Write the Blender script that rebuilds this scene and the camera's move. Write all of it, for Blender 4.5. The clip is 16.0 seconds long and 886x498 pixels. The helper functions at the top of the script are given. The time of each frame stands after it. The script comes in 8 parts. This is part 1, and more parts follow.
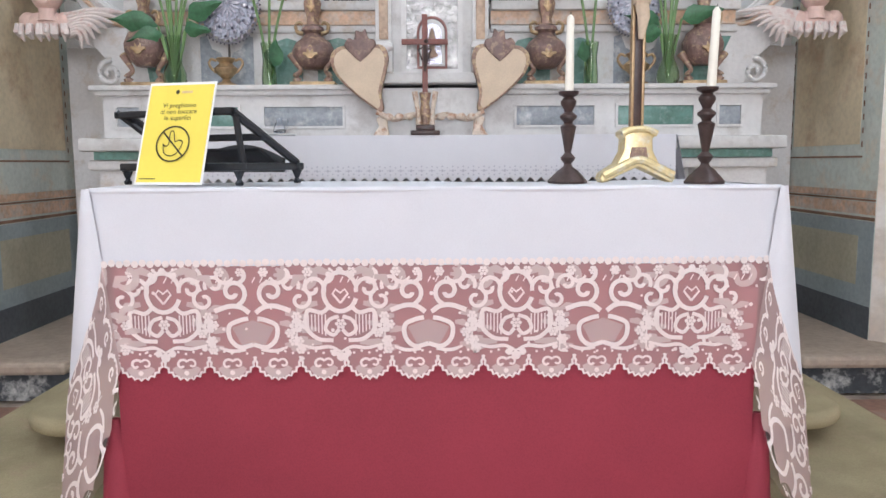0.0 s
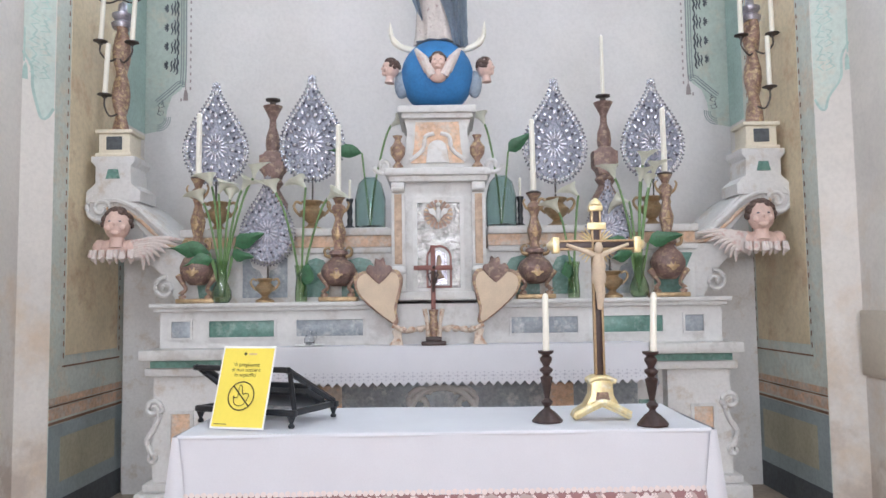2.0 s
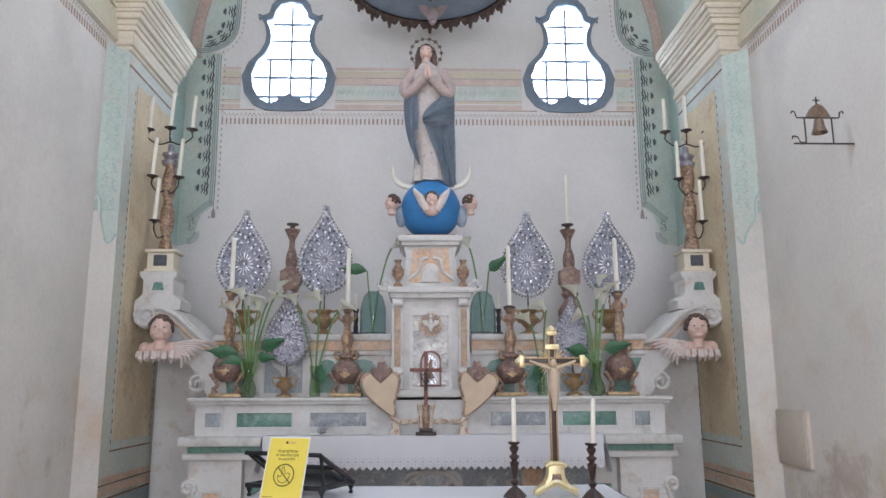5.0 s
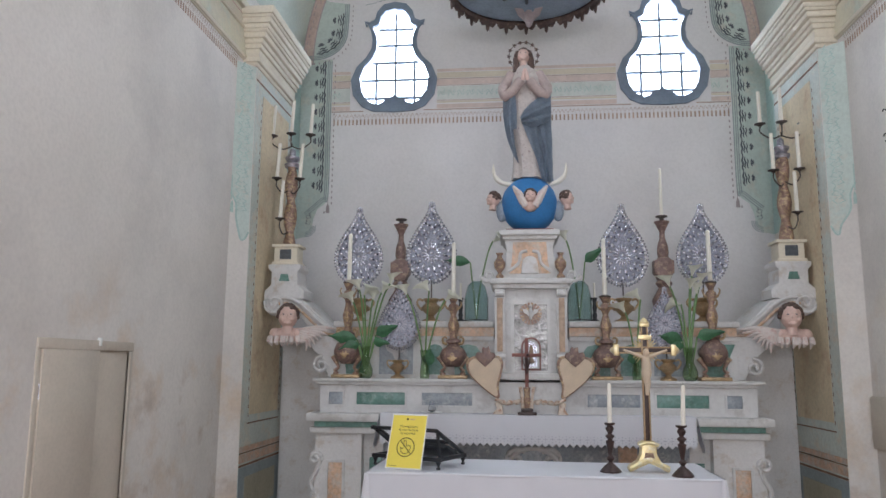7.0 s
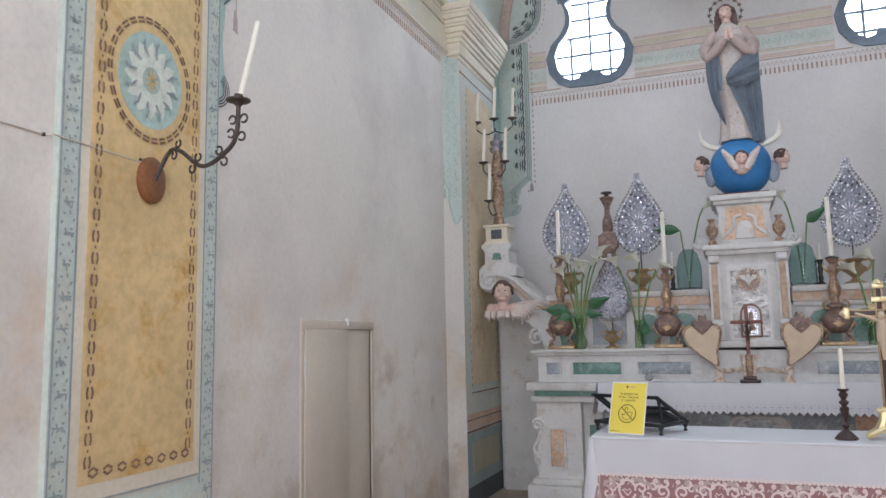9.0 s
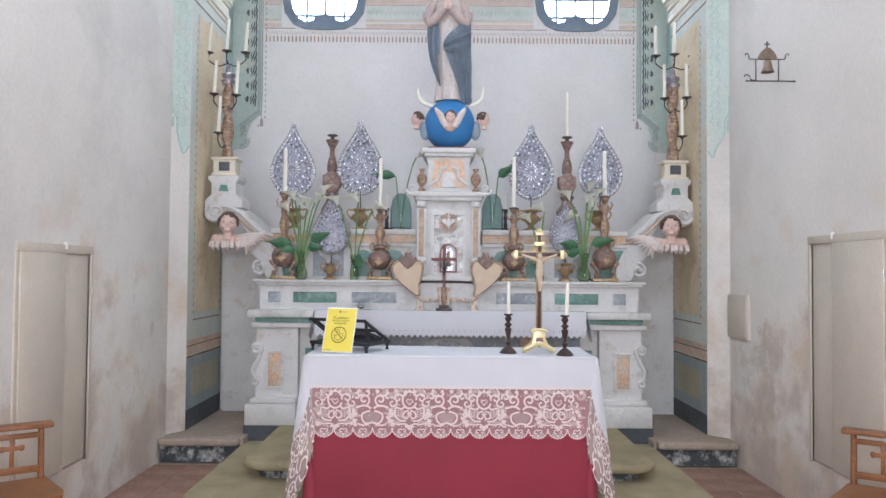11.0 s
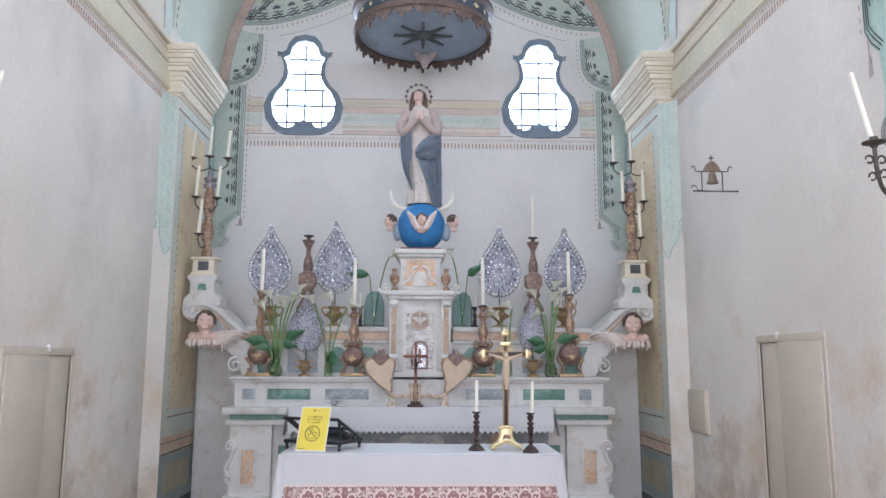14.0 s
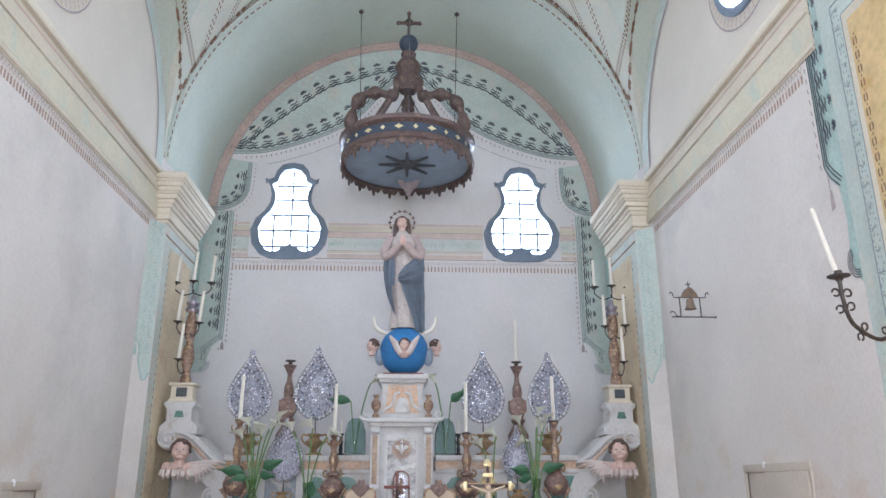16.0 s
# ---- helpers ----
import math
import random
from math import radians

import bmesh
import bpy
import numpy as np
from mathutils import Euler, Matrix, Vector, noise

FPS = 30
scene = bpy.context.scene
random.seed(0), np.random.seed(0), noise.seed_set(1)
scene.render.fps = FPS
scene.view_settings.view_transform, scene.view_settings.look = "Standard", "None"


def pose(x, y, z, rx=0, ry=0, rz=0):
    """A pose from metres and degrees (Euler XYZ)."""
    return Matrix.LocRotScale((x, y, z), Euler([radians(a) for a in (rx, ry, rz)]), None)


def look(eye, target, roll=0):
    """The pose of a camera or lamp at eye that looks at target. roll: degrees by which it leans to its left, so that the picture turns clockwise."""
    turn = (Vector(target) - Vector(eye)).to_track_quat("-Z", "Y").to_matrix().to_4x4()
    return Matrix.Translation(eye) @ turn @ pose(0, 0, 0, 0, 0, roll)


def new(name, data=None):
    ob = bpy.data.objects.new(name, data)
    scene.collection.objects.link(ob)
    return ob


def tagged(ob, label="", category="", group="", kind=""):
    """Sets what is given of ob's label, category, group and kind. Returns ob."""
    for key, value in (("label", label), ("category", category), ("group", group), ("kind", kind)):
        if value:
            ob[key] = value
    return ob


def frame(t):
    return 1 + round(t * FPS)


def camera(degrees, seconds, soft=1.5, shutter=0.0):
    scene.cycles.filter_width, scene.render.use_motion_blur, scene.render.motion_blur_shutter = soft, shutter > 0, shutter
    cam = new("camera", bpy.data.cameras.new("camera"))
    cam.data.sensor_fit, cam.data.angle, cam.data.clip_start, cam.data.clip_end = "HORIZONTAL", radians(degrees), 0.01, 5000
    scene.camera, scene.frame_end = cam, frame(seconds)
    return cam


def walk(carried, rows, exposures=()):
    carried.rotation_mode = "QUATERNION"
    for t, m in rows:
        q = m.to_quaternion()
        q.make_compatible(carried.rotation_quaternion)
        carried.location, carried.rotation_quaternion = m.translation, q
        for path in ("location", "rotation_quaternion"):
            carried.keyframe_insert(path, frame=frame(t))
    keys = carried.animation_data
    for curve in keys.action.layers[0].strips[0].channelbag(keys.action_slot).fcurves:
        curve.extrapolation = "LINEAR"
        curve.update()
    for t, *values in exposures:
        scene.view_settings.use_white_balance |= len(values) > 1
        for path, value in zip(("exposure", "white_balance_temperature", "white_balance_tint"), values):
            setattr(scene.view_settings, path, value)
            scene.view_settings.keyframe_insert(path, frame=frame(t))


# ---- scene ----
cam = camera(61.7, 16.0)
PATH = [
    (0, (-0.009, 0.247, 1.014), (0.016, 2.234, 0.783), -0.3),
    (0.5, (-0.004, 0.175, 1.266), (0.018, 2.166, 1.084), -0.1),
    (1, (0.004, -0.02, 1.333), (0.018, 1.98, 1.285), 0.1),
    (1.5, (0.032, -0.231, 1.384), (0.014, 1.769, 1.404), -0.3),
    (2, (-0.016, -0.357, 1.392), (-0.002, 1.638, 1.533), -0.8),
    (2.5, (-0.055, -0.57, 1.4), (0.018, 1.422, 1.557), -0.7),
    (3, (0.008, -0.761, 1.417), (0.03, 1.228, 1.623), 0.1),
    (3.5, (-0.007, -0.93, 1.431), (-0.004, 1.045, 1.746), 0.2),
    (4, (-0.075, -1.063, 1.448), (-0.013, 0.902, 1.82), -0.3),
    (6.5, (-0.07, -1.676, 1.499), (-0.086, 0.297, 1.827), 0.1),
    (7, (-0.12, -1.767, 1.507), (-0.315, 0.2, 1.816), 0.4),
    (7.5, (-0.174, -1.838, 1.516), (-0.81, 0.037, 1.797), -1.0),
    (8, (-0.182, -1.901, 1.522), (-1.078, -0.133, 1.785), -0.4),
    (8.5, (-0.144, -1.966, 1.514), (-1.098, -0.224, 1.754), 0.1),
    (9, (-0.129, -2.011, 1.5), (-0.848, -0.16, 1.742), -1.1),
    (9.5, (-0.104, -2.121, 1.486), (-0.345, -0.143, 1.653), -1.6),
    (10, (-0.076, -2.248, 1.474), (-0.164, -0.255, 1.613), -0.4),
    (12.5, (-0.046, -2.678, 1.482), (0.013, -0.679, 1.442), -0.1),
    (13, (-0.053, -2.723, 1.509), (0.005, -0.728, 1.632), 0.1),
    (13.5, (-0.042, -2.741, 1.516), (0.01, -0.757, 1.764), 0.2),
    (14, (-0.029, -2.747, 1.549), (0.037, -0.77, 1.846), 0.2),
    (14.5, (-0.023, -2.753, 1.564), (0.041, -0.787, 1.927), -0.1),
    (15, (0.01, -2.775, 1.572), (0.078, -0.824, 2.006), -0.3),
    (15.5, (0.039, -2.794, 1.577), (0.127, -0.865, 2.099), -0.1),
    (16, (0.016, -2.795, 1.605), (0.112, -0.891, 2.21), -0.1),
]
EXPOSURES = [(0, 0.42, 5800, 13), (0.5, 0.42, 5800, 13), (1.5, 0.40, 5800, 13), (3.5, 0.06, 5780, 13), (6.5, -0.27, 5760, 13), (7.5, -0.42, 5880, 13), (8.3, -0.36, 5860, 13), (9, -0.24, 5780, 13), (9.5, -0.26, 5650, 13), (10, -0.10, 5640, 13), (12.5, 0.38, 5720, 13), (13.2, 0.26, 5660, 13), (14, 0.06, 5620, 13), (16, -0.01, 5580, 13)]
walk(cam, [(t, look(eye, target, roll)) for t, eye, target, roll in PATH], EXPOSURES)

# ---- world, light, exposure ----
world = bpy.data.worlds.new("sky")
world.use_nodes = True
scene.world = world
_nt = world.node_tree
_sky = _nt.nodes.new("ShaderNodeTexSky")
_sky.sky_type, _sky.sun_disc = "NISHITA", False
_sky.sun_elevation, _sky.sun_rotation = radians(48), radians(20)
_nt.nodes["Background"].inputs[1].default_value = 0.15
_nt.links.new(_sky.outputs[0], _nt.nodes["Background"].inputs[0])
sun = new("sun", bpy.data.lights.new("sun", "SUN"))
sun.data.energy, sun.data.angle, sun.data.color = 2.5, radians(0.5), (1.0, 0.95, 0.88)
# the sun stands behind the altar wall, high
sun.matrix_world = look((1.0, 12, 14), (0, 0, 0))


def area_lamp(name, m, w, h, watts, color=(0.95, 0.97, 1.0)):
    """An area lamp at an opening; the rear openings are added, not seen."""
    d = bpy.data.lights.new(name, "AREA")
    d.shape, d.size, d.size_y, d.energy, d.color = "RECTANGLE", w, h, watts, color
    ob = new(name, d)
    ob.matrix_world = m
    return ob


XW, XP, YB = 2.38, 2.28, 5.59          # side walls, arch, altar wall
PIER = {-1: 2.272, 1: 2.238}           # inner faces of the two piers
OC_Y, OC_Z = 1.52, 5.27                # round windows of the altar bay
FLOOR, STEP1, STEP2, SIDE = -0.10, 0.03, 0.16, 0.09
REAR = -7.5
SPRING = 4.66
# fill lamp standing in an unseen opening added to the rear wall
area_lamp("door_light", look((0, REAR + 0.1, 2.0), (0, 5, 1.9)), 2.2, 3.4, 262, (1.0, 0.952, 0.895))
for s in (-1, 1):
    area_lamp("high_side_light", look((s * (XW + 0.12), OC_Y, OC_Z + 0.02), (0, OC_Y, 3.0)), 0.76, 0.76, 55, (0.90, 0.94, 1.0))
    # added fill at an unseen rear hole, brightens the upper altar wall
    area_lamp("high_side_light", look((s * (XW + 0.12), -3.4, 5.45), (0, -1.5, 2.8)), 0.8, 0.8, 112, (0.90, 0.94, 1.0))
    area_lamp("window_light", look((s * 1.38, YB + 0.30, 4.72), (s * 1.38, 0, 4.72)), 1.0, 1.35, 95, (0.80, 0.90, 1.0))


# ---- materials ----
def mat(name, color, rough=0.7, metal=0.0, vary=0.12, scale=3.0, fine=60.0, bump=0.15, color2=None, mix=0.5, stain=None, stain_scale=1.2, random_tint=0.0, damp=None):
    """Colour broken at two scales, with fine relief; stain adds large patches of a second colour."""
    m = bpy.data.materials.new(name)
    m.use_nodes = True
    nt = m.node_tree
    n, ln = nt.nodes, nt.links
    b = n["Principled BSDF"]
    b.inputs["Roughness"].default_value, b.inputs["Metallic"].default_value = rough, metal
    tc = n.new("ShaderNodeTexCoord")

    def noise_tex(s, detail=5.0, rough_=0.6):
        t = n.new("ShaderNodeTexNoise")
        t.inputs["Scale"].default_value, t.inputs["Detail"].default_value, t.inputs["Roughness"].default_value = s, detail, rough_
        ln.new(tc.outputs["Object"], t.inputs["Vector"])
        return t

    def ramp(src, lo, hi):
        r = n.new("ShaderNodeMapRange")
        r.inputs["From Min"].default_value, r.inputs["From Max"].default_value = lo, hi
        ln.new(src, r.inputs["Value"])
        return r.outputs["Result"]

    def blend(fac, a, c):
        x = n.new("ShaderNodeMix")
        x.data_type = "RGBA"
        ln.new(fac, x.inputs["Factor"])
        for sock, v in ((x.inputs["A"], a), (x.inputs["B"], c)):
            if isinstance(v, tuple):
                sock.default_value = (*v, 1)
            else:
                ln.new(v, sock)
        return x.outputs["Result"]

    lo = tuple(max(0.0, c * (1 - vary)) for c in color)
    hi = tuple(min(1.0, c * (1 + vary)) for c in color)
    big, small = noise_tex(scale), noise_tex(fine, 3.0)
    col = blend(ramp(big.outputs["Fac"], 0.3, 0.7), lo, hi)
    if color2:
        col = blend(ramp(noise_tex(scale * 2.3, 6.0, 0.7).outputs["Fac"], 0.62 - 0.3 * mix, 0.72 - 0.2 * mix), col, color2)
    if stain:
        col = blend(ramp(noise_tex(stain_scale, 8.0, 0.65).outputs["Fac"], 0.5, 0.66), col, stain)
    if damp:
        # blotches of rising damp, thicker towards the floor
        sep = n.new("ShaderNodeSeparateXYZ")
        ln.new(tc.outputs["Object"], sep.inputs[0])
        for k, (c_, sc, top) in enumerate(damp):
            hgt = ramp(sep.outputs["Z"], top, -0.2)
            add_ = n.new("ShaderNodeMath")
            add_.operation = "MULTIPLY_ADD"
            ln.new(hgt, add_.inputs[0])
            add_.inputs[1].default_value = 0.20
            ln.new(noise_tex(sc, 9.0, 0.62).outputs["Fac"], add_.inputs[2])
            gate = n.new("ShaderNodeMath")
            gate.operation = "MULTIPLY"
            ln.new(ramp(add_.outputs[0], 0.60, 0.74), gate.inputs[0])
            ln.new(ramp(hgt, 0.0, 0.25), gate.inputs[1])
            col = blend(gate.outputs[0], col, c_)
    speck = n.new("ShaderNodeMix")
    speck.data_type, speck.blend_type = "RGBA", "MULTIPLY"
    speck.inputs["Factor"].default_value = 0.35 * min(1.0, vary * 4)
    ln.new(col, speck.inputs["A"])
    ln.new(ramp(small.outputs["Fac"], 0.25, 0.6), speck.inputs["B"])
    out = speck.outputs["Result"]
    if random_tint:
        info = n.new("ShaderNodeObjectInfo")
        hsv = n.new("ShaderNodeHueSaturation")
        rr = n.new("ShaderNodeMapRange")
        rr.inputs["To Min"].default_value, rr.inputs["To Max"].default_value = 1 - random_tint, 1 + random_tint
        ln.new(info.outputs["Random"], rr.inputs["Value"])
        ln.new(rr.outputs["Result"], hsv.inputs["Value"])
        ln.new(out, hsv.inputs["Color"])
        out = hsv.outputs["Color"]
    ln.new(out, b.inputs["Base Color"])
    if bump:
        bp = n.new("ShaderNodeBump")
        bp.inputs["Strength"].default_value, bp.inputs["Distance"].default_value = bump, 0.01
        add = n.new("ShaderNodeMath")
        ln.new(big.outputs["Fac"], add.inputs[0])
        ln.new(small.outputs["Fac"], add.inputs[1])
        ln.new(add.outputs[0], bp.inputs["Height"])
        ln.new(bp.outputs["Normal"], b.inputs["Normal"])
    return m


def glass_mat(name, color, rough=0.02, ior=1.45):
    m = bpy.data.materials.new(name)
    m.use_nodes = True
    b = m.node_tree.nodes["Principled BSDF"]
    b.inputs["Base Color"].default_value, b.inputs["Roughness"].default_value = (*color, 1), rough
    b.inputs["Transmission Weight"].default_value, b.inputs["IOR"].default_value = 1.0, ior
    return m


def veil_mat(name, color, cover):
    """Open-weave net: part thread, part hole."""
    m = bpy.data.materials.new(name)
    m.use_nodes = True
    nt = m.node_tree
    b = nt.nodes["Principled BSDF"]
    b.inputs["Base Color"].default_value, b.inputs["Roughness"].default_value = (*color, 1), 0.9
    mx, tr = nt.nodes.new("ShaderNodeMixShader"), nt.nodes.new("ShaderNodeBsdfTransparent")
    mx.inputs[0].default_value = cover
    nt.links.new(tr.outputs[0], mx.inputs[1])
    nt.links.new(b.outputs[0], mx.inputs[2])
    nt.links.new(mx.outputs[0], nt.nodes["Material Output"].inputs[0])
    return m


PLASTER = mat("lime_plaster", (0.78, 0.735, 0.685), 0.9, vary=0.06, scale=0.9, fine=40, bump=0.12, stain=(0.66, 0.62, 0.58), stain_scale=0.7, damp=(((0.69, 0.575, 0.46), 1.5, 2.2), ((0.58, 0.50, 0.43), 3.1, 1.75)))
ALTAR_WALL = mat("altar_wall_plaster", (0.80, 0.775, 0.77), 0.9, vary=0.05, scale=1.2, fine=40, bump=0.1)
CREAM = mat("cream_paint", (0.74, 0.675, 0.545), 0.85, vary=0.08, scale=1.5, fine=50, bump=0.08)
OCHRE = mat("ochre_paint", (0.73, 0.54, 0.27), 0.85, vary=0.14, scale=2.0, fine=25, bump=0.08, color2=(0.62, 0.38, 0.12), mix=0.25)
PIER_YELLOW = mat("faded_yellow_paint", (0.72, 0.61, 0.42), 0.85, vary=0.12, scale=2.0, fine=30, bump=0.08, color2=(0.62, 0.47, 0.31), mix=0.35)
PIER_TEAL = mat("worn_pale_pier_paint", (0.62, 0.66, 0.60), 0.85, vary=0.12, scale=2.0, fine=40, bump=0.08, color2=(0.68, 0.62, 0.51), mix=0.4)
FRIEZE = mat("yellow_green_frieze_paint", (0.72, 0.67, 0.52), 0.85, vary=0.08, scale=2.0, fine=40, bump=0.06, color2=(0.64, 0.67, 0.56), mix=0.4)
TAN_LINE = mat("tan_fringe_paint", (0.50, 0.36, 0.28), 0.85, vary=0.25, scale=9, fine=60, bump=0.0)
ROSE_PALE = mat("washed_rose_paint", (0.73, 0.61, 0.55), 0.85, vary=0.1, scale=3, fine=40, bump=0.05)
FRIEZE_PALE = mat("washed_green_frieze_paint", (0.70, 0.73, 0.68), 0.85, vary=0.08, scale=4, fine=40, bump=0.05, color2=(0.62, 0.66, 0.60), mix=0.3)
TEAL = mat("pale_teal_paint", (0.47, 0.61, 0.56), 0.85, vary=0.12, scale=2.5, fine=40, bump=0.06)
PETAL_PAINT = mat("pale_petal_paint", (0.72, 0.76, 0.68), 0.85, vary=0.12, scale=14, fine=40, bump=0.03, color2=(0.55, 0.66, 0.58), mix=0.3)
TEAL_PALE = mat("washed_teal_paint", (0.595, 0.67, 0.615), 0.85, vary=0.1, scale=2.0, fine=40, bump=0.06, color2=(0.66, 0.66, 0.58), mix=0.3)
VAULT = mat("vault_paint", (0.60, 0.65, 0.57), 0.9, vary=0.08, scale=0.8, fine=40, bump=0.06, color2=(0.63, 0.655, 0.56), mix=0.3)
VAULT_PALE = mat("pale_vault_paint", (0.69, 0.68, 0.58), 0.9, vary=0.08, scale=1.5, fine=40, bump=0.06, color2=(0.64, 0.67, 0.59), mix=0.4)
LUNETTE = mat("lunette_plaster", (0.73, 0.67, 0.585), 0.9, vary=0.05, scale=1.2, fine=40, bump=0.06)
ARCH_ROSE = mat("dusty_rose_arch_paint", (0.60, 0.46, 0.40), 0.85, vary=0.15, scale=3, fine=40, bump=0.05, color2=(0.62, 0.53, 0.45), mix=0.35)
PINK = mat("faded_pink_paint", (0.66, 0.48, 0.42), 0.85, vary=0.1, scale=3, fine=40, bump=0.05)
MAUVE = mat("mauve_paint", (0.45, 0.38, 0.38), 0.85, vary=0.12, scale=3, fine=40, bump=0.05)
INK = mat("dark_line_paint", (0.12, 0.13, 0.15), 0.85, vary=0.3, scale=8, fine=60, bump=0.0)
BROWN_INK = mat("brown_line_paint", (0.28, 0.17, 0.11), 0.85, vary=0.3, scale=8, fine=60, bump=0.0)
GREY_BLUE = mat("blue_grey_paint", (0.34, 0.39, 0.40), 0.85, vary=0.12, scale=3, fine=40, bump=0.06)
SKIRT = mat("dark_grey_paint", (0.10, 0.11, 0.12), 0.8, vary=0.2, scale=3, fine=40, bump=0.06)
OLIVE = mat("olive_paint", (0.45, 0.42, 0.31), 0.85, vary=0.12, scale=3, fine=40, bump=0.06)
STUCCO = mat("white_stucco", (0.67, 0.655, 0.64), 0.65, vary=0.08, scale=3, fine=50, bump=0.15, color2=(0.56, 0.50, 0.44), mix=0.26)
MARBLE_W = mat("white_marble_paint", (0.64, 0.63, 0.615), 0.5, vary=0.07, scale=3, fine=30, bump=0.05, color2=(0.52, 0.50, 0.48), mix=0.28)
MARBLE_G = mat("green_marble", (0.13, 0.25, 0.21), 0.35, vary=0.25, scale=6, fine=40, bump=0.03, color2=(0.29, 0.39, 0.35), mix=0.3)
MARBLE_B = mat("blue_grey_marble", (0.32, 0.35, 0.38), 0.35, vary=0.2, scale=5, fine=40, bump=0.03, color2=(0.56, 0.56, 0.56), mix=0.3)
MARBLE_O = mat("orange_marble", (0.66, 0.44, 0.29), 0.45, vary=0.2, scale=5, fine=40, bump=0.03, color2=(0.62, 0.53, 0.45), mix=0.52)
TERRA = mat("terracotta_floor", (0.33, 0.19, 0.14), 0.75, vary=0.2, scale=2.5, fine=30, bump=0.1, color2=(0.38, 0.28, 0.23), mix=0.25, random_tint=0.07)
STONE = mat("worn_stone", (0.43, 0.35, 0.28), 0.7, vary=0.15, scale=3, fine=30, bump=0.12)
CARPET = mat("olive_carpet", (0.42, 0.36, 0.22), 0.95, vary=0.16, scale=4, fine=220, bump=0.35, color2=(0.46, 0.37, 0.24), mix=0.3)
RISER = mat("flaking_painted_riser", (0.07, 0.08, 0.09), 0.6, vary=0.3, scale=4, fine=30, bump=0.25, color2=(0.62, 0.62, 0.60), mix=0.45)
LINEN = mat("white_linen", (0.68, 0.68, 0.72), 0.9, vary=0.03, scale=4, fine=260, bump=0.06)
RED_CLOTH = mat("crimson_cloth", (0.31, 0.036, 0.06), 0.8, vary=0.10, scale=2, fine=220, bump=0.08)
NET = veil_mat("lace_net", (0.86, 0.56, 0.55), 0.36)
NET_DENSE = veil_mat("lace_dense", (0.78, 0.66, 0.63), 0.44)
NET_CORNER = veil_mat("lace_corner_net", (0.74, 0.54, 0.52), 0.46)
LACE_SOFT = veil_mat("lace_soft_leaf", (0.80, 0.66, 0.63), 0.62)
LACE = mat("lace_thread", (0.80, 0.715, 0.69), 0.9, vary=0.05, scale=30, fine=300, bump=0.2)
WOOD = mat("oiled_wood", (0.25, 0.10, 0.035), 0.45, vary=0.25, scale=5, fine=60, bump=0.08)
PINE = mat("worn_pine", (0.26, 0.15, 0.09), 0.5, vary=0.25, scale=4, fine=50, bump=0.1, color2=(0.33, 0.23, 0.155), mix=0.3)
DARKWOOD = mat("dark_turned_wood", (0.055, 0.032, 0.028), 0.4, vary=0.3, scale=12, fine=80, bump=0.1)
BLACKWOOD = mat("black_lacquer", (0.018, 0.020, 0.024), 0.35, vary=0.3, scale=8, fine=80, bump=0.05)
REDWOOD = mat("red_brown_wood", (0.20, 0.07, 0.055), 0.45, vary=0.2, scale=8, fine=80, bump=0.08)
GOLD = mat("worn_gilding", (0.46, 0.335, 0.195), 0.42, 0.7, vary=0.2, scale=16, fine=60, bump=0.3, color2=(0.42, 0.27, 0.15), mix=0.36)
OLDGOLD = mat("brown_gilded_wood", (0.30, 0.19, 0.145), 0.42, 0.15, vary=0.3, scale=16, fine=60, bump=0.3, color2=(0.62, 0.47, 0.27), mix=0.42)
WINE = mat("wine_brown_lacquer", (0.215, 0.135, 0.115), 0.42, 0.05, vary=0.35, scale=12, fine=50, bump=0.35, color2=(0.44, 0.32, 0.23), mix=0.36)
FLAKED = mat("flaking_gilt_gesso", (0.66, 0.56, 0.46), 0.6, 0.0, vary=0.15, scale=14, fine=60, bump=0.3, color2=(0.42, 0.24, 0.15), mix=0.42)
STRIP = mat("tan_marble_strip", (0.50, 0.36, 0.25), 0.4, vary=0.2, scale=9, fine=40, bump=0.04, color2=(0.36, 0.25, 0.18), mix=0.4)
PALEGOLD = mat("pale_gilding", (0.84, 0.70, 0.38), 0.4, 0.6, vary=0.12, scale=12, fine=60, bump=0.1, color2=(0.85, 0.80, 0.66), mix=0.35)
SILVER = mat("silver_leaf", (0.52, 0.53, 0.60), 0.26, 0.9, vary=0.15, scale=20, fine=80, bump=0.3)
SILVER_DARK = mat("tarnished_silver", (0.44, 0.43, 0.49), 0.28, 0.9, vary=0.25, scale=14, fine=80, bump=0.3)
BEAD = mat("dark_glass_bead", (0.13, 0.13, 0.17), 0.18, 0.2, vary=0.2, scale=20, fine=80, bump=0.0)
BACKING = mat("dull_silver_backing", (0.33, 0.34, 0.40), 0.4, 0.6, vary=0.3, scale=20, fine=80, bump=0.3)
IRON = mat("dark_iron", (0.10, 0.085, 0.075), 0.5, 0.6, vary=0.25, scale=20, fine=80, bump=0.15)
BRONZE = mat("bell_bronze", (0.26, 0.19, 0.14), 0.45, 0.7, vary=0.2, scale=14, fine=80, bump=0.1)
WAX = mat("candle_wax", (0.84, 0.80, 0.70), 0.5, vary=0.03, scale=10, fine=60, bump=0.03)
FLESH = mat("painted_flesh", (0.70, 0.50, 0.43), 0.5, vary=0.08, scale=14, fine=60, bump=0.05)
HAIR = mat("painted_brown_hair", (0.12, 0.075, 0.06), 0.55, vary=0.3, scale=20, fine=80, bump=0.3)
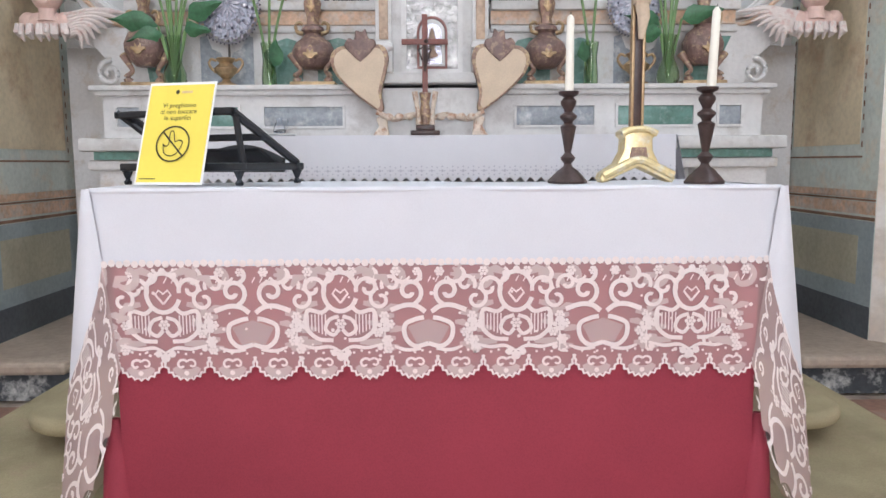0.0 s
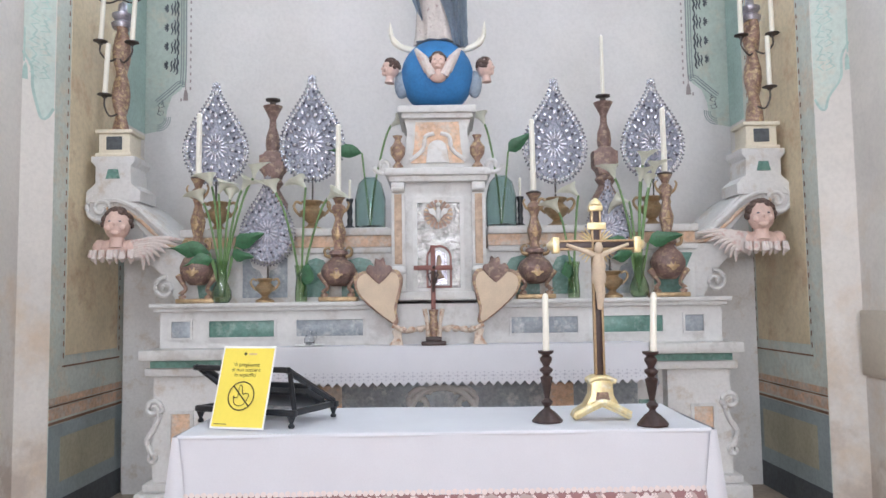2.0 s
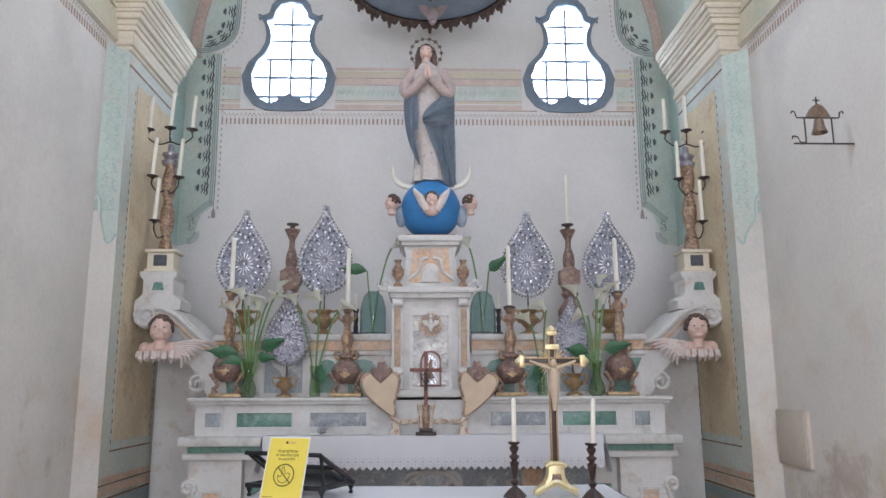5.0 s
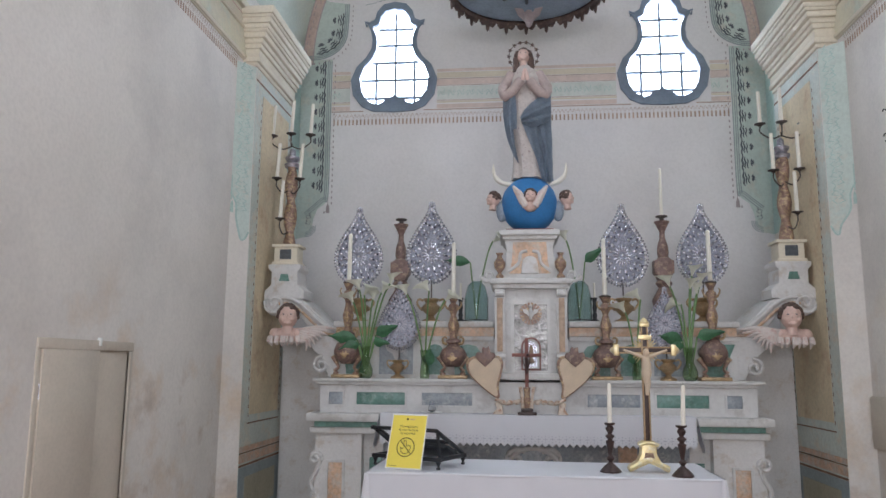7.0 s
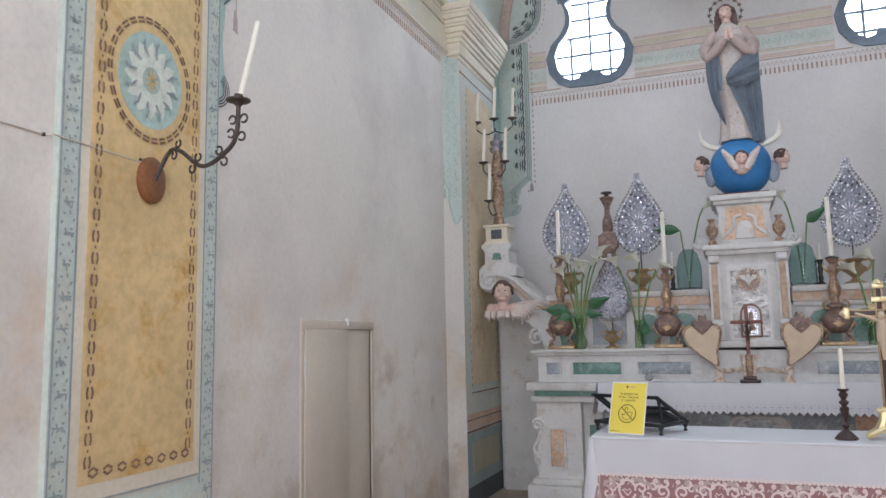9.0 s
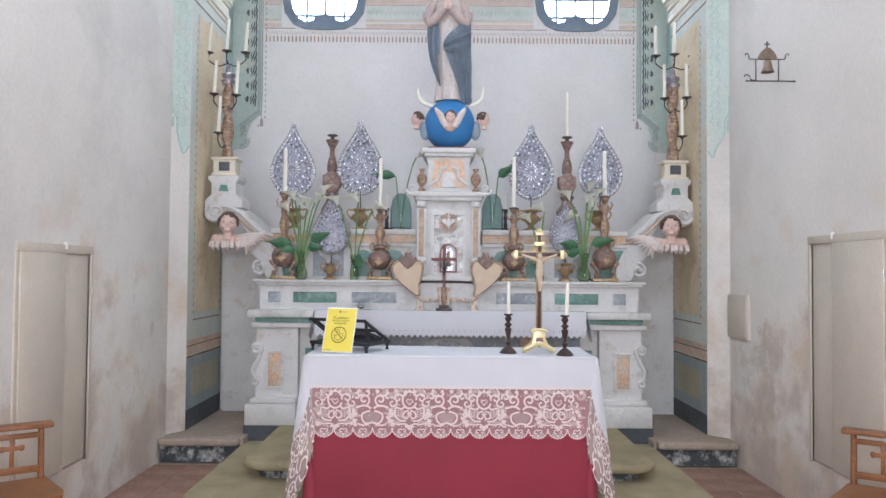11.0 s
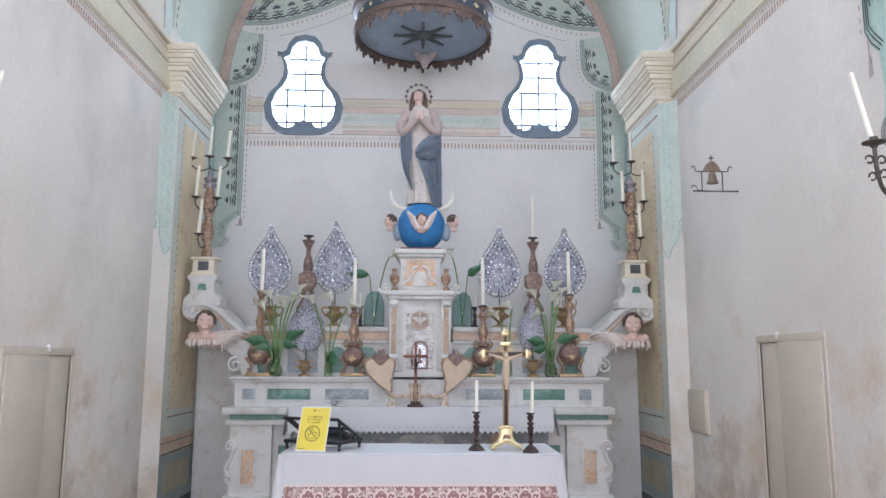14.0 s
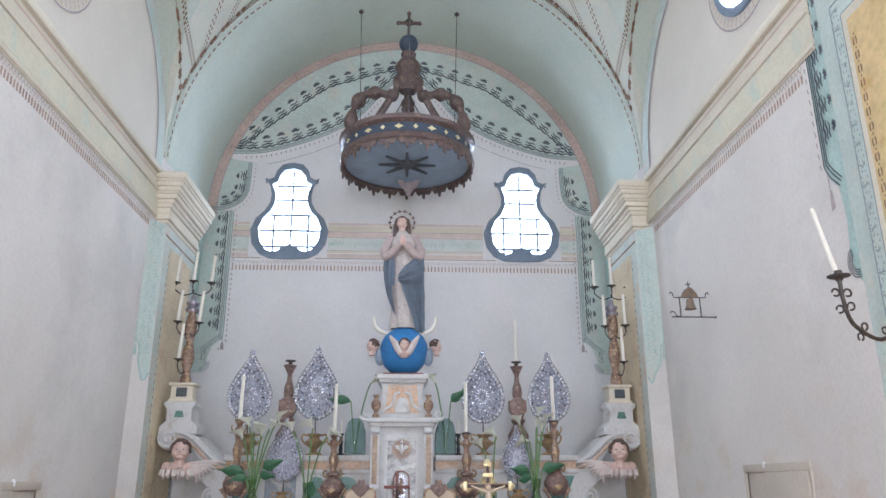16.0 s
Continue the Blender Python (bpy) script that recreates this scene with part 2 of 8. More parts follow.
WING = mat("painted_wing", (0.70, 0.62, 0.58), 0.6, vary=0.08, scale=10, fine=60, bump=0.15, color2=(0.62, 0.42, 0.38), mix=0.3)
BLUE = mat("bright_blue_paint", (0.045, 0.21, 0.50), 0.5, vary=0.12, scale=6, fine=60, bump=0.05)
MANTLE = mat("blue_grey_mantle", (0.29, 0.35, 0.43), 0.55, vary=0.15, scale=6, fine=60, bump=0.1, color2=(0.36, 0.41, 0.47), mix=0.25)
GOWN = mat("sprigged_ivory_gown", (0.56, 0.50, 0.465), 0.6, vary=0.10, scale=17, fine=60, bump=0.1, color2=(0.27, 0.18, 0.17), mix=0.16)
SLEEVE = mat("dull_beige_sleeve", (0.50, 0.40, 0.37), 0.6, vary=0.12, scale=10, fine=60, bump=0.15)
LEAF = mat("leaf_green", (0.055, 0.16, 0.075), 0.45, vary=0.3, scale=8, fine=60, bump=0.1)
STEM = mat("stem_green", (0.16, 0.27, 0.10), 0.5, vary=0.2, scale=10, fine=60, bump=0.05)
PETAL = mat("lily_petal", (0.90, 0.89, 0.78), 0.5, vary=0.05, scale=12, fine=60, bump=0.03)
BOARD = mat("aged_card", (0.62, 0.50, 0.37), 0.8, vary=0.08, scale=10, fine=120, bump=0.05)
YELLOW = mat("yellow_print", (0.84, 0.69, 0.10), 0.6, vary=0.02, scale=4, fine=60, bump=0.0)
PAPER = mat("white_paper", (0.82, 0.82, 0.80), 0.7, vary=0.02, scale=4, fine=60, bump=0.0)
PRINT = mat("black_print", (0.05, 0.045, 0.02), 0.7, vary=0.1, scale=20, fine=60, bump=0.0)
DOORPAINT = mat("cream_door_paint", (0.63, 0.56, 0.47), 0.6, vary=0.06, scale=3, fine=50, bump=0.05)
CANOPY_BLUE = mat("canopy_blue_grey", (0.30, 0.37, 0.46), 0.6, vary=0.15, scale=5, fine=50, bump=0.1)
CANOPY_WOOD = mat("canopy_brown_gilt", (0.14, 0.095, 0.085), 0.5, 0.15, vary=0.3, scale=9, fine=60, bump=0.2, color2=(0.27, 0.18, 0.13), mix=0.3)
NAVY = mat("dark_navy_paint", (0.055, 0.075, 0.11), 0.6, vary=0.2, scale=6, fine=60, bump=0.08)
LEAD = mat("window_lead", (0.24, 0.27, 0.31), 0.6, vary=0.15, scale=8, fine=60, bump=0.05)
WINFRAME = mat("window_surround_paint", (0.22, 0.27, 0.34), 0.7, vary=0.15, scale=6, fine=60, bump=0.05)
# grey that puts the shade of the eyelet holes into colour
EYELET = mat("eyelet_shade_grey", (0.50, 0.50, 0.56), 0.9, vary=0.05, scale=20, fine=80, bump=0.0)
GLASS = glass_mat("clear_glass", (0.95, 0.97, 1.0))
GREEN_GLASS = glass_mat("green_glass", (0.66, 0.80, 0.60), 0.05)
TEAL_GLASS = glass_mat("teal_glass", (0.62, 0.76, 0.74), 0.08)
MIRROR = mat("silvered_metal", (0.33, 0.325, 0.32), 0.30, 0.9, vary=0.3, scale=10, fine=26, bump=1.0)


# ---- mesh tools ----
def obj(name, bm, material, parent=None, label="", smooth=False):
    me = bpy.data.meshes.new(name)
    bmesh.ops.recalc_face_normals(bm, faces=bm.faces[:])
    bm.to_mesh(me)
    bm.free()
    if smooth:
        me.polygons.foreach_set("use_smooth", [True] * len(me.polygons))
        me.set_sharp_from_angle(angle=radians(38))
    me.materials.append(material)
    ob = new(name, me)
    ob.parent = parent
    if label:
        ob["label"] = label
    return ob


def part(name, bm, material, parent, label="", smooth=True):
    return obj(name, bm, material, parent, label, smooth)


def thing(name, m, label, category, group="", kind=""):
    ob = new(name)
    ob.matrix_world = m if isinstance(m, Matrix) else Matrix.Translation(m)
    return tagged(ob, label, category, group, kind)


def struct(name, bm, material, label, category="", smooth=False):
    return tagged(obj(name, bm, material, None, "", smooth), label, category or name.split("_")[0], kind="structure")


def box(lo, hi, bevel=0.0, bm=None, m=None):
    b = bmesh.new()
    bmesh.ops.create_cube(b, size=1)
    c = [(a + d) / 2 for a, d in zip(lo, hi)]
    s = [abs(d - a) for a, d in zip(lo, hi)]
    for v in b.verts:
        v.co = Vector((c[0] + v.co.x * s[0], c[1] + v.co.y * s[1], c[2] + v.co.z * s[2]))
    if bevel:
        bmesh.ops.bevel(b, geom=b.edges[:], offset=bevel, segments=2, affect="EDGES", profile=0.5)
    if m:
        b.transform(m)
    return join(bm, b)


def join(bm, b):
    if bm is None:
        return b
    me = bpy.data.meshes.new("tmp")
    b.to_mesh(me)
    b.free()
    bm.from_mesh(me)
    bpy.data.meshes.remove(me)
    return bm


def lathe(profile, seg=20, bm=None, m=None, square=False, flute=0.0, nflute=0, cap=True):
    """Turns (radius, z) pairs round z; square: a four-sided foot or block."""
    b = bmesh.new()
    n = 4 if square else seg
    rings = []
    for r, z in profile:
        ring = []
        for i in range(n):
            a = 2 * math.pi * (i + (0.5 if square else 0)) / n
            rr = r * (1.414 if square else 1) * (1 + flute * math.cos(nflute * a))
            ring.append(b.verts.new((rr * math.cos(a), rr * math.sin(a), z)))
        rings.append(ring)
    for p, q in zip(rings, rings[1:]):
        for i in range(n):
            b.faces.new((p[i], p[(i + 1) % n], q[(i + 1) % n], q[i]))
    if cap and profile[0][0] > 1e-4:
        b.faces.new(rings[0][::-1])
    if cap and profile[-1][0] > 1e-4:
        b.faces.new(rings[-1])
    bmesh.ops.remove_doubles(b, verts=b.verts[:], dist=1e-5)
    if m:
        b.transform(m)
    return join(bm, b)


def plate(outline, thick, bm=None, m=None, bevel=0.0):
    """A flat outline in x, z given depth along +y (front at y = 0)."""
    b = bmesh.new()
    f = b.faces.new([b.verts.new((x, 0, z)) for x, z in outline])
    r = bmesh.ops.extrude_face_region(b, geom=[f])
    for v in [g for g in r["geom"] if isinstance(g, bmesh.types.BMVert)]:
        v.co.y += thick
    bmesh.ops.recalc_face_normals(b, faces=b.faces[:])
    if bevel:
        es = [e for e in b.edges if all(abs(v.co.y) < 1e-6 for v in e.verts)]
        bmesh.ops.bevel(b, geom=es, offset=bevel, segments=2, affect="EDGES", profile=0.5)
    if m:
        b.transform(m)
    return join(bm, b)


def tube(points, radius, seg=8, bm=None, m=None):
    """A round bar along points; radius may be one number or one per point."""
    pts = [Vector(p) for p in points]
    rad = radius if isinstance(radius, (list, tuple)) else [radius] * len(pts)
    b = bmesh.new()
    rings, up = [], Vector((0, 0, 1))
    for i, p in enumerate(pts):
        d = (pts[min(i + 1, len(pts) - 1)] - pts[max(i - 1, 0)]).normalized()
        side = d.cross(up if abs(d.dot(up)) < 0.95 else Vector((0, 1, 0))).normalized()
        nor = side.cross(d)
        rings.append([b.verts.new(p + rad[i] * (math.cos(2 * math.pi * k / seg) * side + math.sin(2 * math.pi * k / seg) * nor)) for k in range(seg)])
    for p, q in zip(rings, rings[1:]):
        for k in range(seg):
            b.faces.new((p[k], p[(k + 1) % seg], q[(k + 1) % seg], q[k]))
    b.faces.new(rings[0][::-1])
    b.faces.new(rings[-1])
    if m:
        b.transform(m)
    return join(bm, b)


def ball(c, r, bm=None, seg=16, m=None):
    b = bmesh.new()
    bmesh.ops.create_uvsphere(b, u_segments=seg, v_segments=max(6, seg * 2 // 3), radius=1)
    rr = r if isinstance(r, (list, tuple)) else (r, r, r)
    for v in b.verts:
        v.co = Vector((c[0] + v.co.x * rr[0], c[1] + v.co.y * rr[1], c[2] + v.co.z * rr[2]))
    if m:
        b.transform(m)
    return join(bm, b)


_ply = 0


def ribbon(points, width, bm=None, lift=0.0, m=None, taper=False):
    """A flat stroke in the x, z plane, at y = lift."""
    b = bmesh.new()
    global _ply
    _ply = (_ply + 1) % 211
    lift -= 0.00002 * _ply          # strokes that cross lie on one another
    pts = [Vector((p[0], p[1])) for p in points]
    rows = []
    n = len(pts)
    for i, p in enumerate(pts):
        d = (pts[min(i + 1, n - 1)] - pts[max(i - 1, 0)])
        d = d.normalized() if d.length > 1e-9 else Vector((1, 0))
        w = width * (0.35 + 0.65 * math.sin(math.pi * (0.1 + 0.8 * i / max(1, n - 1)))) if taper else width
        o = Vector((-d.y, d.x)) * w / 2
        rows.append((b.verts.new((p.x + o.x, lift, p.y + o.y)), b.verts.new((p.x - o.x, lift, p.y - o.y))))
    for (a, c), (d, e) in zip(rows, rows[1:]):
        b.faces.new((a, c, e, d))
    if m:
        b.transform(m)
    return join(bm, b)


def arc(cx, cz, r, a0, a1, n=16, rz=None):
    return [(cx + r * math.cos(radians(a0 + (a1 - a0) * i / n)), cz + (rz or r) * math.sin(radians(a0 + (a1 - a0) * i / n))) for i in range(n + 1)]


def spiral(cx, cz, r0, r1, a0, a1, n=22):
    return [(cx + (r0 + (r1 - r0) * i / n) * math.cos(radians(a0 + (a1 - a0) * i / n)), cz + (r0 + (r1 - r0) * i / n) * math.sin(radians(a0 + (a1 - a0) * i / n))) for i in range(n + 1)]


def smooth_line(pts, n=8):
    """Catmull-Rom through points of any dimension."""
    P = [Vector(p) for p in pts]
    P = [P[0] * 2 - P[1]] + P + [P[-1] * 2 - P[-2]]
    out = []
    for a, b, c, d in zip(P, P[1:], P[2:], P[3:]):
        for i in range(n):
            t = i / n
            out.append(0.5 * (2 * b + (c - a) * t + (2 * a - 5 * b + 4 * c - d) * t * t + (3 * b - a - 3 * c + d) * t ** 3))
    out.append(P[-2])
    return [tuple(p) for p in out]


def mirrored(pts):
    return [(-x, z) for x, z in pts]


T = Matrix.Translation
FLIP = Matrix.Diagonal((-1, 1, 1, 1))


def holed(outer, holes, thick, bm=None, m=None):
    """A plate with openings through it."""
    b = bmesh.new()
    edges = []
    for loop in (outer, *holes):
        vs = [b.verts.new((x, 0, z)) for x, z in loop]
        edges += [b.edges.new((vs[i], vs[(i + 1) % len(vs)])) for i in range(len(vs))]
    bmesh.ops.triangle_fill(b, use_beauty=True, use_dissolve=False, edges=edges)
    r = bmesh.ops.extrude_face_region(b, geom=b.faces[:])
    for v in [g for g in r["geom"] if isinstance(g, bmesh.types.BMVert)]:
        v.co.y += thick
    if m:
        b.transform(m)
    return join(bm, b)


# ---- floor and steps ----
struct("ground", box((-3.2, REAR - 0.4, FLOOR - 0.3), (3.2, 6.4, FLOOR - 0.012)), STONE, "mortar bed under the terracotta floor", "floor")
struct("floor_side_left", box((-XW, 3.72, FLOOR - 0.01), (-1.70, YB, SIDE), 0.012), STONE, "worn stone floor raised beside the altar", "floor")
struct("floor_side_right", box((1.70, 3.72, FLOOR - 0.01), (XW, YB, SIDE), 0.012), STONE, "worn stone floor raised beside the altar", "floor")
for s in (-1, 1):
    nm = "left" if s < 0 else "right"
    struct("step_edge_" + nm, box((s * 1.72, 3.62, SIDE - 0.05), (s * (XW - 0.01), 3.74, SIDE + 0.012), 0.02), STONE, "rounded stone step edge with flaking riser", "step")
    struct("step_riser_" + nm, box((s * 1.72, 3.69, FLOOR), (s * (XW - 0.01), 3.722, SIDE - 0.05)), RISER, "flaking black and white painted step riser", "step")


def rounded_slab(hx, y0, y1, z0, z1, r, soft_edge=0.0):
    """A slab whose two front corners are rounded in plan."""
    pts = [(hx, y1)] + [(-hx, y1)]
    pts += [(-hx + r - r * math.cos(radians(a)), y0 + r - r * math.sin(radians(a))) for a in range(0, 91, 10)]
    pts += [(hx - r + r * math.sin(radians(a)), y0 + r - r * math.cos(radians(a))) for a in range(0, 91, 10)]
    b = bmesh.new()
    f = b.faces.new([b.verts.new((x, y, z0)) for x, y in pts])
    g = bmesh.ops.extrude_face_region(b, geom=[f])
    for v in [e for e in g["geom"] if isinstance(e, bmesh.types.BMVert)]:
        v.co.z = z1
    if soft_edge:
        es = [e for e in b.edges if abs(e.verts[0].co.z - e.verts[1].co.z) < 1e-6]
        bmesh.ops.bevel(b, geom=es, offset=soft_edge, segments=4, affect="EDGES", profile=0.5)
    return b


def altar_step(name, hx, y0, y1, z0, z1, r, label):
    st = thing(name, (0, 0, 0), label, "step", kind="structure")
    part("riser", rounded_slab(hx - 0.10, y0 + 0.10, y1, z0, z1 - 0.055, max(0.05, r - 0.08)), RISER, st, "flaking painted riser", True)
    part("carpeted_tread", rounded_slab(hx, y0, y1, z1 - 0.062, z1, r, 0.029), CARPET, st, "olive carpet over a rounded tread")


altar_step("altar_step_lower", 1.73, 2.19, 4.4, FLOOR, STEP1, 0.24, "broad lower altar step covered with olive carpet")
struct("step_kerb", box((-1.0, 2.08, FLOOR - 0.02), (1.0, 2.185, FLOOR + 0.006)), RISER, "flaking painted stone kerb below the altar table", "step")
altar_step("altar_step_upper", 1.45, 2.66, 4.3, STEP1, STEP2, 0.20, "upper altar step covered with olive carpet")

# ---- walls ----
WIN = [(0, 5.34), (0.12, 5.315), (0.19, 5.235), (0.215, 5.145), (0.30, 5.105), (0.255, 5.02), (0.235, 4.92), (0.245, 4.82), (0.30, 4.72), (0.40, 4.62), (0.46, 4.47), (0.43, 4.30), (0.34, 4.18), (0.22, 4.125), (0, 4.115)]


def win_outline(cx, f, g):
    half = [(x * f, 4.70 + (z - 4.70) * g) for x, z in WIN]
    return [(cx + x, z) for x, z in half] + [(cx - x, z) for x, z in half[-2:0:-1]]


holes = [win_outline(cx, 0.875, 0.915) for cx in (-1.38, 1.385)]
struct("wall_altar", holed([(-2.9, -0.4), (2.9, -0.4), (2.9, 7.5), (-2.9, 7.5)], holes, 0.5, m=T((0, YB, 0))), ALTAR_WALL, "white plastered altar wall with two shaped windows")


def circle(cy, cz, r, n=28):
    return [(cy + r * math.cos(2 * math.pi * i / n), cz + r * math.sin(2 * math.pi * i / n)) for i in range(n)]


TURN_X = Matrix(((0, 1, 0, 0), (1, 0, 0, 0), (0, 0, 1, 0), (0, 0, 0, 1)))   # plate x, y -> world y, x
DOORS = {-1: (1.60, 2.42, 0.24, 1.585), 1: (1.62, 2.44, 0.26, 1.69)}
for s in (-1, 1):
    y0, y1, z0, z1 = DOORS[s]
    # the last hole, at y = -3.4, is unseen and added for the fill
    cut = [[(y0, z0), (y1, z0), (y1, z1), (y0, z1)], circle(OC_Y, OC_Z, 0.40), circle(-3.4, 5.40, 0.42)]
    b = holed([(REAR, -0.4), (YB, -0.4), (YB, 6.7), (REAR, 6.7)], cut, 0.5, m=TURN_X)
    b.transform(T((XW if s > 0 else -XW - 0.5, 0, 0)))
    struct("wall_right" if s > 0 else "wall_left", b, PLASTER, "pale lime-plastered side wall with damp stains")
# unseen wall that closes the nave; its opening is added for the fill lamp
struct("wall_rear", holed([(-2.9, -0.4), (2.9, -0.4), (2.9, 7.5), (-2.9, 7.5)], [[(-1.1, FLOOR), (1.1, FLOOR), (1.1, 3.7), (-1.1, 3.7)]], 0.5, m=T((0, REAR - 0.5, 0))), PLASTER, "unseen plastered rear wall with an opening added for the fill lamp")

# ---- vault ----
BAYS = ((0.85, 3.98), (-5.6, -0.15))


def vault_height(x, y):
    z = SPRING + 2.46 * math.sqrt(max(0.0, 1 - (x / XW) ** 2))
    for a, c in BAYS:
        if a < y < c:
            h = min(1.62, (c - a) / 2)
            z = max(z, SPRING - 0.1 + h * math.sqrt(max(0.0, 1 - ((2 * y - a - c) / (c - a)) ** 2)))
    return z


b = bmesh.new()
ys = sorted(set([round(REAR + 0.06 * i, 3) for i in range(int((3.98 - REAR) / 0.06) + 1)] + [3.98]))
xs = [XW * math.cos(math.pi * i / 72) for i in range(73)]
grid = [[b.verts.new((x, y, vault_height(x, y))) for x in xs] for y in ys]
for r0, r1 in zip(grid, grid[1:]):
    for i in range(72):
        b.faces.new((r0[i], r0[i + 1], r1[i + 1], r1[i]))
struct("ceiling_vault", b, VAULT, "pale green painted cross vault with lunettes", "ceiling", True)


def arch_band(name, y0, y1, r_in, rz, r_out, label, material=VAULT):
    b = bmesh.new()
    rows = []
    for i in range(49):
        a = math.pi * i / 48
        c, s_ = math.cos(a), math.sin(a)
        rows.append([b.verts.new((r * c, y, SPRING + q * s_)) for r, q, y in ((r_in, rz, y0), (r_in, rz, y1), (r_out, rz + 0.12, y1), (r_out, rz + 0.12, y0))])
    for p, q in zip(rows, rows[1:]):
        for k in range(4):
            b.faces.new((p[k], p[(k + 1) % 4], q[(k + 1) % 4], q[k]))
    struct(name, b, material, label, "arch", True)


arch_band("arch_altar", 3.98, YB - 0.002, XW - 0.01, 2.42, XW + 0.12, "pale teal barrel arch over the altar")
arch_band("arch_nave", -0.15, 0.85, XP + 0.02, 2.40, XW + 0.1, "painted transverse arch of the vault")

# ---- piers and pilasters ----
SPLAY = {-1: 3.82, 1: 3.835}           # where the wall begins to turn in towards the pier


def splay(s):
    """Plastered wedge that leads from the side wall to the edge of the pier."""
    b = bmesh.new()
    tri = [(s * (XW + 0.03), SPLAY[s]), (s * XW, SPLAY[s]), (s * PIER[s], 3.979), (s * (XW + 0.03), 3.979)]
    f = b.faces.new([b.verts.new((x, y, -0.1)) for x, y in tri])
    g = bmesh.ops.extrude_face_region(b, geom=[f])
    for v in [e for e in g["geom"] if isinstance(e, bmesh.types.BMVert)]:
        v.co.z = 3.968
    return b


for s in (-1, 1):
    nm = "left" if s < 0 else "right"
    struct("pier_" + nm, box((s * PIER[s], 3.98, -0.1), (s * (XW + 0.05), 4.98, 4.40)), PIER_TEAL, "painted pier with yellow panel and dado", "pier")
    # capital, stepped mouldings
    b = bmesh.new()
    for z0, z1, o in ((3.97, 4.008, 0.014), (4.004, 4.05, 0.036), (4.046, 4.125, 0.026), (4.12, 4.165, 0.044), (4.16, 4.205, 0.062), (4.20, 4.25, 0.092), (4.246, 4.275, 0.110), (4.27, 4.315, 0.124), (4.31, 4.36, 0.146), (4.355, 4.385, 0.160), (4.38, 4.45, 0.176)):
        box((s * (PIER[s] - o), 3.965 - 0.8 * o, z0), (s * (XW + 0.02), 4.98 - 0.001 * o, z1), 0.010, b)
    struct("capital_" + nm, b, CREAM, "cream moulded capital on the pier", "capital", True)
    struct("pier_front_" + nm, splay(s), PLASTER, "plastered front edge of the pier", "pier")
    yo, y1 = (-0.085, 0.795) if s < 0 else (-0.24, 0.64)
    struct("pilaster_" + nm, box((s * (XW - 0.03), yo, -0.1), (s * (XW + 0.05), y1, SPRING)), TEAL_PALE, "flat painted wall pilaster with ochre panel", "pilaster")
    # cornice band along the side walls
    b = box((s * (XW - 0.012), 0.86, 4.02), (s * (XW + 0.02), 3.979, 4.48))
    struct("trim_band_" + nm, b, CREAM, "cream and green painted cornice band", "cornice")
    b = box((s * (XW - 0.05), 0.86, 4.43), (s * (XW + 0.02), 3.978, 4.50), 0.015)
    box((s * (XW - 0.028), 0.86, 4.27), (s * (XW + 0.02), 3.978, 4.30), 0.008, b)
    box((s * (XW - 0.026), 0.86, 4.03), (s * (XW + 0.02), 3.978, 4.065), 0.008, b)
    struct("cornice_" + nm, b, CREAM, "cream moulded cornice", "cornice", True)

# ---- high altar: masonry ----
altar = thing("high_altar", (0, 3.9, STEP1), "white and green marbled baroque high altar with gradines", "altar")


def ap(name, bm, material, label="", smooth=True, parent=None):
    bm.transform(T((0, -3.9, -STEP1)))
    return part(name, bm, material, parent or altar, label, smooth)


b = box((-2.23, 4.9, 0.06), (2.23, YB - 0.01, 1.72))
for s in (-1, 1):
    box((s * 2.23, 4.985, 0.06), (s * (XW - 0.002), YB - 0.01, 1.72), 0, b)
ap("backing_wall", b, STUCCO, "white plastered backing", False)
ap("plinth", box((-1.74, 3.88, STEP1), (1.74, 4.9, 0.16)), SKIRT, "black painted plinth", False)
b = box((-1.735, 3.87, 0.16), (-1.30, 4.9, 0.34), 0.012)
box((1.30, 3.87, 0.16), (1.735, 4.9, 0.34), 0.012, b)
box((-1.70, 3.90, 0.34), (-1.30, 4.9, 0.39), 0.015, b)
box((1.30, 3.90, 0.34), (1.70, 4.9, 0.39), 0.015, b)
box((-1.3, 3.95, 0.16), (1.3, 4.9, 0.34), 0.012, b)
ap("base", b, STUCCO, "chipped white moulded base")
b = box((-1.66, 3.96, 0.39), (-1.30, 4.9, 1.04))
box((1.30, 3.96, 0.39), (1.66, 4.9, 1.04), 0, b)
box((-1.30, 4.06, 0.34), (1.30, 4.9, 1.04), 0, b)
ap("body", b, STUCCO, "white stucco altar body", False)
b = box((-1.70, 3.92, 0.985), (1.70, 4.3, 1.035), 0.012)
ap("upper_moulding", b, STUCCO)
ap("green_band", box((-1.66, 3.905, 1.036), (1.66, 4.3, 1.076)), MARBLE_G, "dark green marble band", False)
b = box((-1.72, 3.87, 1.077), (1.72, 4.4, 1.14), 0.012)
ap("mensa", b, MARBLE_W, "white marble altar slab")
b = box((-1.65, 4.02, 1.14), (1.65, 4.9, 1.35))
ap("gradine", b, MARBLE_W, "white lower gradine", False)
b = box((-1.68, 3.99, 1.35), (1.68, 4.9, 1.38), 0.01)
box((-1.70, 3.97, 1.375), (1.70, 4.9, 1.40), 0.006, b)
ap("gradine_cornice", b, MARBLE_W)
b = box((-1.60, 4.30, 1.40), (1.60, 4.9, 1.72))
ap("upper_gradine", b, STUCCO, "", False)
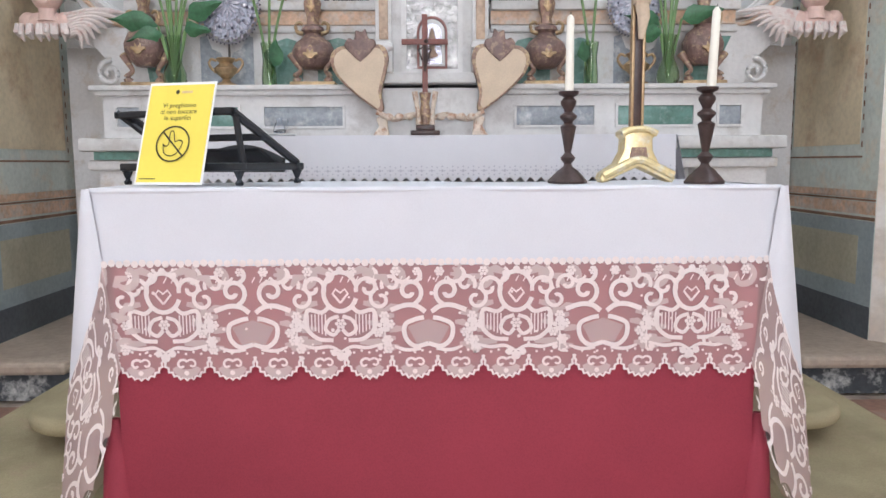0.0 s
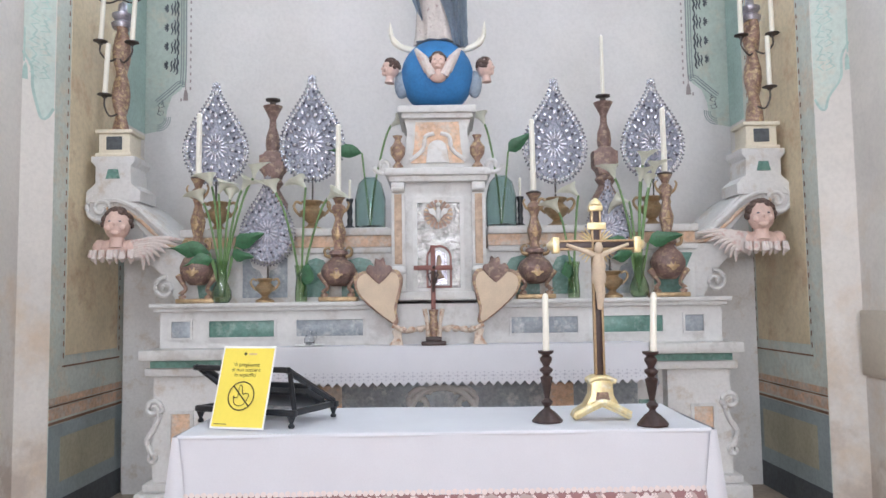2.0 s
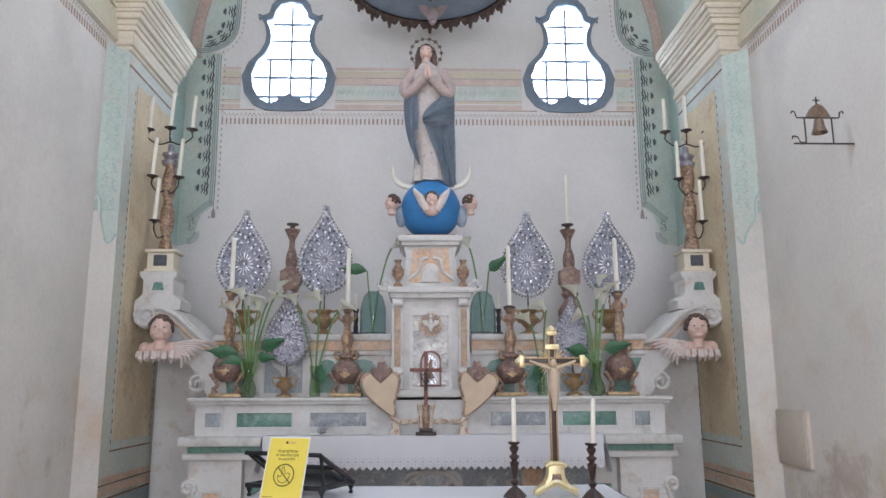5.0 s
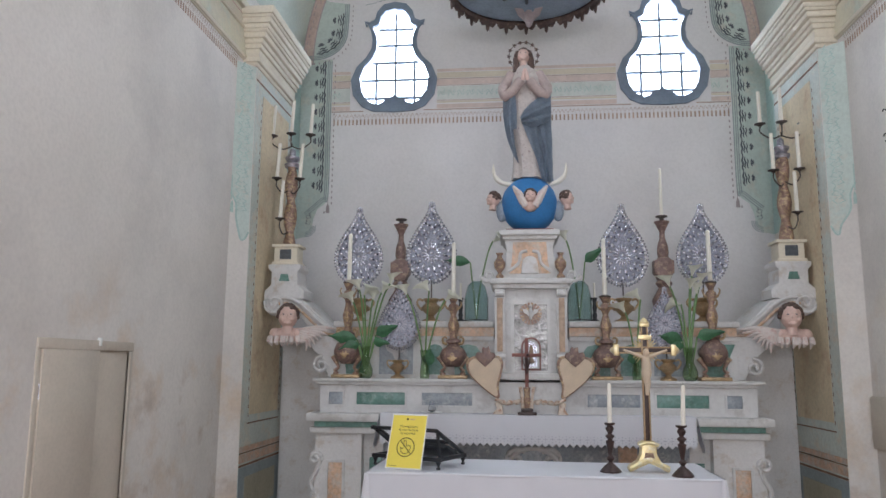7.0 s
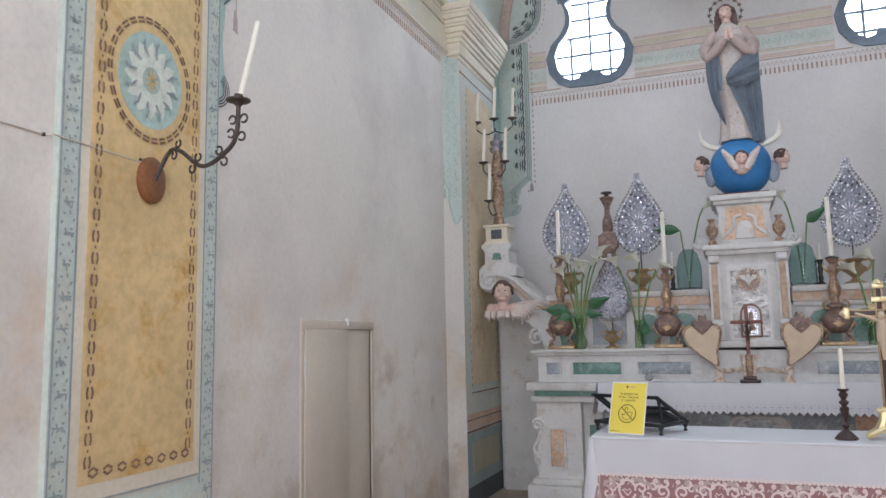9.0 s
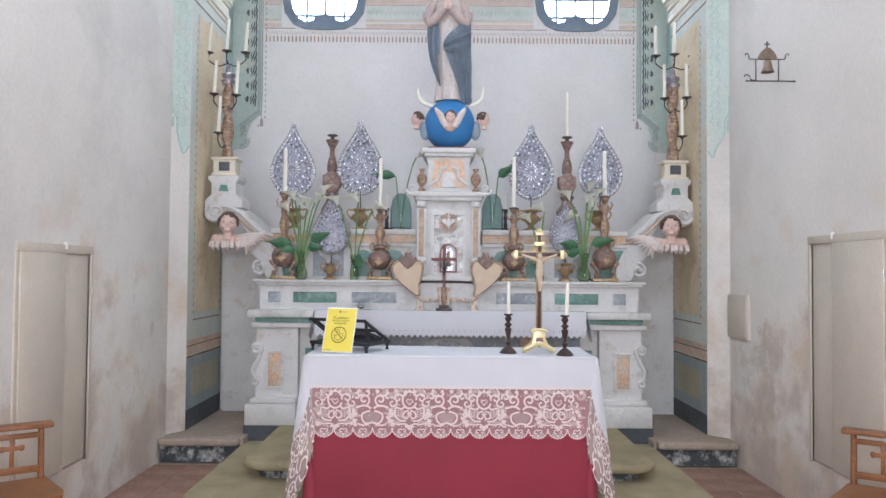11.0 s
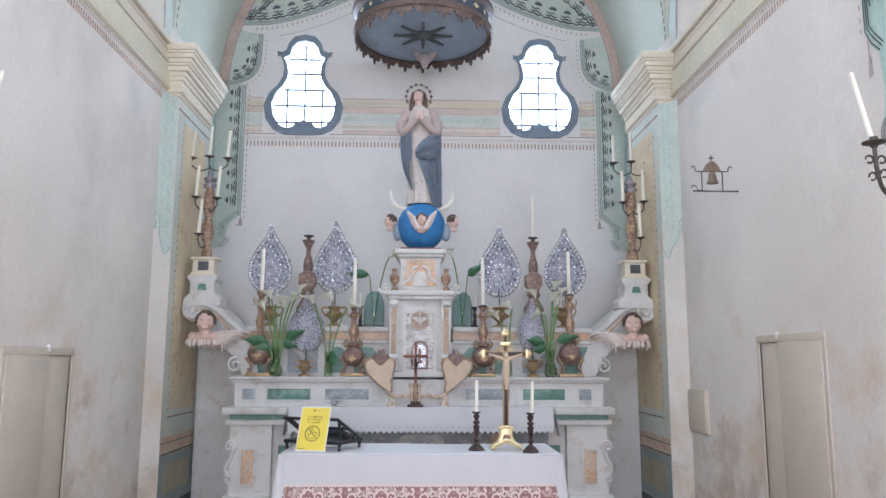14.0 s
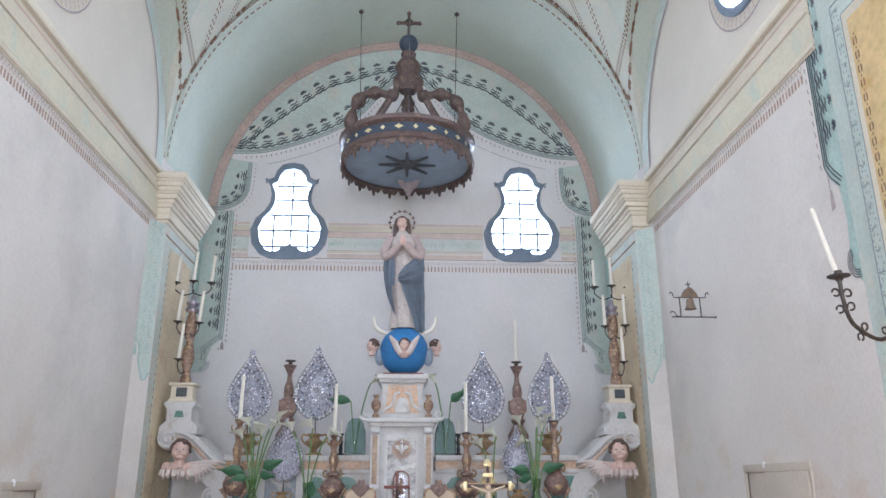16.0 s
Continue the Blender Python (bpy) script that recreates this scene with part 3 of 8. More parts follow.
for x0, x1 in ((-1.62, -0.3), (0.3, 1.62)):
    ap("shelf_moulding", box((x0, 4.28, 1.70), (x1, 4.9, 1.74), 0.01), STUCCO)
    ap("upper_shelf", box((x0, 4.25, 1.81), (x1, 4.9, 1.86), 0.01), STUCCO)
b = box((-1.60, 4.275, 1.74), (-0.3, 4.9, 1.81))
box((0.3, 4.275, 1.74), (1.60, 4.9, 1.81), 0, b)
ap("orange_band", b, MARBLE_O, "orange marbled band", False)

# tabernacle
ap("tabernacle_plinth", box((-0.27, 3.97, 1.14), (0.25, 4.6, 1.40), 0.006), MARBLE_W)
ap("tabernacle_step", box((-0.30, 3.93, 1.40), (0.28, 4.6, 1.45), 0.008), MARBLE_W)
ap("tabernacle_body", box((-0.25, 3.97, 1.45), (0.23, 4.6, 2.10), 0.004), MARBLE_W, "white tabernacle body")
b = box((-0.30, 3.92, 2.09), (0.28, 4.6, 2.13), 0.01)
box((-0.32, 3.90, 2.125), (0.30, 4.6, 2.17), 0.01, b)
ap("tabernacle_cornice", b, MARBLE_W)
b = plate([(-0.25, 2.17), (0.23, 2.17), (0.215, 2.22), (0.185, 2.30), (0.17, 2.42), (0.19, 2.49), (-0.21, 2.49), (-0.19, 2.42), (-0.205, 2.30), (-0.235, 2.22)], 0.44, m=T((0, 4.05, 0)), bevel=0.006)
ap("tabernacle_attic", b, MARBLE_W)
b = box((-0.225, 4.02, 2.49), (0.205, 4.52, 2.525), 0.008)
box((-0.245, 4.0, 2.52), (0.225, 4.54, 2.565), 0.008, b)
ap("tabernacle_cap", b, MARBLE_W)

# ---- free altar table ----
table = thing("altar_table", (0, 2.47, STEP1), "altar table wrapped in crimson cloth under a lace cloth", "altar table")
b = box((-0.855, -0.288, FLOOR + 0.015 - STEP1), (0.855, -0.268, 0.885), 0.006)
box((-0.85, -0.27, 0.0), (0.85, 0.27, 0.885), 0.01, b)
part("red_frontal", b, RED_CLOTH, table, "crimson cloth frontal reaching the step")
part("tabletop", box((-0.88, -0.285, 0.885), (0.88, 0.285, 0.915), 0.005), PINE, table)

# ---- high altar: panels and carved parts ----
def panel(name, x0, x1, z0, z1, y, material, label="", depth=0.02, bevel=0.004):
    return ap(name, box((x0, y - 0.006, z0), (x1, y + depth, z1), bevel), material, label)


def frame_round(x0, x1, z0, z1, y, w=0.012, d=0.014):
    b = holed([(x0 - w, z0 - w), (x1 + w, z0 - w), (x1 + w, z1 + w), (x0 - w, z1 + w)], [[(x0, z0), (x1, z0), (x1, z1), (x0, z1)]], d + 0.01, m=T((0, y - d, 0)))
    return ap("panel_frame", b, MARBLE_W, "", False)


for x0, x1, m_ in ((-1.58, -1.47, MARBLE_B), (-1.36, -0.98, MARBLE_G), (-0.85, -0.46, MARBLE_B), (0.41, 0.80, MARBLE_B), (0.92, 1.30, MARBLE_G), (1.43, 1.54, MARBLE_B)):
    panel("inlay_panel", x0, x1, 1.20, 1.295, 4.02, m_, "green marble inlay" if m_ is MARBLE_G else "blue-grey marble inlay")
    frame_round(x0, x1, 1.20, 1.295, 4.02)
for s in (-1, 1):
    # riser of the upper gradine: green, grey and green fields with curved tops
    for k, (x0, x1, m_) in enumerate(((0.40, 0.62, MARBLE_G), (0.70, 0.86, MARBLE_G), (0.96, 1.24, MARBLE_B), (1.34, 1.56, MARBLE_G))):
        cx, hw = (x0 + x1) / 2, (x1 - x0) / 2
        if k == 2:
            out = [(-hw, 1.43), (hw, 1.43), (hw, 1.68), (hw * 0.75, 1.69), (hw * 0.55, 1.62), (hw * 0.25, 1.60), (0, 1.53), (-hw * 0.25, 1.60), (-hw * 0.55, 1.62), (-hw * 0.75, 1.69), (-hw, 1.68)]
        elif k == 3:
            out = [(-hw, 1.43), (hw * 0.55, 1.43), (hw * 0.7, 1.54), (hw, 1.62), (hw * 1.25, 1.68), (-hw, 1.68)]
        else:
            out = [(-hw, 1.43), (hw, 1.43), (hw, 1.60), (hw * 0.6, 1.66), (0, 1.675), (-hw * 0.6, 1.66), (-hw, 1.60)]
        out = [(s * (cx + x), z) for x, z in out]
        ap("inlay_panel", plate(out, 0.02, m=T((0, 4.293, 0))), m_, "green marble inlay" if m_ is MARBLE_G else "grey-blue marble inlay", False)
    # console under the wing
    con = [(1.60, 1.40), (1.66, 1.40), (1.70, 1.47), (1.74, 1.56), (1.82, 1.64), (1.92, 1.68), (1.92, 1.74), (1.60, 1.74)]
    ap("console", plate([(s * x, z) for x, z in con], 0.5, m=T((0, 4.33, 0)), bevel=0.01), STUCCO, "curved stucco console")
    ap("console_scroll", tube([(s * x, 4.325, z) for x, z in spiral(1.735, 1.50, 0.07, 0.01, 100, -420, 30)], 0.014), STUCCO)
    # S-shaped wing ending in a volute
    low = smooth_line([(1.56, 1.70), (1.72, 1.71), (1.84, 1.80), (1.94, 1.91), (2.04, 1.97), (2.12, 1.97)], 6)
    top = smooth_line([(2.12, 2.09), (2.02, 2.09), (1.90, 2.03), (1.78, 1.92), (1.66, 1.82), (1.56, 1.80)], 6)
    ap("wing", plate([(s * x, z) for x, z in low + top], 0.45, m=T((0, 4.36, 0)), bevel=0.012), STUCCO, "curved white stucco wing")
    ap("wing_moulding", tube([(s * x, 4.35, z) for x, z in smooth_line([(1.56, 1.785), (1.70, 1.815), (1.82, 1.91), (1.93, 2.01), (2.04, 2.065), (2.14, 2.07)], 6)], 0.022), STUCCO)
    ap("wing_stripe", tube([(s * x, 4.348, z) for x, z in smooth_line([(1.58, 1.745), (1.71, 1.765), (1.83, 1.86), (1.93, 1.95), (2.04, 2.01), (2.12, 2.01)], 6)], 0.012), MARBLE_O, "thin orange-gold painted stripe")
    b = lathe([(0.0, -0.25), (0.10, -0.25), (0.10, 0.0), (0.085, 0.02), (0.0, 0.02)], 24, m=T((s * 2.155, 4.37, 2.01)) @ pose(0, 0, 0, 90))
    tube([(s * x, 4.34, z) for x, z in spiral(2.155, 2.01, 0.095, 0.012, 60, -560, 40)], 0.014, bm=b)
    ap("volute", b, STUCCO, "spiral volute")
    # pedestal of the candelabrum
    ped = [(1.90, 2.05), (2.25, 2.05), (2.245, 2.12), (2.19, 2.17), (2.19, 2.28), (2.22, 2.31), (2.22, 2.345), (1.94, 2.345), (1.94, 2.31), (1.965, 2.28), (1.96, 2.17), (1.90, 2.12)]
    ap("pedestal", plate([(s * x, z) for x, z in ped], 0.26, m=T((0, 4.33, 0)), bevel=0.006), STUCCO, "white stucco pedestal")
    ap("pedestal_inlay", plate([(s * x, z) for x, z in ((2.03, 2.20), (2.12, 2.20), (2.105, 2.26), (2.045, 2.26))], 0.02, m=T((0, 4.322, 0))), MARBLE_G, "dark green inlay", False)

# front of the altar body
panel("frontal", -1.15, 1.15, 0.36, 0.935, 4.055, MARBLE_B, "grey-blue marble frontal", 0.03)
for x in (-0.66, 0.70):
    panel("orange_inlay", x - 0.07, x + 0.07, 0.74, 0.91, 4.045, MARBLE_O, "orange marble inlay")
b = tube([(x, 4.04, z) for x, z in spiral(-0.13, 0.80, 0.09, 0.015, 40, 480, 30)], 0.018)
tube([(x, 4.04, z) for x, z in spiral(0.13, 0.80, 0.09, 0.015, 140, -300, 30)], 0.018, bm=b)
tube([(x, 4.04, z) for x, z in arc(0, 0.74, 0.19, 10, 170, 20, 0.15)], 0.02, bm=b)
ap("frontal_scroll", b, STUCCO, "white scroll relief")
for s in (-1, 1):
    panel("green_pilaster", s * 1.205 - 0.05, s * 1.205 + 0.05, 0.42, 0.80, 4.05, MARBLE_G, "dark green marble pilaster strip", 0.03)
    panel("side_panel", s * 1.50 - 0.055, s * 1.50 + 0.055, 0.48, 0.77, 3.96, MARBLE_O, "orange-pink marble side panel")
    frame_round(s * 1.50 - 0.055, s * 1.50 + 0.055, 0.48, 0.77, 3.96, 0.018)
    b = tube([(s * x, 3.955, z) for x, z in spiral(1.655, 0.80, 0.05, 0.012, 200, -300, 26)], 0.016)
    tube([(s * x, 3.955, z) for x, z in smooth_line([(1.61, 0.80), (1.645, 0.70), (1.69, 0.62), (1.66, 0.54)])], 0.016, bm=b)
    tube([(s * x, 3.955, z) for x, z in spiral(1.665, 0.52, 0.035, 0.01, 60, 420, 20)], 0.013, bm=b)
    ap("side_scroll", b, STUCCO, "carved side scroll")

# tabernacle details
CX = -0.01
for s in (-1, 1):
    x = CX + s * 0.235
    b = box((x - 0.040, 3.945, 1.60), (x + 0.040, 3.98, 2.03), 0.004)
    ap("pilaster", b, MARBLE_W, "white pilaster")
    ap("pilaster_inlay", box((x - 0.022, 3.937, 1.61), (x + 0.022, 3.95, 2.02), 0.003), STRIP, "tan marble inlay strip")
    b = box((x - 0.04, 3.925, 2.03), (x + 0.04, 3.98, 2.09), 0.01)
    ball((x, 3.93, 2.05), (0.035, 0.02, 0.02), b, 10)
    ap("pilaster_capital", b, MARBLE_W)
    b = box((x - 0.045, 3.92, 1.45), (x + 0.045, 3.98, 1.60), 0.012)
    ball((x, 3.92, 1.57), (0.05, 0.025, 0.025), b, 10)
    ap("pilaster_base", b, MARBLE_W)
    b = lathe([(0.0, 0), (0.03, 0), (0.032, 0.02), (0.014, 0.04), (0.016, 0.05), (0.042, 0.09), (0.045, 0.13), (0.02, 0.165), (0.018, 0.18), (0.03, 0.20), (0.0, 0.205)], 16, m=T((x, 3.98, 2.172)))
    ap("finial_urn", b, OLDGOLD, "small gilded urn")
    ap("attic_scroll", tube([(xx, 4.0, z) for xx, z in spiral(x + s * 0.09, 2.20, 0.055, 0.012, 90 - s * 90, 90 - s * 90 - s * 400, 26)], 0.014), STUCCO)
    b = tube([(xx, 4.04, z) for xx, z in smooth_line([(CX + s * 0.02, 2.40), (CX + s * 0.07, 2.38), (CX + s * 0.09, 2.30), (CX + s * 0.17, 2.235)])], 0.013)
    ap("attic_curve", b, STUCCO)
ap("attic_panel", plate([(CX + x, z) for x, z in ((-0.16, 2.22), (0.16, 2.22), (0.14, 2.32), (0.13, 2.47), (-0.13, 2.47), (-0.14, 2.32))], 0.02, m=T((0, 4.043, 0))), MARBLE_O, "orange veined marble panel", False)
ap("attic_shell", plate([(CX + x, z) for x, z in [(-0.07, 2.22), (0.07, 2.22)] + arc(0, 2.30, 0.06, 0, 180, 10)], 0.03, m=T((0, 4.03, 0)), bevel=0.01), STUCCO, "pale carved shell")
b = holed([(CX - 0.15, 1.45), (CX + 0.15, 1.45), (CX + 0.15, 2.0), (CX - 0.15, 2.0)], [[(CX - 0.125, 1.47), (CX + 0.125, 1.47), (CX + 0.125, 1.97), (CX - 0.125, 1.97)]], 0.03, m=T((0, 3.95, 0)))
ap("door_surround", b, MARBLE_W, "", False)
ap("silver_field", box((CX - 0.125, 3.963, 1.47), (CX + 0.125, 3.985, 1.97)), MIRROR, "crumpled silver-leaf field round the door", False)
def arch_door(w, z0, z1):
    return [(CX - w, z0), (CX + w, z0)] + arc(CX, z1 - w, w, 0, 180, 14)


ap("tabernacle_door", holed(arch_door(0.074, 1.47, 1.72), [arch_door(0.063, 1.482, 1.708)], 0.022, m=T((0, 3.945, 0))), REDWOOD, "thin brown arched door frame", False)
ap("door_arch", holed(arch_door(0.060, 1.485, 1.705), [arch_door(0.046, 1.492, 1.688)], 0.016, m=T((0, 3.948, 0))), MARBLE_W, "white inner arch", False)
ap("door_leaf", plate(arch_door(0.046, 1.492, 1.688), 0.010, m=T((0, 3.952, 0))), SILVER, "silver door leaf", True)
ap("door_relief", plate([(CX + x, z) for x, z in smooth_line([(-0.030, 1.535), (-0.012, 1.56), (-0.016, 1.62), (0.0, 1.665), (0.016, 1.62), (0.012, 1.56), (0.030, 1.535), (0.0, 1.522), (-0.030, 1.535)], 3)[:-1]], 0.006, m=T((0, 3.946, 0)), bevel=0.002), BRONZE, "dark relief on the door leaf")
b = bmesh.new()
for i in range(18):
    a = 2 * math.pi * i / 18
    plate([(CX + r * math.cos(a + d), 1.90 + r * math.sin(a + d)) for r, d in ((0.03, -0.17), (0.085, -0.12), (0.085, 0.12), (0.03, 0.17))], 0.008, b, T((0, 3.945, 0)))
ap("ray_halo", b, OLDGOLD, "gilt ring of rays", False)
b = ball((CX, 3.94, 1.90), (0.016, 0.014, 0.05), None, 10)
ball((CX, 3.935, 1.955), 0.015, b, 10)
for s in (-1, 1):
    plate([(CX + s * x, z) for x, z in ((0.008, 1.90), (0.03, 1.935), (0.06, 1.93), (0.05, 1.905), (0.03, 1.895), (0.01, 1.875))], 0.01, b, T((0, 3.935, 0)))
ap("dove", b, MARBLE_W, "white carved dove")
for s in (-1, 1):
    ap("small_inlay", box((CX + s * 0.235 - 0.022, 3.925, 1.475), (CX + s * 0.235 + 0.022, 3.95, 1.555)), SKIRT, "small dark inlay", False)

# ---- cloth of the high altar ----
cloth = thing("altar_cloth", (0.0, 4.0, 1.1415), "white linen cloth with eyelet lace on the high altar", "altar cloth")
b = box((-1.14, -0.165, 0.0), (1.16, 0.0, 0.005))
box((-1.14, -0.168, -0.12), (1.16, -0.163, 0.004), 0, b)
part("linen", b, LINEN, cloth)
zig = []
n = 46
for i in range(n + 1):
    zig += [(-1.14 + 2.30 * i / n, -0.195)] + ([(-1.14 + 2.30 * (i + 0.5) / n, -0.222)] if i < n else [])
part("lace_border", plate([(1.16, -0.119), (-1.14, -0.119)] + zig, 0.003, m=T((0, -0.169, 0))), LINEN, cloth, "eyelet lace border with zigzag edge", False)
# no holes are cut: grey diamonds on the linen paint their shade
b = bmesh.new()
for i in range(n):
    x = -1.14 + 2.30 * (i + 0.5) / n
    for dx, dz, r in ((0, -0.165, 0.008), (0, -0.145, 0.005), (0, -0.185, 0.005), (0.012, -0.165, 0.004), (-0.012, -0.165, 0.004), (0.025, -0.150, 0.0045), (0.025, -0.180, 0.0045)):
        plate([(x + dx, dz - r), (x + dx + r, dz), (x + dx, dz + r), (x + dx - r, dz)], 0.002, b, T((0, -0.1705, 0)))
tagged(part("eyelet", b, EYELET, cloth, "rows of small grey marks for the shade in the eyelets", False), kind="stuff")
for s, x in ((-1, -1.14), (1, 1.16)):
    b = bmesh.new()
    rows = [[b.verts.new((x + s * (0.004 + 0.05 * v) + 0.008 * math.sin(9 * u), -0.166 + 0.16 * u, 0.004 - v * (0.24 - 0.02 * math.sin(14 * u)))) for v in (0, 0.3, 0.6, 1)] for u in [i / 10 for i in range(11)]]
    for p, q in zip(rows, rows[1:]):
        for k in range(3):
            b.faces.new((p[k], p[k + 1], q[k + 1], q[k]))
    bmesh.ops.solidify(b, geom=b.faces[:], thickness=0.003)
    part("hanging_end", b, LINEN, cloth)

# ---- free altar: lace cloth ----
TZ = 0.955
lace_cloth = thing("table_cloth", (0, 2.47, TZ), "white table cloth with a deep white lace border", "table cloth")


def tc(name, bm, material, label="", smooth=True):
    bm.transform(T((0, -2.47, -TZ)))
    return part(name, bm, material, lace_cloth, label, smooth)


FY = 2.172


def sheet(fn, nu, nv, bm=None):
    b = bm or bmesh.new()
    g = [[b.verts.new(fn(i / nu, j / nv)) for j in range(nv + 1)] for i in range(nu + 1)]
    for p, q in zip(g, g[1:]):
        for j in range(nv):
            b.faces.new((p[j], p[j + 1], q[j + 1], q[j]))
    return b


def sag(x):
    return 0.004 * math.sin(7 * x + 1) + 0.003 * math.sin(17 * x)


b = sheet(lambda u, v: (-0.905 + 1.81 * u, FY + 0.012 + 0.60 * v, TZ - 0.004 + 0.003 * math.sin(9 * u + 5 * v)), 30, 8)
b2 = sheet(lambda u, v: ((-0.895 + 1.79 * u) * (1 - 0.012 * v), FY + 0.006 * (1 - v) + 0.002 * math.sin(21 * u), TZ - 0.006 - 0.200 * v), 40, 6)
b = join(b, b2)
tc("linen", b, LINEN, "smooth white linen top and drop")
tc("front_edge", tube([(-0.90, FY + 0.012, TZ - 0.010), (0.90, FY + 0.012, TZ - 0.010)], 0.0085, 8), LINEN)
LX, LT, LB = 0.875, 0.755, 0.505      # half width of the lace band, its top and the foot of its field
NS = 14


def scallop_edge(x0, x1, z, n, depth, m=8):
    out = []
    w = (x1 - x0) / n
    for k in range(n):
        for i in range(m):
            a = math.pi * i / m
            out.append((x0 + w * (k + 0.5) - w * 0.5 * math.cos(a), z - depth * math.sin(a)))
    return out + [(x1, z)]


edge = scallop_edge(-LX + 0.03, LX - 0.03, LB, NS, 0.056)
b = bmesh.new()
b.faces.new([b.verts.new((x, FY - 0.001, z)) for x, z in [(LX, LT), (-LX, LT)] + edge])
tc("net", b, NET, "fine see-through net of the lace", False)


def dot(b, x, z, r, n=7):
    global _ply
    _ply = (_ply + 1) % 211
    b.faces.new([b.verts.new((x + r * math.cos(2 * math.pi * i / n), -0.00111 - 0.00002 * _ply, z + r * math.sin(2 * math.pi * i / n))) for i in range(n)])


def flower(b, x, z, r):
    for i in range(6):
        dot(b, x + r * math.cos(i * 1.047), z + r * math.sin(i * 1.047), r * 0.55, 6)
    dot(b, x, z, r * 0.5, 6)


def lace_a(b, x, z):
    """Crowned heart between hatched fans; x, z: centre and top of the band."""
    o = lambda pts: [(x + px, z + pz) for px, pz in pts]
    ribbon(o(arc(0, -0.075, 0.044, 20, 340, 22, 0.052)), 0.012, b)
    ribbon(o([(0, -0.105), (-0.02, -0.08), (-0.012, -0.068), (0, -0.078), (0.012, -0.068), (0.02, -0.08), (0, -0.105)]), 0.006, b)
    for s in (-1, 1):
        f = lambda pts: o([(s * px, pz) for px, pz in pts])
        ribbon(f(spiral(0.072, -0.065, 0.032, 0.008, 200, -190)), 0.011, b)
        ribbon(f(spiral(0.105, -0.095, 0.030, 0.008, 100, 470)), 0.010, b)
        ribbon(f(smooth_line([(0.03, -0.115), (0.05, -0.13), (0.086, -0.125), (0.09, -0.17), (0.06, -0.20), (0.02, -0.205)])), 0.011, b)
        ribbon(f(smooth_line([(0.005, -0.14), (0.03, -0.15), (0.04, -0.175), (0.02, -0.19), (0.004, -0.175)])), 0.010, b)
        for k in range(6):
            xx = 0.040 + 0.009 * k
            ribbon(f([(xx, -0.135), (xx, -0.192 + 0.004 * k)]), 0.0035, b)
        ribbon(f(smooth_line([(0.0, -0.235), (0.03, -0.222), (0.07, -0.225), (0.11, -0.215)])), 0.010, b, taper=True)
        dot(b, x + s * 0.03, z - 0.028, 0.008)
        dot(b, x + s * 0.018, z - 0.238, 0.010)
    dot(b, x, z - 0.018, 0.010)
    dot(b, x, z - 0.248, 0.013)
    flower(b, x, z - 0.16, 0.010)


def lace_b(b, x, z, dense):
    """Lyre-shaped shield with scrolls."""
    o = lambda pts: [(x + px, z + pz) for px, pz in pts]
    for s in (-1, 1):
        f = lambda pts: o([(s * px, pz) for px, pz in pts])
        ribbon(f(smooth_line([(0.012, -0.145), (0.035, -0.15), (0.062, -0.165), (0.060, -0.20), (0.035, -0.222), (0.0, -0.215)])), 0.012, b)
        ribbon(f(spiral(0.050, -0.075, 0.036, 0.008, 250, -160)), 0.012, b)
        ribbon(f(smooth_line([(0.008, -0.13), (0.03, -0.115), (0.06, -0.112), (0.10, -0.125)])), 0.013, b)
        ribbon(f(spiral(0.098, -0.055, 0.026, 0.007, 330, 700)), 0.010, b)
        ribbon(f(smooth_line([(0.02, -0.23), (0.06, -0.232), (0.09, -0.222)])), 0.010, b, taper=True)
        flower(b, x + s * 0.115, z - 0.165, 0.013)
        flower(b, x + s * 0.108, z - 0.205, 0.010)
        ribbon(f([(0.115, -0.13), (0.115, -0.235)]), 0.004, b)
        dot(b, x + s * 0.128, z - 0.225, 0.008)
        ribbon(f(arc(0.07, -0.028, 0.022, 200, 380, 10)), 0.011, b, taper=True)
        flower(b, x + s * 0.030, z - 0.022, 0.008)
    dense.faces.new([dense.verts.new((px, 0, pz)) for px, pz in o([(-0.055, -0.17), (-0.03, -0.218), (0.03, -0.218), (0.055, -0.17), (0.0, -0.15)])])


orn = bmesh.new()
rl = random.Random(4)
for k in range(15):
    x = -0.80 + 0.115 * k
    flower(orn, x, LT - 0.022, 0.009)
    ribbon(arc(x + 0.045, LT - 0.030, 0.020, 250, 420, 9), 0.012, orn, taper=True)
    for q in range(3):
        ribbon([(x - 0.03 + 0.02 * q, LT - 0.050), (x - 0.022 + 0.02 * q, LT - 0.035)], 0.006, orn, taper=True)
for k in range(60):
    dot(orn, rl.uniform(-LX + 0.03, LX - 0.03), LT - rl.uniform(0.02, 0.26), rl.uniform(0.003, 0.006), 6)
for k in range(8):
    x = -0.602 + 0.231 * (k - 1)
    if abs(x) < 0.84:
        for q in range(5):
            flower(orn, x + 0.018 * math.sin(q * 2.2), LT - 0.14 - 0.022 * q, 0.009)
for k in range(4):
    lace_a(orn, -0.717 + 0.462 * k, LT)
for k in range(3):
    dense = bmesh.new()
    lace_b(orn, -0.486 + 0.462 * k, LT, dense)
    dense.transform(T((0, FY - 0.0022, 0)))
    tc("lace_fill", dense, NET_DENSE, "dense lace field", False)
for i in range(88):
    x = -LX + 2 * LX * (i + 0.5) / 88
    dot(orn, x, LT + 0.001 + 0.003 * (i % 2), 0.010)
w = (2 * LX - 0.06) / NS
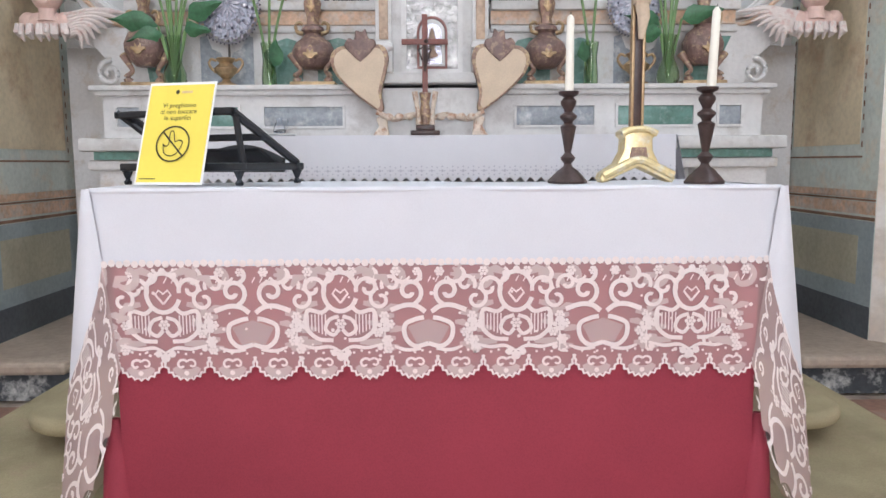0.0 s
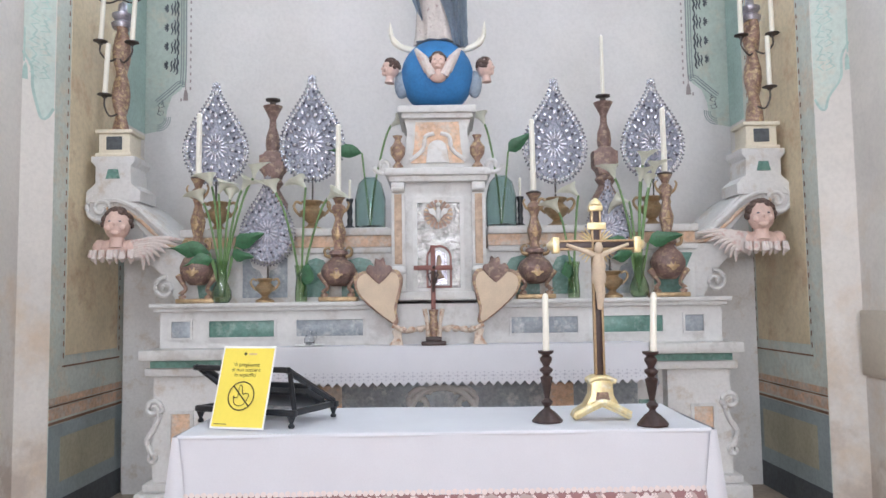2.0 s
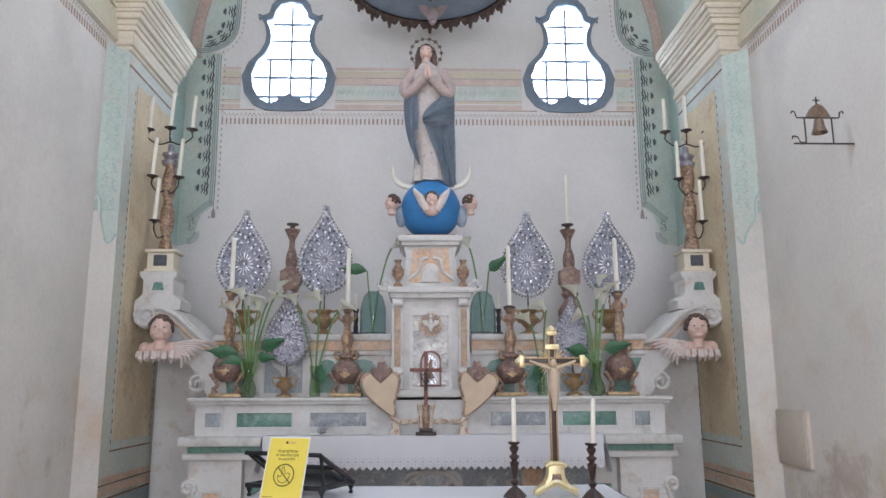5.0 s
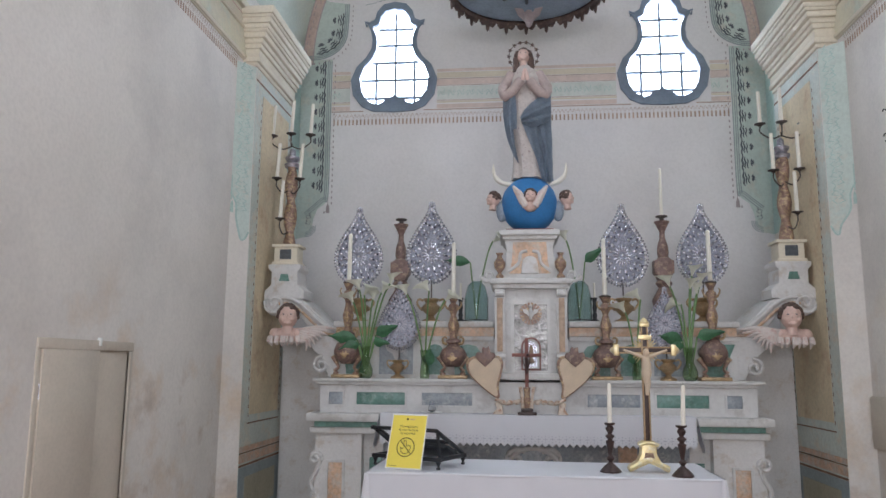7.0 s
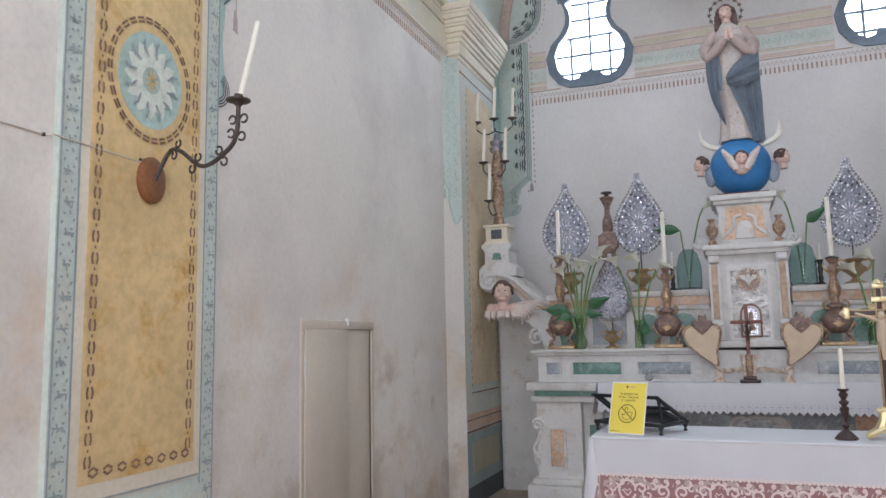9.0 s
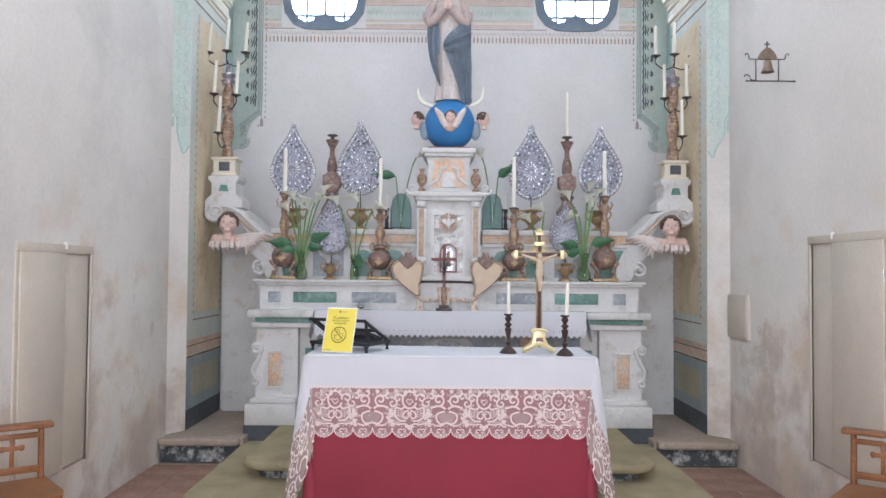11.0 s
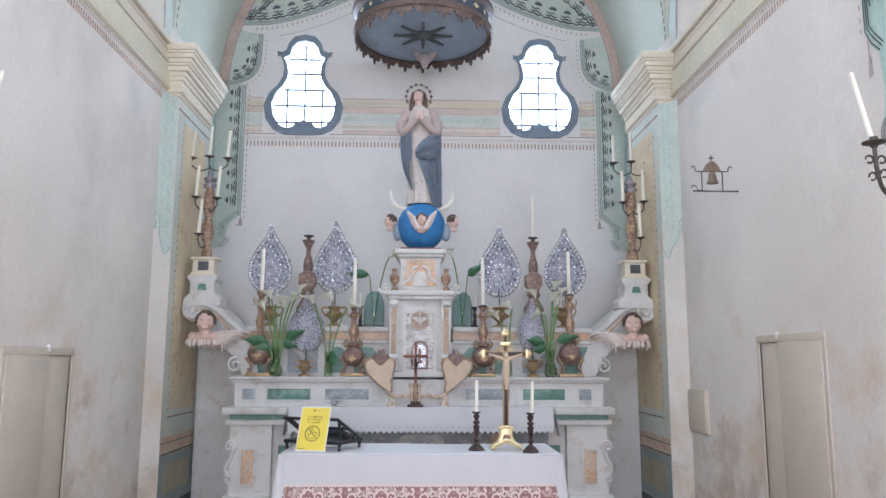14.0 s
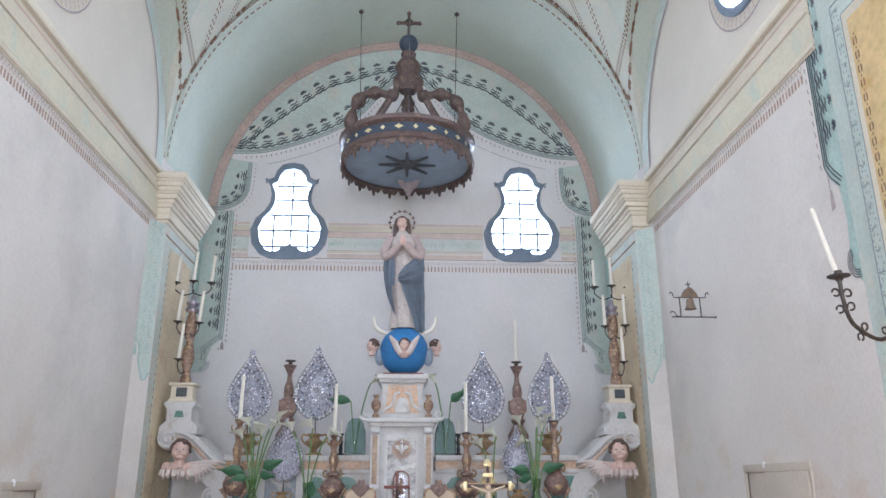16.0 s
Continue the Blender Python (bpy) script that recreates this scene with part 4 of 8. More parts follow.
for k in range(NS):
    cx = -LX + 0.03 + w * (k + 0.5)
    pts = [(cx - (w / 2 - 0.001) * math.cos(math.pi * i / 22) * (1.05 if i % 2 else 0.97), LB + 0.003 - 0.057 * math.sin(math.pi * i / 22) * (1.10 if i % 2 else 0.96)) for i in range(23)]
    ribbon(pts, 0.007, orn)
    ribbon(spiral(cx - 0.012, LB - 0.018, 0.016, 0.004, 30, 330, 12), 0.007, orn)
    ribbon(spiral(cx + 0.014, LB - 0.016, 0.014, 0.004, 150, -150, 12), 0.006, orn)
    dot(orn, cx, LB - 0.040, 0.007)
    for i in range(5):
        dot(orn, cx - 0.04 + 0.02 * i, LB + 0.012 + 0.005 * (i % 2), 0.004, 5)
soft = bmesh.new()
for k in range(9):
    x0 = -0.717 - 0.1155 + 0.231 * k
    if abs(x0) > 0.86:
        continue
    # crescent with a tuft above, spray of leaves below
    ribbon(arc(x0 + 0.022, LT - 0.036, 0.026, 220, 440, 12), 0.020, soft, taper=True)
    for q in range(5):
        a = radians(100 + 40 * q)
        ribbon([(x0 - 0.030, LT - 0.030), (x0 - 0.030 + 0.016 * math.cos(a), LT - 0.030 + 0.016 * math.sin(a)), (x0 - 0.030 + 0.028 * math.cos(a), LT - 0.030 + 0.028 * math.sin(a))], 0.013, soft, taper=True)
    for q in range(9):
        a = radians(30 + 120 * (q % 2) + 14 * math.sin(q))
        xx, zz = x0 + 0.012 * math.sin(q * 1.9), LT - 0.125 - 0.014 * q
        ribbon([(xx, zz), (xx + 0.022 * math.cos(a), zz + 0.018 * math.sin(a)), (xx + 0.044 * math.cos(a), zz + 0.020 * math.sin(a))], 0.018, soft, taper=True)
for k in range(4):
    x0 = -0.717 + 0.462 * k
    for s in (-1, 1):
        for (u0, w0, u1, w1) in ((0.02, -0.03, 0.075, -0.022), (0.06, -0.105, 0.115, -0.135), (0.05, -0.21, 0.13, -0.232), (0.09, -0.035, 0.125, -0.06)):
            um, wm = (u0 + u1) / 2 + 0.008, (w0 + w1) / 2 + 0.010
            ribbon([(x0 + s * u0, LT + w0), (x0 + s * um, LT + wm), (x0 + s * u1, LT + w1)], 0.022, soft, taper=True)
w = (2 * LX - 0.06) / NS
for k in range(NS):
    cx = -LX + 0.03 + w * (k + 0.5)
    ribbon(arc(cx, LB - 0.016, 0.034, 200, 340, 12, 0.026), 0.024, soft, taper=True)
soft.transform(T((0, FY - 0.0024, 0)))
tagged(tc("lace_leaf", soft, LACE_SOFT, "half-dense leaves of the lace", False), kind="stuff")
orn.transform(T((0, FY - 0.0030, 0)))
tc("lace_ornament", orn, LACE, "raised white scrolls of the lace", False)


def fold(u, z):
    """The hanging corner of the cloth, from the front panel (u = 0) round to the side (u = 1) and back (u up to 2)."""
    d = max(0.0, TZ - z)
    xi, xo = -0.893 + 0.12 * d, -0.912 - 0.125 * d
    if u <= 1:
        x = xi + (xo - xi) * u
        y = FY - 0.006 - (0.03 + 0.05 * d) * math.sin(math.pi * min(1, u * 0.9)) * d ** 0.5 + 0.03 * u * d
        return Vector((x, y, z))
    q = u - 1
    return Vector((xo + 0.015 * math.sin(9 * q) * d, FY - 0.006 - (0.03 + 0.05 * d) * math.sin(math.pi * 0.9) * d ** 0.5 + 0.03 * d + 0.58 * q, z))


def foot_z(u):
    return 0.475 - 0.56 * min(1.0, u) ** 0.85


def head_z(u):
    return 0.758 - 0.33 * min(1.0, u)


for s in (-1, 1):
    mm = Matrix.Diagonal((1 if s < 0 else -1, 1, 1, 1))
    b = sheet(lambda u, v: fold(2 * u, TZ - 0.004 + (head_z(2 * u) - TZ + 0.004) * v), 30, 10)
    b.transform(mm)
    tc("corner_linen", b, LINEN, "linen falling in a fold at the corner")
    b = sheet(lambda u, v: fold(2 * u, head_z(2 * u) + (foot_z(2 * u) + 0.05 * abs(math.sin(2 * u * math.pi * 4)) - head_z(2 * u)) * v) - Vector((0.001, 0.001, 0)), 60, 8)
    b.transform(mm)
    tc("corner_net", b, NET_CORNER, "net of the hanging lace corner")
    b, d_ = bmesh.new(), bmesh.new()
    for k in range(4):
        (lace_a(b, 0.02 + 0.22 * k, 0) if k % 2 else lace_b(b, 0.02 + 0.22 * k, 0, d_))
    d_.free()
    for k in range(9):
        pts = [(0.095 * (k + 0.5) - 0.10 - 0.046 * math.cos(math.pi * i / 16), -0.285 - 0.036 * math.sin(math.pi * i / 16) * (1.1 if i % 2 else 0.95)) for i in range(17)]
        ribbon(pts, 0.010, b)
        ribbon(spiral(0.095 * (k + 0.5) - 0.10, -0.292, 0.016, 0.004, 30, 400, 12), 0.008, b)
    # here the band turns down and follows the hanging edge, its scallops inwards
    for v in b.verts:
        f_ = min(1.0, max(0.0, -v.co.z / 0.325))
        u = 1.05 - 1.03 * f_
        z = 0.60 - 0.98 * v.co.x + 0.22 * (1 - u)
        z = min(head_z(u) - 0.004, max(foot_z(u) + 0.004, z))
        v.co = fold(u, z) - Vector((0.002, 0.0035 - v.co.y, 0))
    b.transform(mm)
    tc("corner_lace", b, LACE, "white lace scrolls on the corner", False)
    # dark gap line and red pleat below
    b = tube([(s * -0.0 + (0.875 if s > 0 else -0.875), 2.205, STEP1 + 0.0 * k + zz) for k, zz in enumerate((-0.125, 0.05, 0.20, 0.30))], [0.05, 0.045, 0.035, 0.01], 12)
    b.transform(T((0, -2.47, -STEP1)))
    part("red_pleat", b, RED_CLOTH, table, "hanging pleat of the crimson cloth")

# ---- things on the free altar ----
def text_bm(s, size, align="CENTER"):
    cu = bpy.data.curves.new("text", "FONT")
    cu.body, cu.size, cu.align_x = s, size, align
    ob = bpy.data.objects.new("text", cu)
    scene.collection.objects.link(ob)
    me = bpy.data.meshes.new_from_object(ob.evaluated_get(bpy.context.evaluated_depsgraph_get()))
    bpy.data.objects.remove(ob)
    b = bmesh.new()
    b.from_mesh(me)
    bpy.data.meshes.remove(me)
    b.transform(pose(0, 0, 0, 90))
    return b


# yellow notice, leaning on the lectern
right = Vector((0.197, -0.055, 0)).normalized()
up = Vector((0.04, 0.09, 0.28)).normalized()
nor = right.cross(up).normalized()
up = nor.cross(right).normalized()
base = Matrix((( right.x, -nor.x, up.x, -0.7265), (right.y, -nor.y, up.y, 2.2625), (right.z, -nor.z, up.z, TZ + 0.004), (0, 0, 0, 1)))
sign = thing("notice_sign", base, "yellow printed notice leaning against the black lectern", "sign")
part("sheet", box((-0.105, 0, 0), (0.105, 0.0015, 0.297)), PAPER, sign, "white paper margin", False)
part("yellow_field", box((-0.099, -0.0012, 0.007), (0.099, 0.0, 0.289)), YELLOW, sign, "yellow printed field", False)
for k, ln_ in enumerate(("Vi preghiamo", "di non toccare", "le superfici")):
    b = text_bm(ln_, 0.0195)
    b.transform(T((0, -0.002, 0.222 - 0.0185 * k)))
    part("text_line", b, PRINT, sign, "black serif lettering", False)
b = ribbon(arc(0, 0.115, 0.050, 0, 360, 40), 0.0045, lift=-0.002)
ribbon([(-0.035, 0.150), (0.035, 0.080)], 0.0045, b, -0.0022)
part("prohibition_ring", b, PRINT, sign, "black ring with a slash", False)
b = ribbon(smooth_line([(-0.03, 0.115), (-0.022, 0.088), (0.0, 0.080), (0.02, 0.092), (0.030, 0.118), (0.018, 0.125), (0.006, 0.122), (-0.002, 0.150), (-0.012, 0.148), (-0.012, 0.115), (-0.022, 0.108), (-0.03, 0.115)], 5), 0.0028, lift=-0.0024)
part("pictogram", b, PRINT, sign, "simple outline pictogram", False)
part("mark", plate(circle(-0.012, 0.268, 0.006, 10), 0.0008, m=T((0, -0.002, 0))), PRINT, sign, "small round mark", False)
part("mark_bar", box((0.0, -0.002, 0.264), (0.034, -0.0012, 0.271)), OCHRE, sign, "faint bar of lettering", False)
part("foot_bar", box((-0.09, -0.002, 0.015), (-0.04, -0.0012, 0.0175)), PRINT, sign, "tiny line of print", False)

# black lectern, its tall edge towards the nave
ang = math.degrees(math.atan2(-0.17, 0.37))
lec = thing("book_stand", pose(-0.725, 2.375, TZ, 0, 0, ang), "black lacquered wooden missal stand on turned feet", "book stand")
W2 = 0.205
for x in (-W2, W2):
    for y in (0.0, 0.27):
        part("foot", lathe([(0.0, 0.0), (0.010, 0.0), (0.012, 0.008), (0.006, 0.016), (0.012, 0.03), (0.016, 0.04), (0.0, 0.045)], 12, m=T((x, y, 0))), BLACKWOOD, lec)
for y in (0.0, 0.27):
    part("base_bar", box((-W2 - 0.02, y - 0.011, 0.04), (W2 + 0.02, y + 0.011, 0.062), 0.004), BLACKWOOD, lec)
for x in (-W2, W2):
    part("side_bar", box((x - 0.011, 0.0, 0.04), (x + 0.011, 0.27, 0.062), 0.004), BLACKWOOD, lec)
    part("desk_side", tube([(x * 0.93, 0.0, 0.20), (x, 0.27, 0.062)], 0.012, 6), BLACKWOOD, lec)
    part("strut", tube([(x, 0.02, 0.05), (x * 0.93, 0.01, 0.20)] if x > 0 else [(x - 0.02, -0.01, 0.21), (x * 0.6, 0.09, 0.09)], 0.010, 6), BLACKWOOD, lec)
part("top_bar", box((-W2 - 0.03, -0.012, 0.192), (W2 - 0.01, 0.012, 0.212), 0.004), BLACKWOOD, lec)
part("middle_bar", box((-W2, 0.10, 0.125), (W2, 0.125, 0.145), 0.004), BLACKWOOD, lec)
b = plate([(-0.17, 0.0)] + [(-0.17 + 0.34 * i / 14, 0.03 + 0.045 * math.sin(math.pi * i / 14)) for i in range(15)] + [(0.17, 0.0)], 0.014, m=T((0, 0.24, 0.05)) @ pose(0, 0, 0, -20), bevel=0.003)
part("book_ledge", b, BLACKWOOD, lec, "carved black ledge")
part("desk_board", box((-0.17, 0.13, -0.006), (0.17, 0.27, 0.006), 0.003, m=T((0, 0.02, 0.16)) @ pose(0, 0, 0, -27)), BLACKWOOD, lec)

# candlesticks
CS = [(0.0, 0), (0.055, 0), (0.056, 0.006), (0.044, 0.020), (0.030, 0.034), (0.014, 0.046), (0.010, 0.054), (0.019, 0.066), (0.021, 0.072), (0.009, 0.085), (0.011, 0.095), (0.021, 0.150), (0.023, 0.158), (0.012, 0.166), (0.014, 0.172), (0.024, 0.182), (0.024, 0.188), (0.011, 0.198), (0.014, 0.206), (0.022, 0.220), (0.022, 0.228), (0.013, 0.238), (0.027, 0.246), (0.029, 0.254), (0.0, 0.254)]


def table_candle(x, y, lean, tall):
    c = thing("candlestick", (x, y, TZ), "dark turned wooden candlestick with an ivory candle", "candlestick", "candlesticks on the altar table")
    part("stick", lathe([(r, z) for r, z in CS[4:]], 18), DARKWOOD, c)
    part("foot", lathe([(r, z) for r, z in CS[:6]] + [(0.0, 0.046)], 8), DARKWOOD, c, "faceted dark foot")
    b = lathe([(0.0, 0.25), (0.0125, 0.25), (0.0105, tall - 0.01), (0.004, tall), (0.0, tall)], 14)
    b.transform(pose(0, 0, 0, 0, lean, 0))
    part("candle", b, WAX, c, "ivory candle")
    b = tube([(0.0, 0.0, tall - 0.002), (0.001, 0, tall + 0.008)], 0.0012, 6)
    b.transform(pose(0, 0, 0, 0, lean, 0))
    part("wick", b, PRINT, c)


table_candle(0.37, 2.345, 0.3, 0.462)
table_candle(0.718, 2.235, 2.2, 0.46)

# altar cross
cx = thing("altar_cross", (0.575, 2.40, TZ), "gilded wooden altar cross with a small carved figure", "cross")
half = [(0.0, 0.16), (0.028, 0.158), (0.050, 0.145), (0.050, 0.135), (0.040, 0.125), (0.042, 0.09), (0.060, 0.055), (0.100, 0.028), (0.108, 0.012), (0.100, 0.0), (0.085, 0.004), (0.055, 0.020), (0.0, 0.045)]
part("foot", plate(half + mirrored(half[-2:0:-1]), 0.07, m=T((0, -0.035, 0)), bevel=0.006), PALEGOLD, cx, "gilded bell-shaped foot")
part("foot_panel", plate([(-0.028, 0.06), (0.028, 0.06), (0.02, 0.10), (-0.02, 0.10)], 0.008, m=T((0, -0.041, 0))), OLDGOLD, cx, "dark brown inset", False)
b = tube([(x, -0.04, z) for x, z in smooth_line([(-0.10, 0.02), (-0.05, 0.045), (0, 0.065), (0.05, 0.045), (0.10, 0.02)])], 0.012)
tube([(x, -0.04, z) for x, z in smooth_line([(-0.05, 0.138), (-0.02, 0.150), (0.02, 0.150), (0.05, 0.138)])], 0.009, bm=b)
part("foot_moulding", b, PALEGOLD, cx)
part("shaft", box((-0.011, -0.010, 0.15), (0.011, 0.010, 0.80), 0.002), DARKWOOD, cx, "dark brown shaft")
part("arm", box((-0.16, -0.010, 0.628), (0.16, 0.010, 0.650), 0.002), DARKWOOD, cx, "dark brown arm")
for x in (-0.015, 0.015):
    part("gilt_edge", box((x - 0.004, -0.013, 0.16), (x + 0.004, 0.013, 0.80), 0.0015), GOLD, cx, "gilt edge")
for z in (0.624, 0.654):
    part("gilt_edge", box((-0.16, -0.0135, z - 0.004), (0.16, 0.0135, z + 0.004), 0.0015), GOLD, cx, "gilt edge")
for x in (-1, 1):
    b = box((x * 0.152 - 0.014, -0.016, 0.609), (x * 0.152 + 0.014, 0.016, 0.669), 0.005)
    lathe([(0.0, 0), (0.022, 0), (0.018, 0.010), (0.008, 0.02), (0.0, 0.024)], 12, b, T((x * 0.163, 0, 0.639)) @ pose(0, 0, 0, 0, x * 90, 0))
    part("end_cap", b, PALEGOLD, cx, "gilt end cap")
b = box((-0.026, -0.016, 0.765), (0.026, 0.016, 0.79), 0.005)
lathe([(0.0, 0), (0.026, 0), (0.020, 0.012), (0.009, 0.022), (0.0, 0.028)], 12, b, T((0, 0, 0.79)))
part("top_cap", b, PALEGOLD, cx, "gilt top cap")
b = bmesh.new()
for i in range(8):
    if i in (0, 2, 4, 6):
        continue
    a = i * math.pi / 4
    for d in (-0.22, 0, 0.22):
        tube([(0.02 * math.cos(a + d), 0.004, 0.639 + 0.02 * math.sin(a + d)), (0.075 * math.cos(a + d), 0.004, 0.639 + 0.075 * math.sin(a + d))], [0.006, 0.002], 6, b)
part("rays", b, PALEGOLD, cx, "gilt rays")
part("title_board", box((-0.035, -0.020, 0.695), (0.035, -0.012, 0.722), 0.003), PALEGOLD, cx, "pale title board")
b = ball((0, -0.016, 0.225), (0.017, 0.018, 0.023), None, 12)
tube([(0, -0.006, 0.205), (0.002, -0.010, 0.16), (-0.002, -0.008, 0.11), (0.004, -0.016, 0.06), (0, -0.010, 0.0)], [0.016, 0.026, 0.021, 0.018, 0.008], 10, b)
for s in (-1, 1):
    tube([(0, -0.006, 0.195), (s * 0.05, -0.004, 0.215), (s * 0.115, 0.0, 0.240)], [0.012, 0.009, 0.006], 8, b)
lathe([(0.024, 0.095), (0.029, 0.12), (0.024, 0.14)], 10, b, T((0, -0.009, 0)))
fig = tagged(obj("figurine", b, BOARD, None, "", True), "small pale carved figure fixed on the altar cross", "figurine")
fig.matrix_world = T((0.575, 2.378, TZ + 0.40))

# ---- things on the high altar ----
G1, G2 = 1.4005, 1.8605      # tops of the two gradines


def statue(name, pieces, m, label, category, group=""):
    """One mesh in several paints."""
    b = bmesh.new()
    mats = []
    for bm, material in pieces:
        if material not in mats:
            mats.append(material)
        n0 = len(b.faces)
        join(b, bm)
        b.faces.ensure_lookup_table()
        for f in b.faces[n0:]:
            f.material_index = mats.index(material)
    ob = obj(name, b, mats[0], None, "", True)
    for k in mats[1:]:
        ob.data.materials.append(k)
    ob.matrix_world = m
    return tagged(ob, label, category, group)


# carved candlesticks on the lower gradine
BODY = [(0.0, 0.10), (0.05, 0.10), (0.085, 0.125), (0.115, 0.17), (0.118, 0.20), (0.095, 0.245), (0.06, 0.27), (0.045, 0.29), (0.066, 0.305), (0.06, 0.325), (0.035, 0.34)]
NECK = [(0.035, 0.34), (0.03, 0.37), (0.045, 0.42), (0.05, 0.455), (0.035, 0.50), (0.024, 0.54), (0.03, 0.56), (0.05, 0.60), (0.042, 0.625), (0.022, 0.64), (0.03, 0.66), (0.05, 0.69), (0.0, 0.69)]


def fleur(h, w):
    """A flat three-lobed leaf standing on its stalk."""
    half = smooth_line([(0.0, 0.0), (0.16, 0.04), (0.30, 0.22), (0.5, 0.30), (0.46, 0.46), (0.24, 0.44), (0.22, 0.62), (0.14, 0.86), (0.0, 1.0)], 3)
    return [(x * w, z * h) for x, z in half] + [(-x * w, z * h) for x, z in half[-2:0:-1]]


def altar_candlestick(x, y, top, tip, lean):
    k = (top - G1) / 0.70
    c = thing("carved_candlestick", (x, y, G1), "carved wine-brown and gilt baroque candlestick with a white candle", "candlestick", "candlesticks on the gradine")
    part("base", box((-0.115, -0.06, 0), (0.115, 0.06, 0.028), 0.006), GOLD, c, "gilt base plate")
    for s in (-1, 1):
        foot = smooth_line([(s * 0.075, -0.03, 0.028), (s * 0.088, -0.038, 0.055), (s * 0.064, -0.02, 0.085), (s * 0.085, -0.01, 0.125), (s * 0.112, 0.0, 0.17)], 4)
        part("paw_foot", tube(foot, [0.024 - 0.012 * math.sin(math.pi * i / (len(foot) - 1)) for i in range(len(foot))], 10), OLDGOLD, c, "gilt paw foot")
        curl = [(s * q, -0.02, r * k) for q, r in smooth_line([(0.045, 0.29), (0.075, 0.30), (0.082, 0.335), (0.06, 0.35), (0.048, 0.335)], 4)]
        part("leaf_curl", tube(curl, [0.012 - 0.0004 * i for i in range(len(curl))], 8), GOLD, c, "curled gilt leaf")
        curl = [(s * q, -0.012, r * k) for q, r in smooth_line([(0.028, 0.585), (0.05, 0.60), (0.066, 0.635), (0.055, 0.655)], 4)]
        part("leaf_curl", tube(curl, [0.010 - 0.0004 * i for i in range(len(curl))], 8), GOLD, c, "curled gilt leaf")
    part("body", lathe([(r * 0.90, z * k) for r, z in BODY], 24, flute=0.035, nflute=8), WINE, c, "bulbous carved body")
    part("neck", lathe([(r * 0.88, z * k) for r, z in NECK], 20, flute=0.07, nflute=5), OLDGOLD, c, "ringed neck of brown and gilt")
    for (z, h, w, y0) in ((0.145, 0.075, 0.075, -0.111), (0.40, 0.085, 0.04, -0.052)):
        part("gilt_leaf", plate(fleur(h * k, w), 0.012, m=T((0, y0, z * k)) @ pose(0, 0, 0, -6 if z < 0.2 else 0, 0, 0), bevel=0.003), GOLD, c, "gilt leaf carving")
    part("drip_pan", lathe([(0.0, 0), (0.045, 0), (0.048, 0.008), (0.02, 0.02), (0.0, 0.02)], 16, m=T((0, 0, 0.69 * k))), IRON, c, "dark iron pan")
    h = tip - G1
    b = lathe([(0.0, 0.69 * k), (0.018, 0.69 * k), (0.016, h - 0.01), (0.006, h), (0.0, h)], 14)
    b.transform(T((0, 0, 0.69 * k)) @ pose(0, 0, 0, 0, lean, 0) @ T((0, 0, -0.69 * k)))
    part("candle", b, WAX, c, "tall white candle")


altar_candlestick(-1.475, 4.15, 2.17, 2.57, 0.5)
altar_candlestick(-0.62, 4.15, 2.05, 2.49, 0.3)
altar_candlestick(0.575, 4.15, 2.05, 2.51, -0.3)
altar_candlestick(1.385, 4.15, 2.16, 2.57, -0.4)


def tall_candlestick(x, candle):
    c = thing("tall_candlestick", (x, 4.62, G2), "tall brown carved candlestick behind the altar flowers", "candlestick", "tall candlesticks on the upper gradine")
    prof = [(0.0, 0), (0.10, 0), (0.10, 0.03), (0.07, 0.06), (0.09, 0.12), (0.10, 0.20), (0.06, 0.27), (0.045, 0.30), (0.07, 0.34), (0.05, 0.37)]
    part("base", lathe(prof, 16, flute=0.04, nflute=4), WINE, c)
    part("node", plate([(-0.05, 0.37), (0.05, 0.37), (0.06, 0.40), (0.085, 0.43), (0.085, 0.53), (0.06, 0.54), (0.04, 0.56), (-0.04, 0.56), (-0.06, 0.54), (-0.085, 0.53), (-0.085, 0.43), (-0.06, 0.40)], 0.10, m=T((0, -0.05, 0)), bevel=0.015), WINE, c, "square carved node")
    part("shaft", lathe([(0.04, 0.55), (0.05, 0.60), (0.045, 0.66), (0.025, 0.72), (0.022, 0.78), (0.05, 0.84), (0.066, 0.87), (0.03, 0.875), (0.0, 0.875)], 16), WINE, c)
    part("drip_pan", lathe([(0.0, 0.87), (0.02, 0.87), (0.02, 0.90), (0.05, 0.91), (0.05, 0.92), (0.0, 0.925)], 16), IRON, c)
    if candle:
        part("candle", lathe([(0.0, 0.92), (0.014, 0.92), (0.012, 1.33), (0.0, 1.345)], 14), WAX, c, "tall white candle")


tall_candlestick(-1.125, False)
tall_candlestick(1.125, True)


# silver teardrop bouquets
HALF = ((0, 1.78), (0.11, 1.74), (0.14, 1.62), (0.22, 1.45), (0.42, 1.15), (0.66, 0.82), (0.87, 0.45), (0.98, 0.12), (1.0, -0.15), (0.94, -0.45), (0.78, -0.75), (0.52, -0.98), (0.22, -1.10), (0, -1.13))
RUN = [0.0]
for p_, q_ in zip(HALF, HALF[1:]):
    RUN.append(RUN[-1] + math.dist(p_, q_))


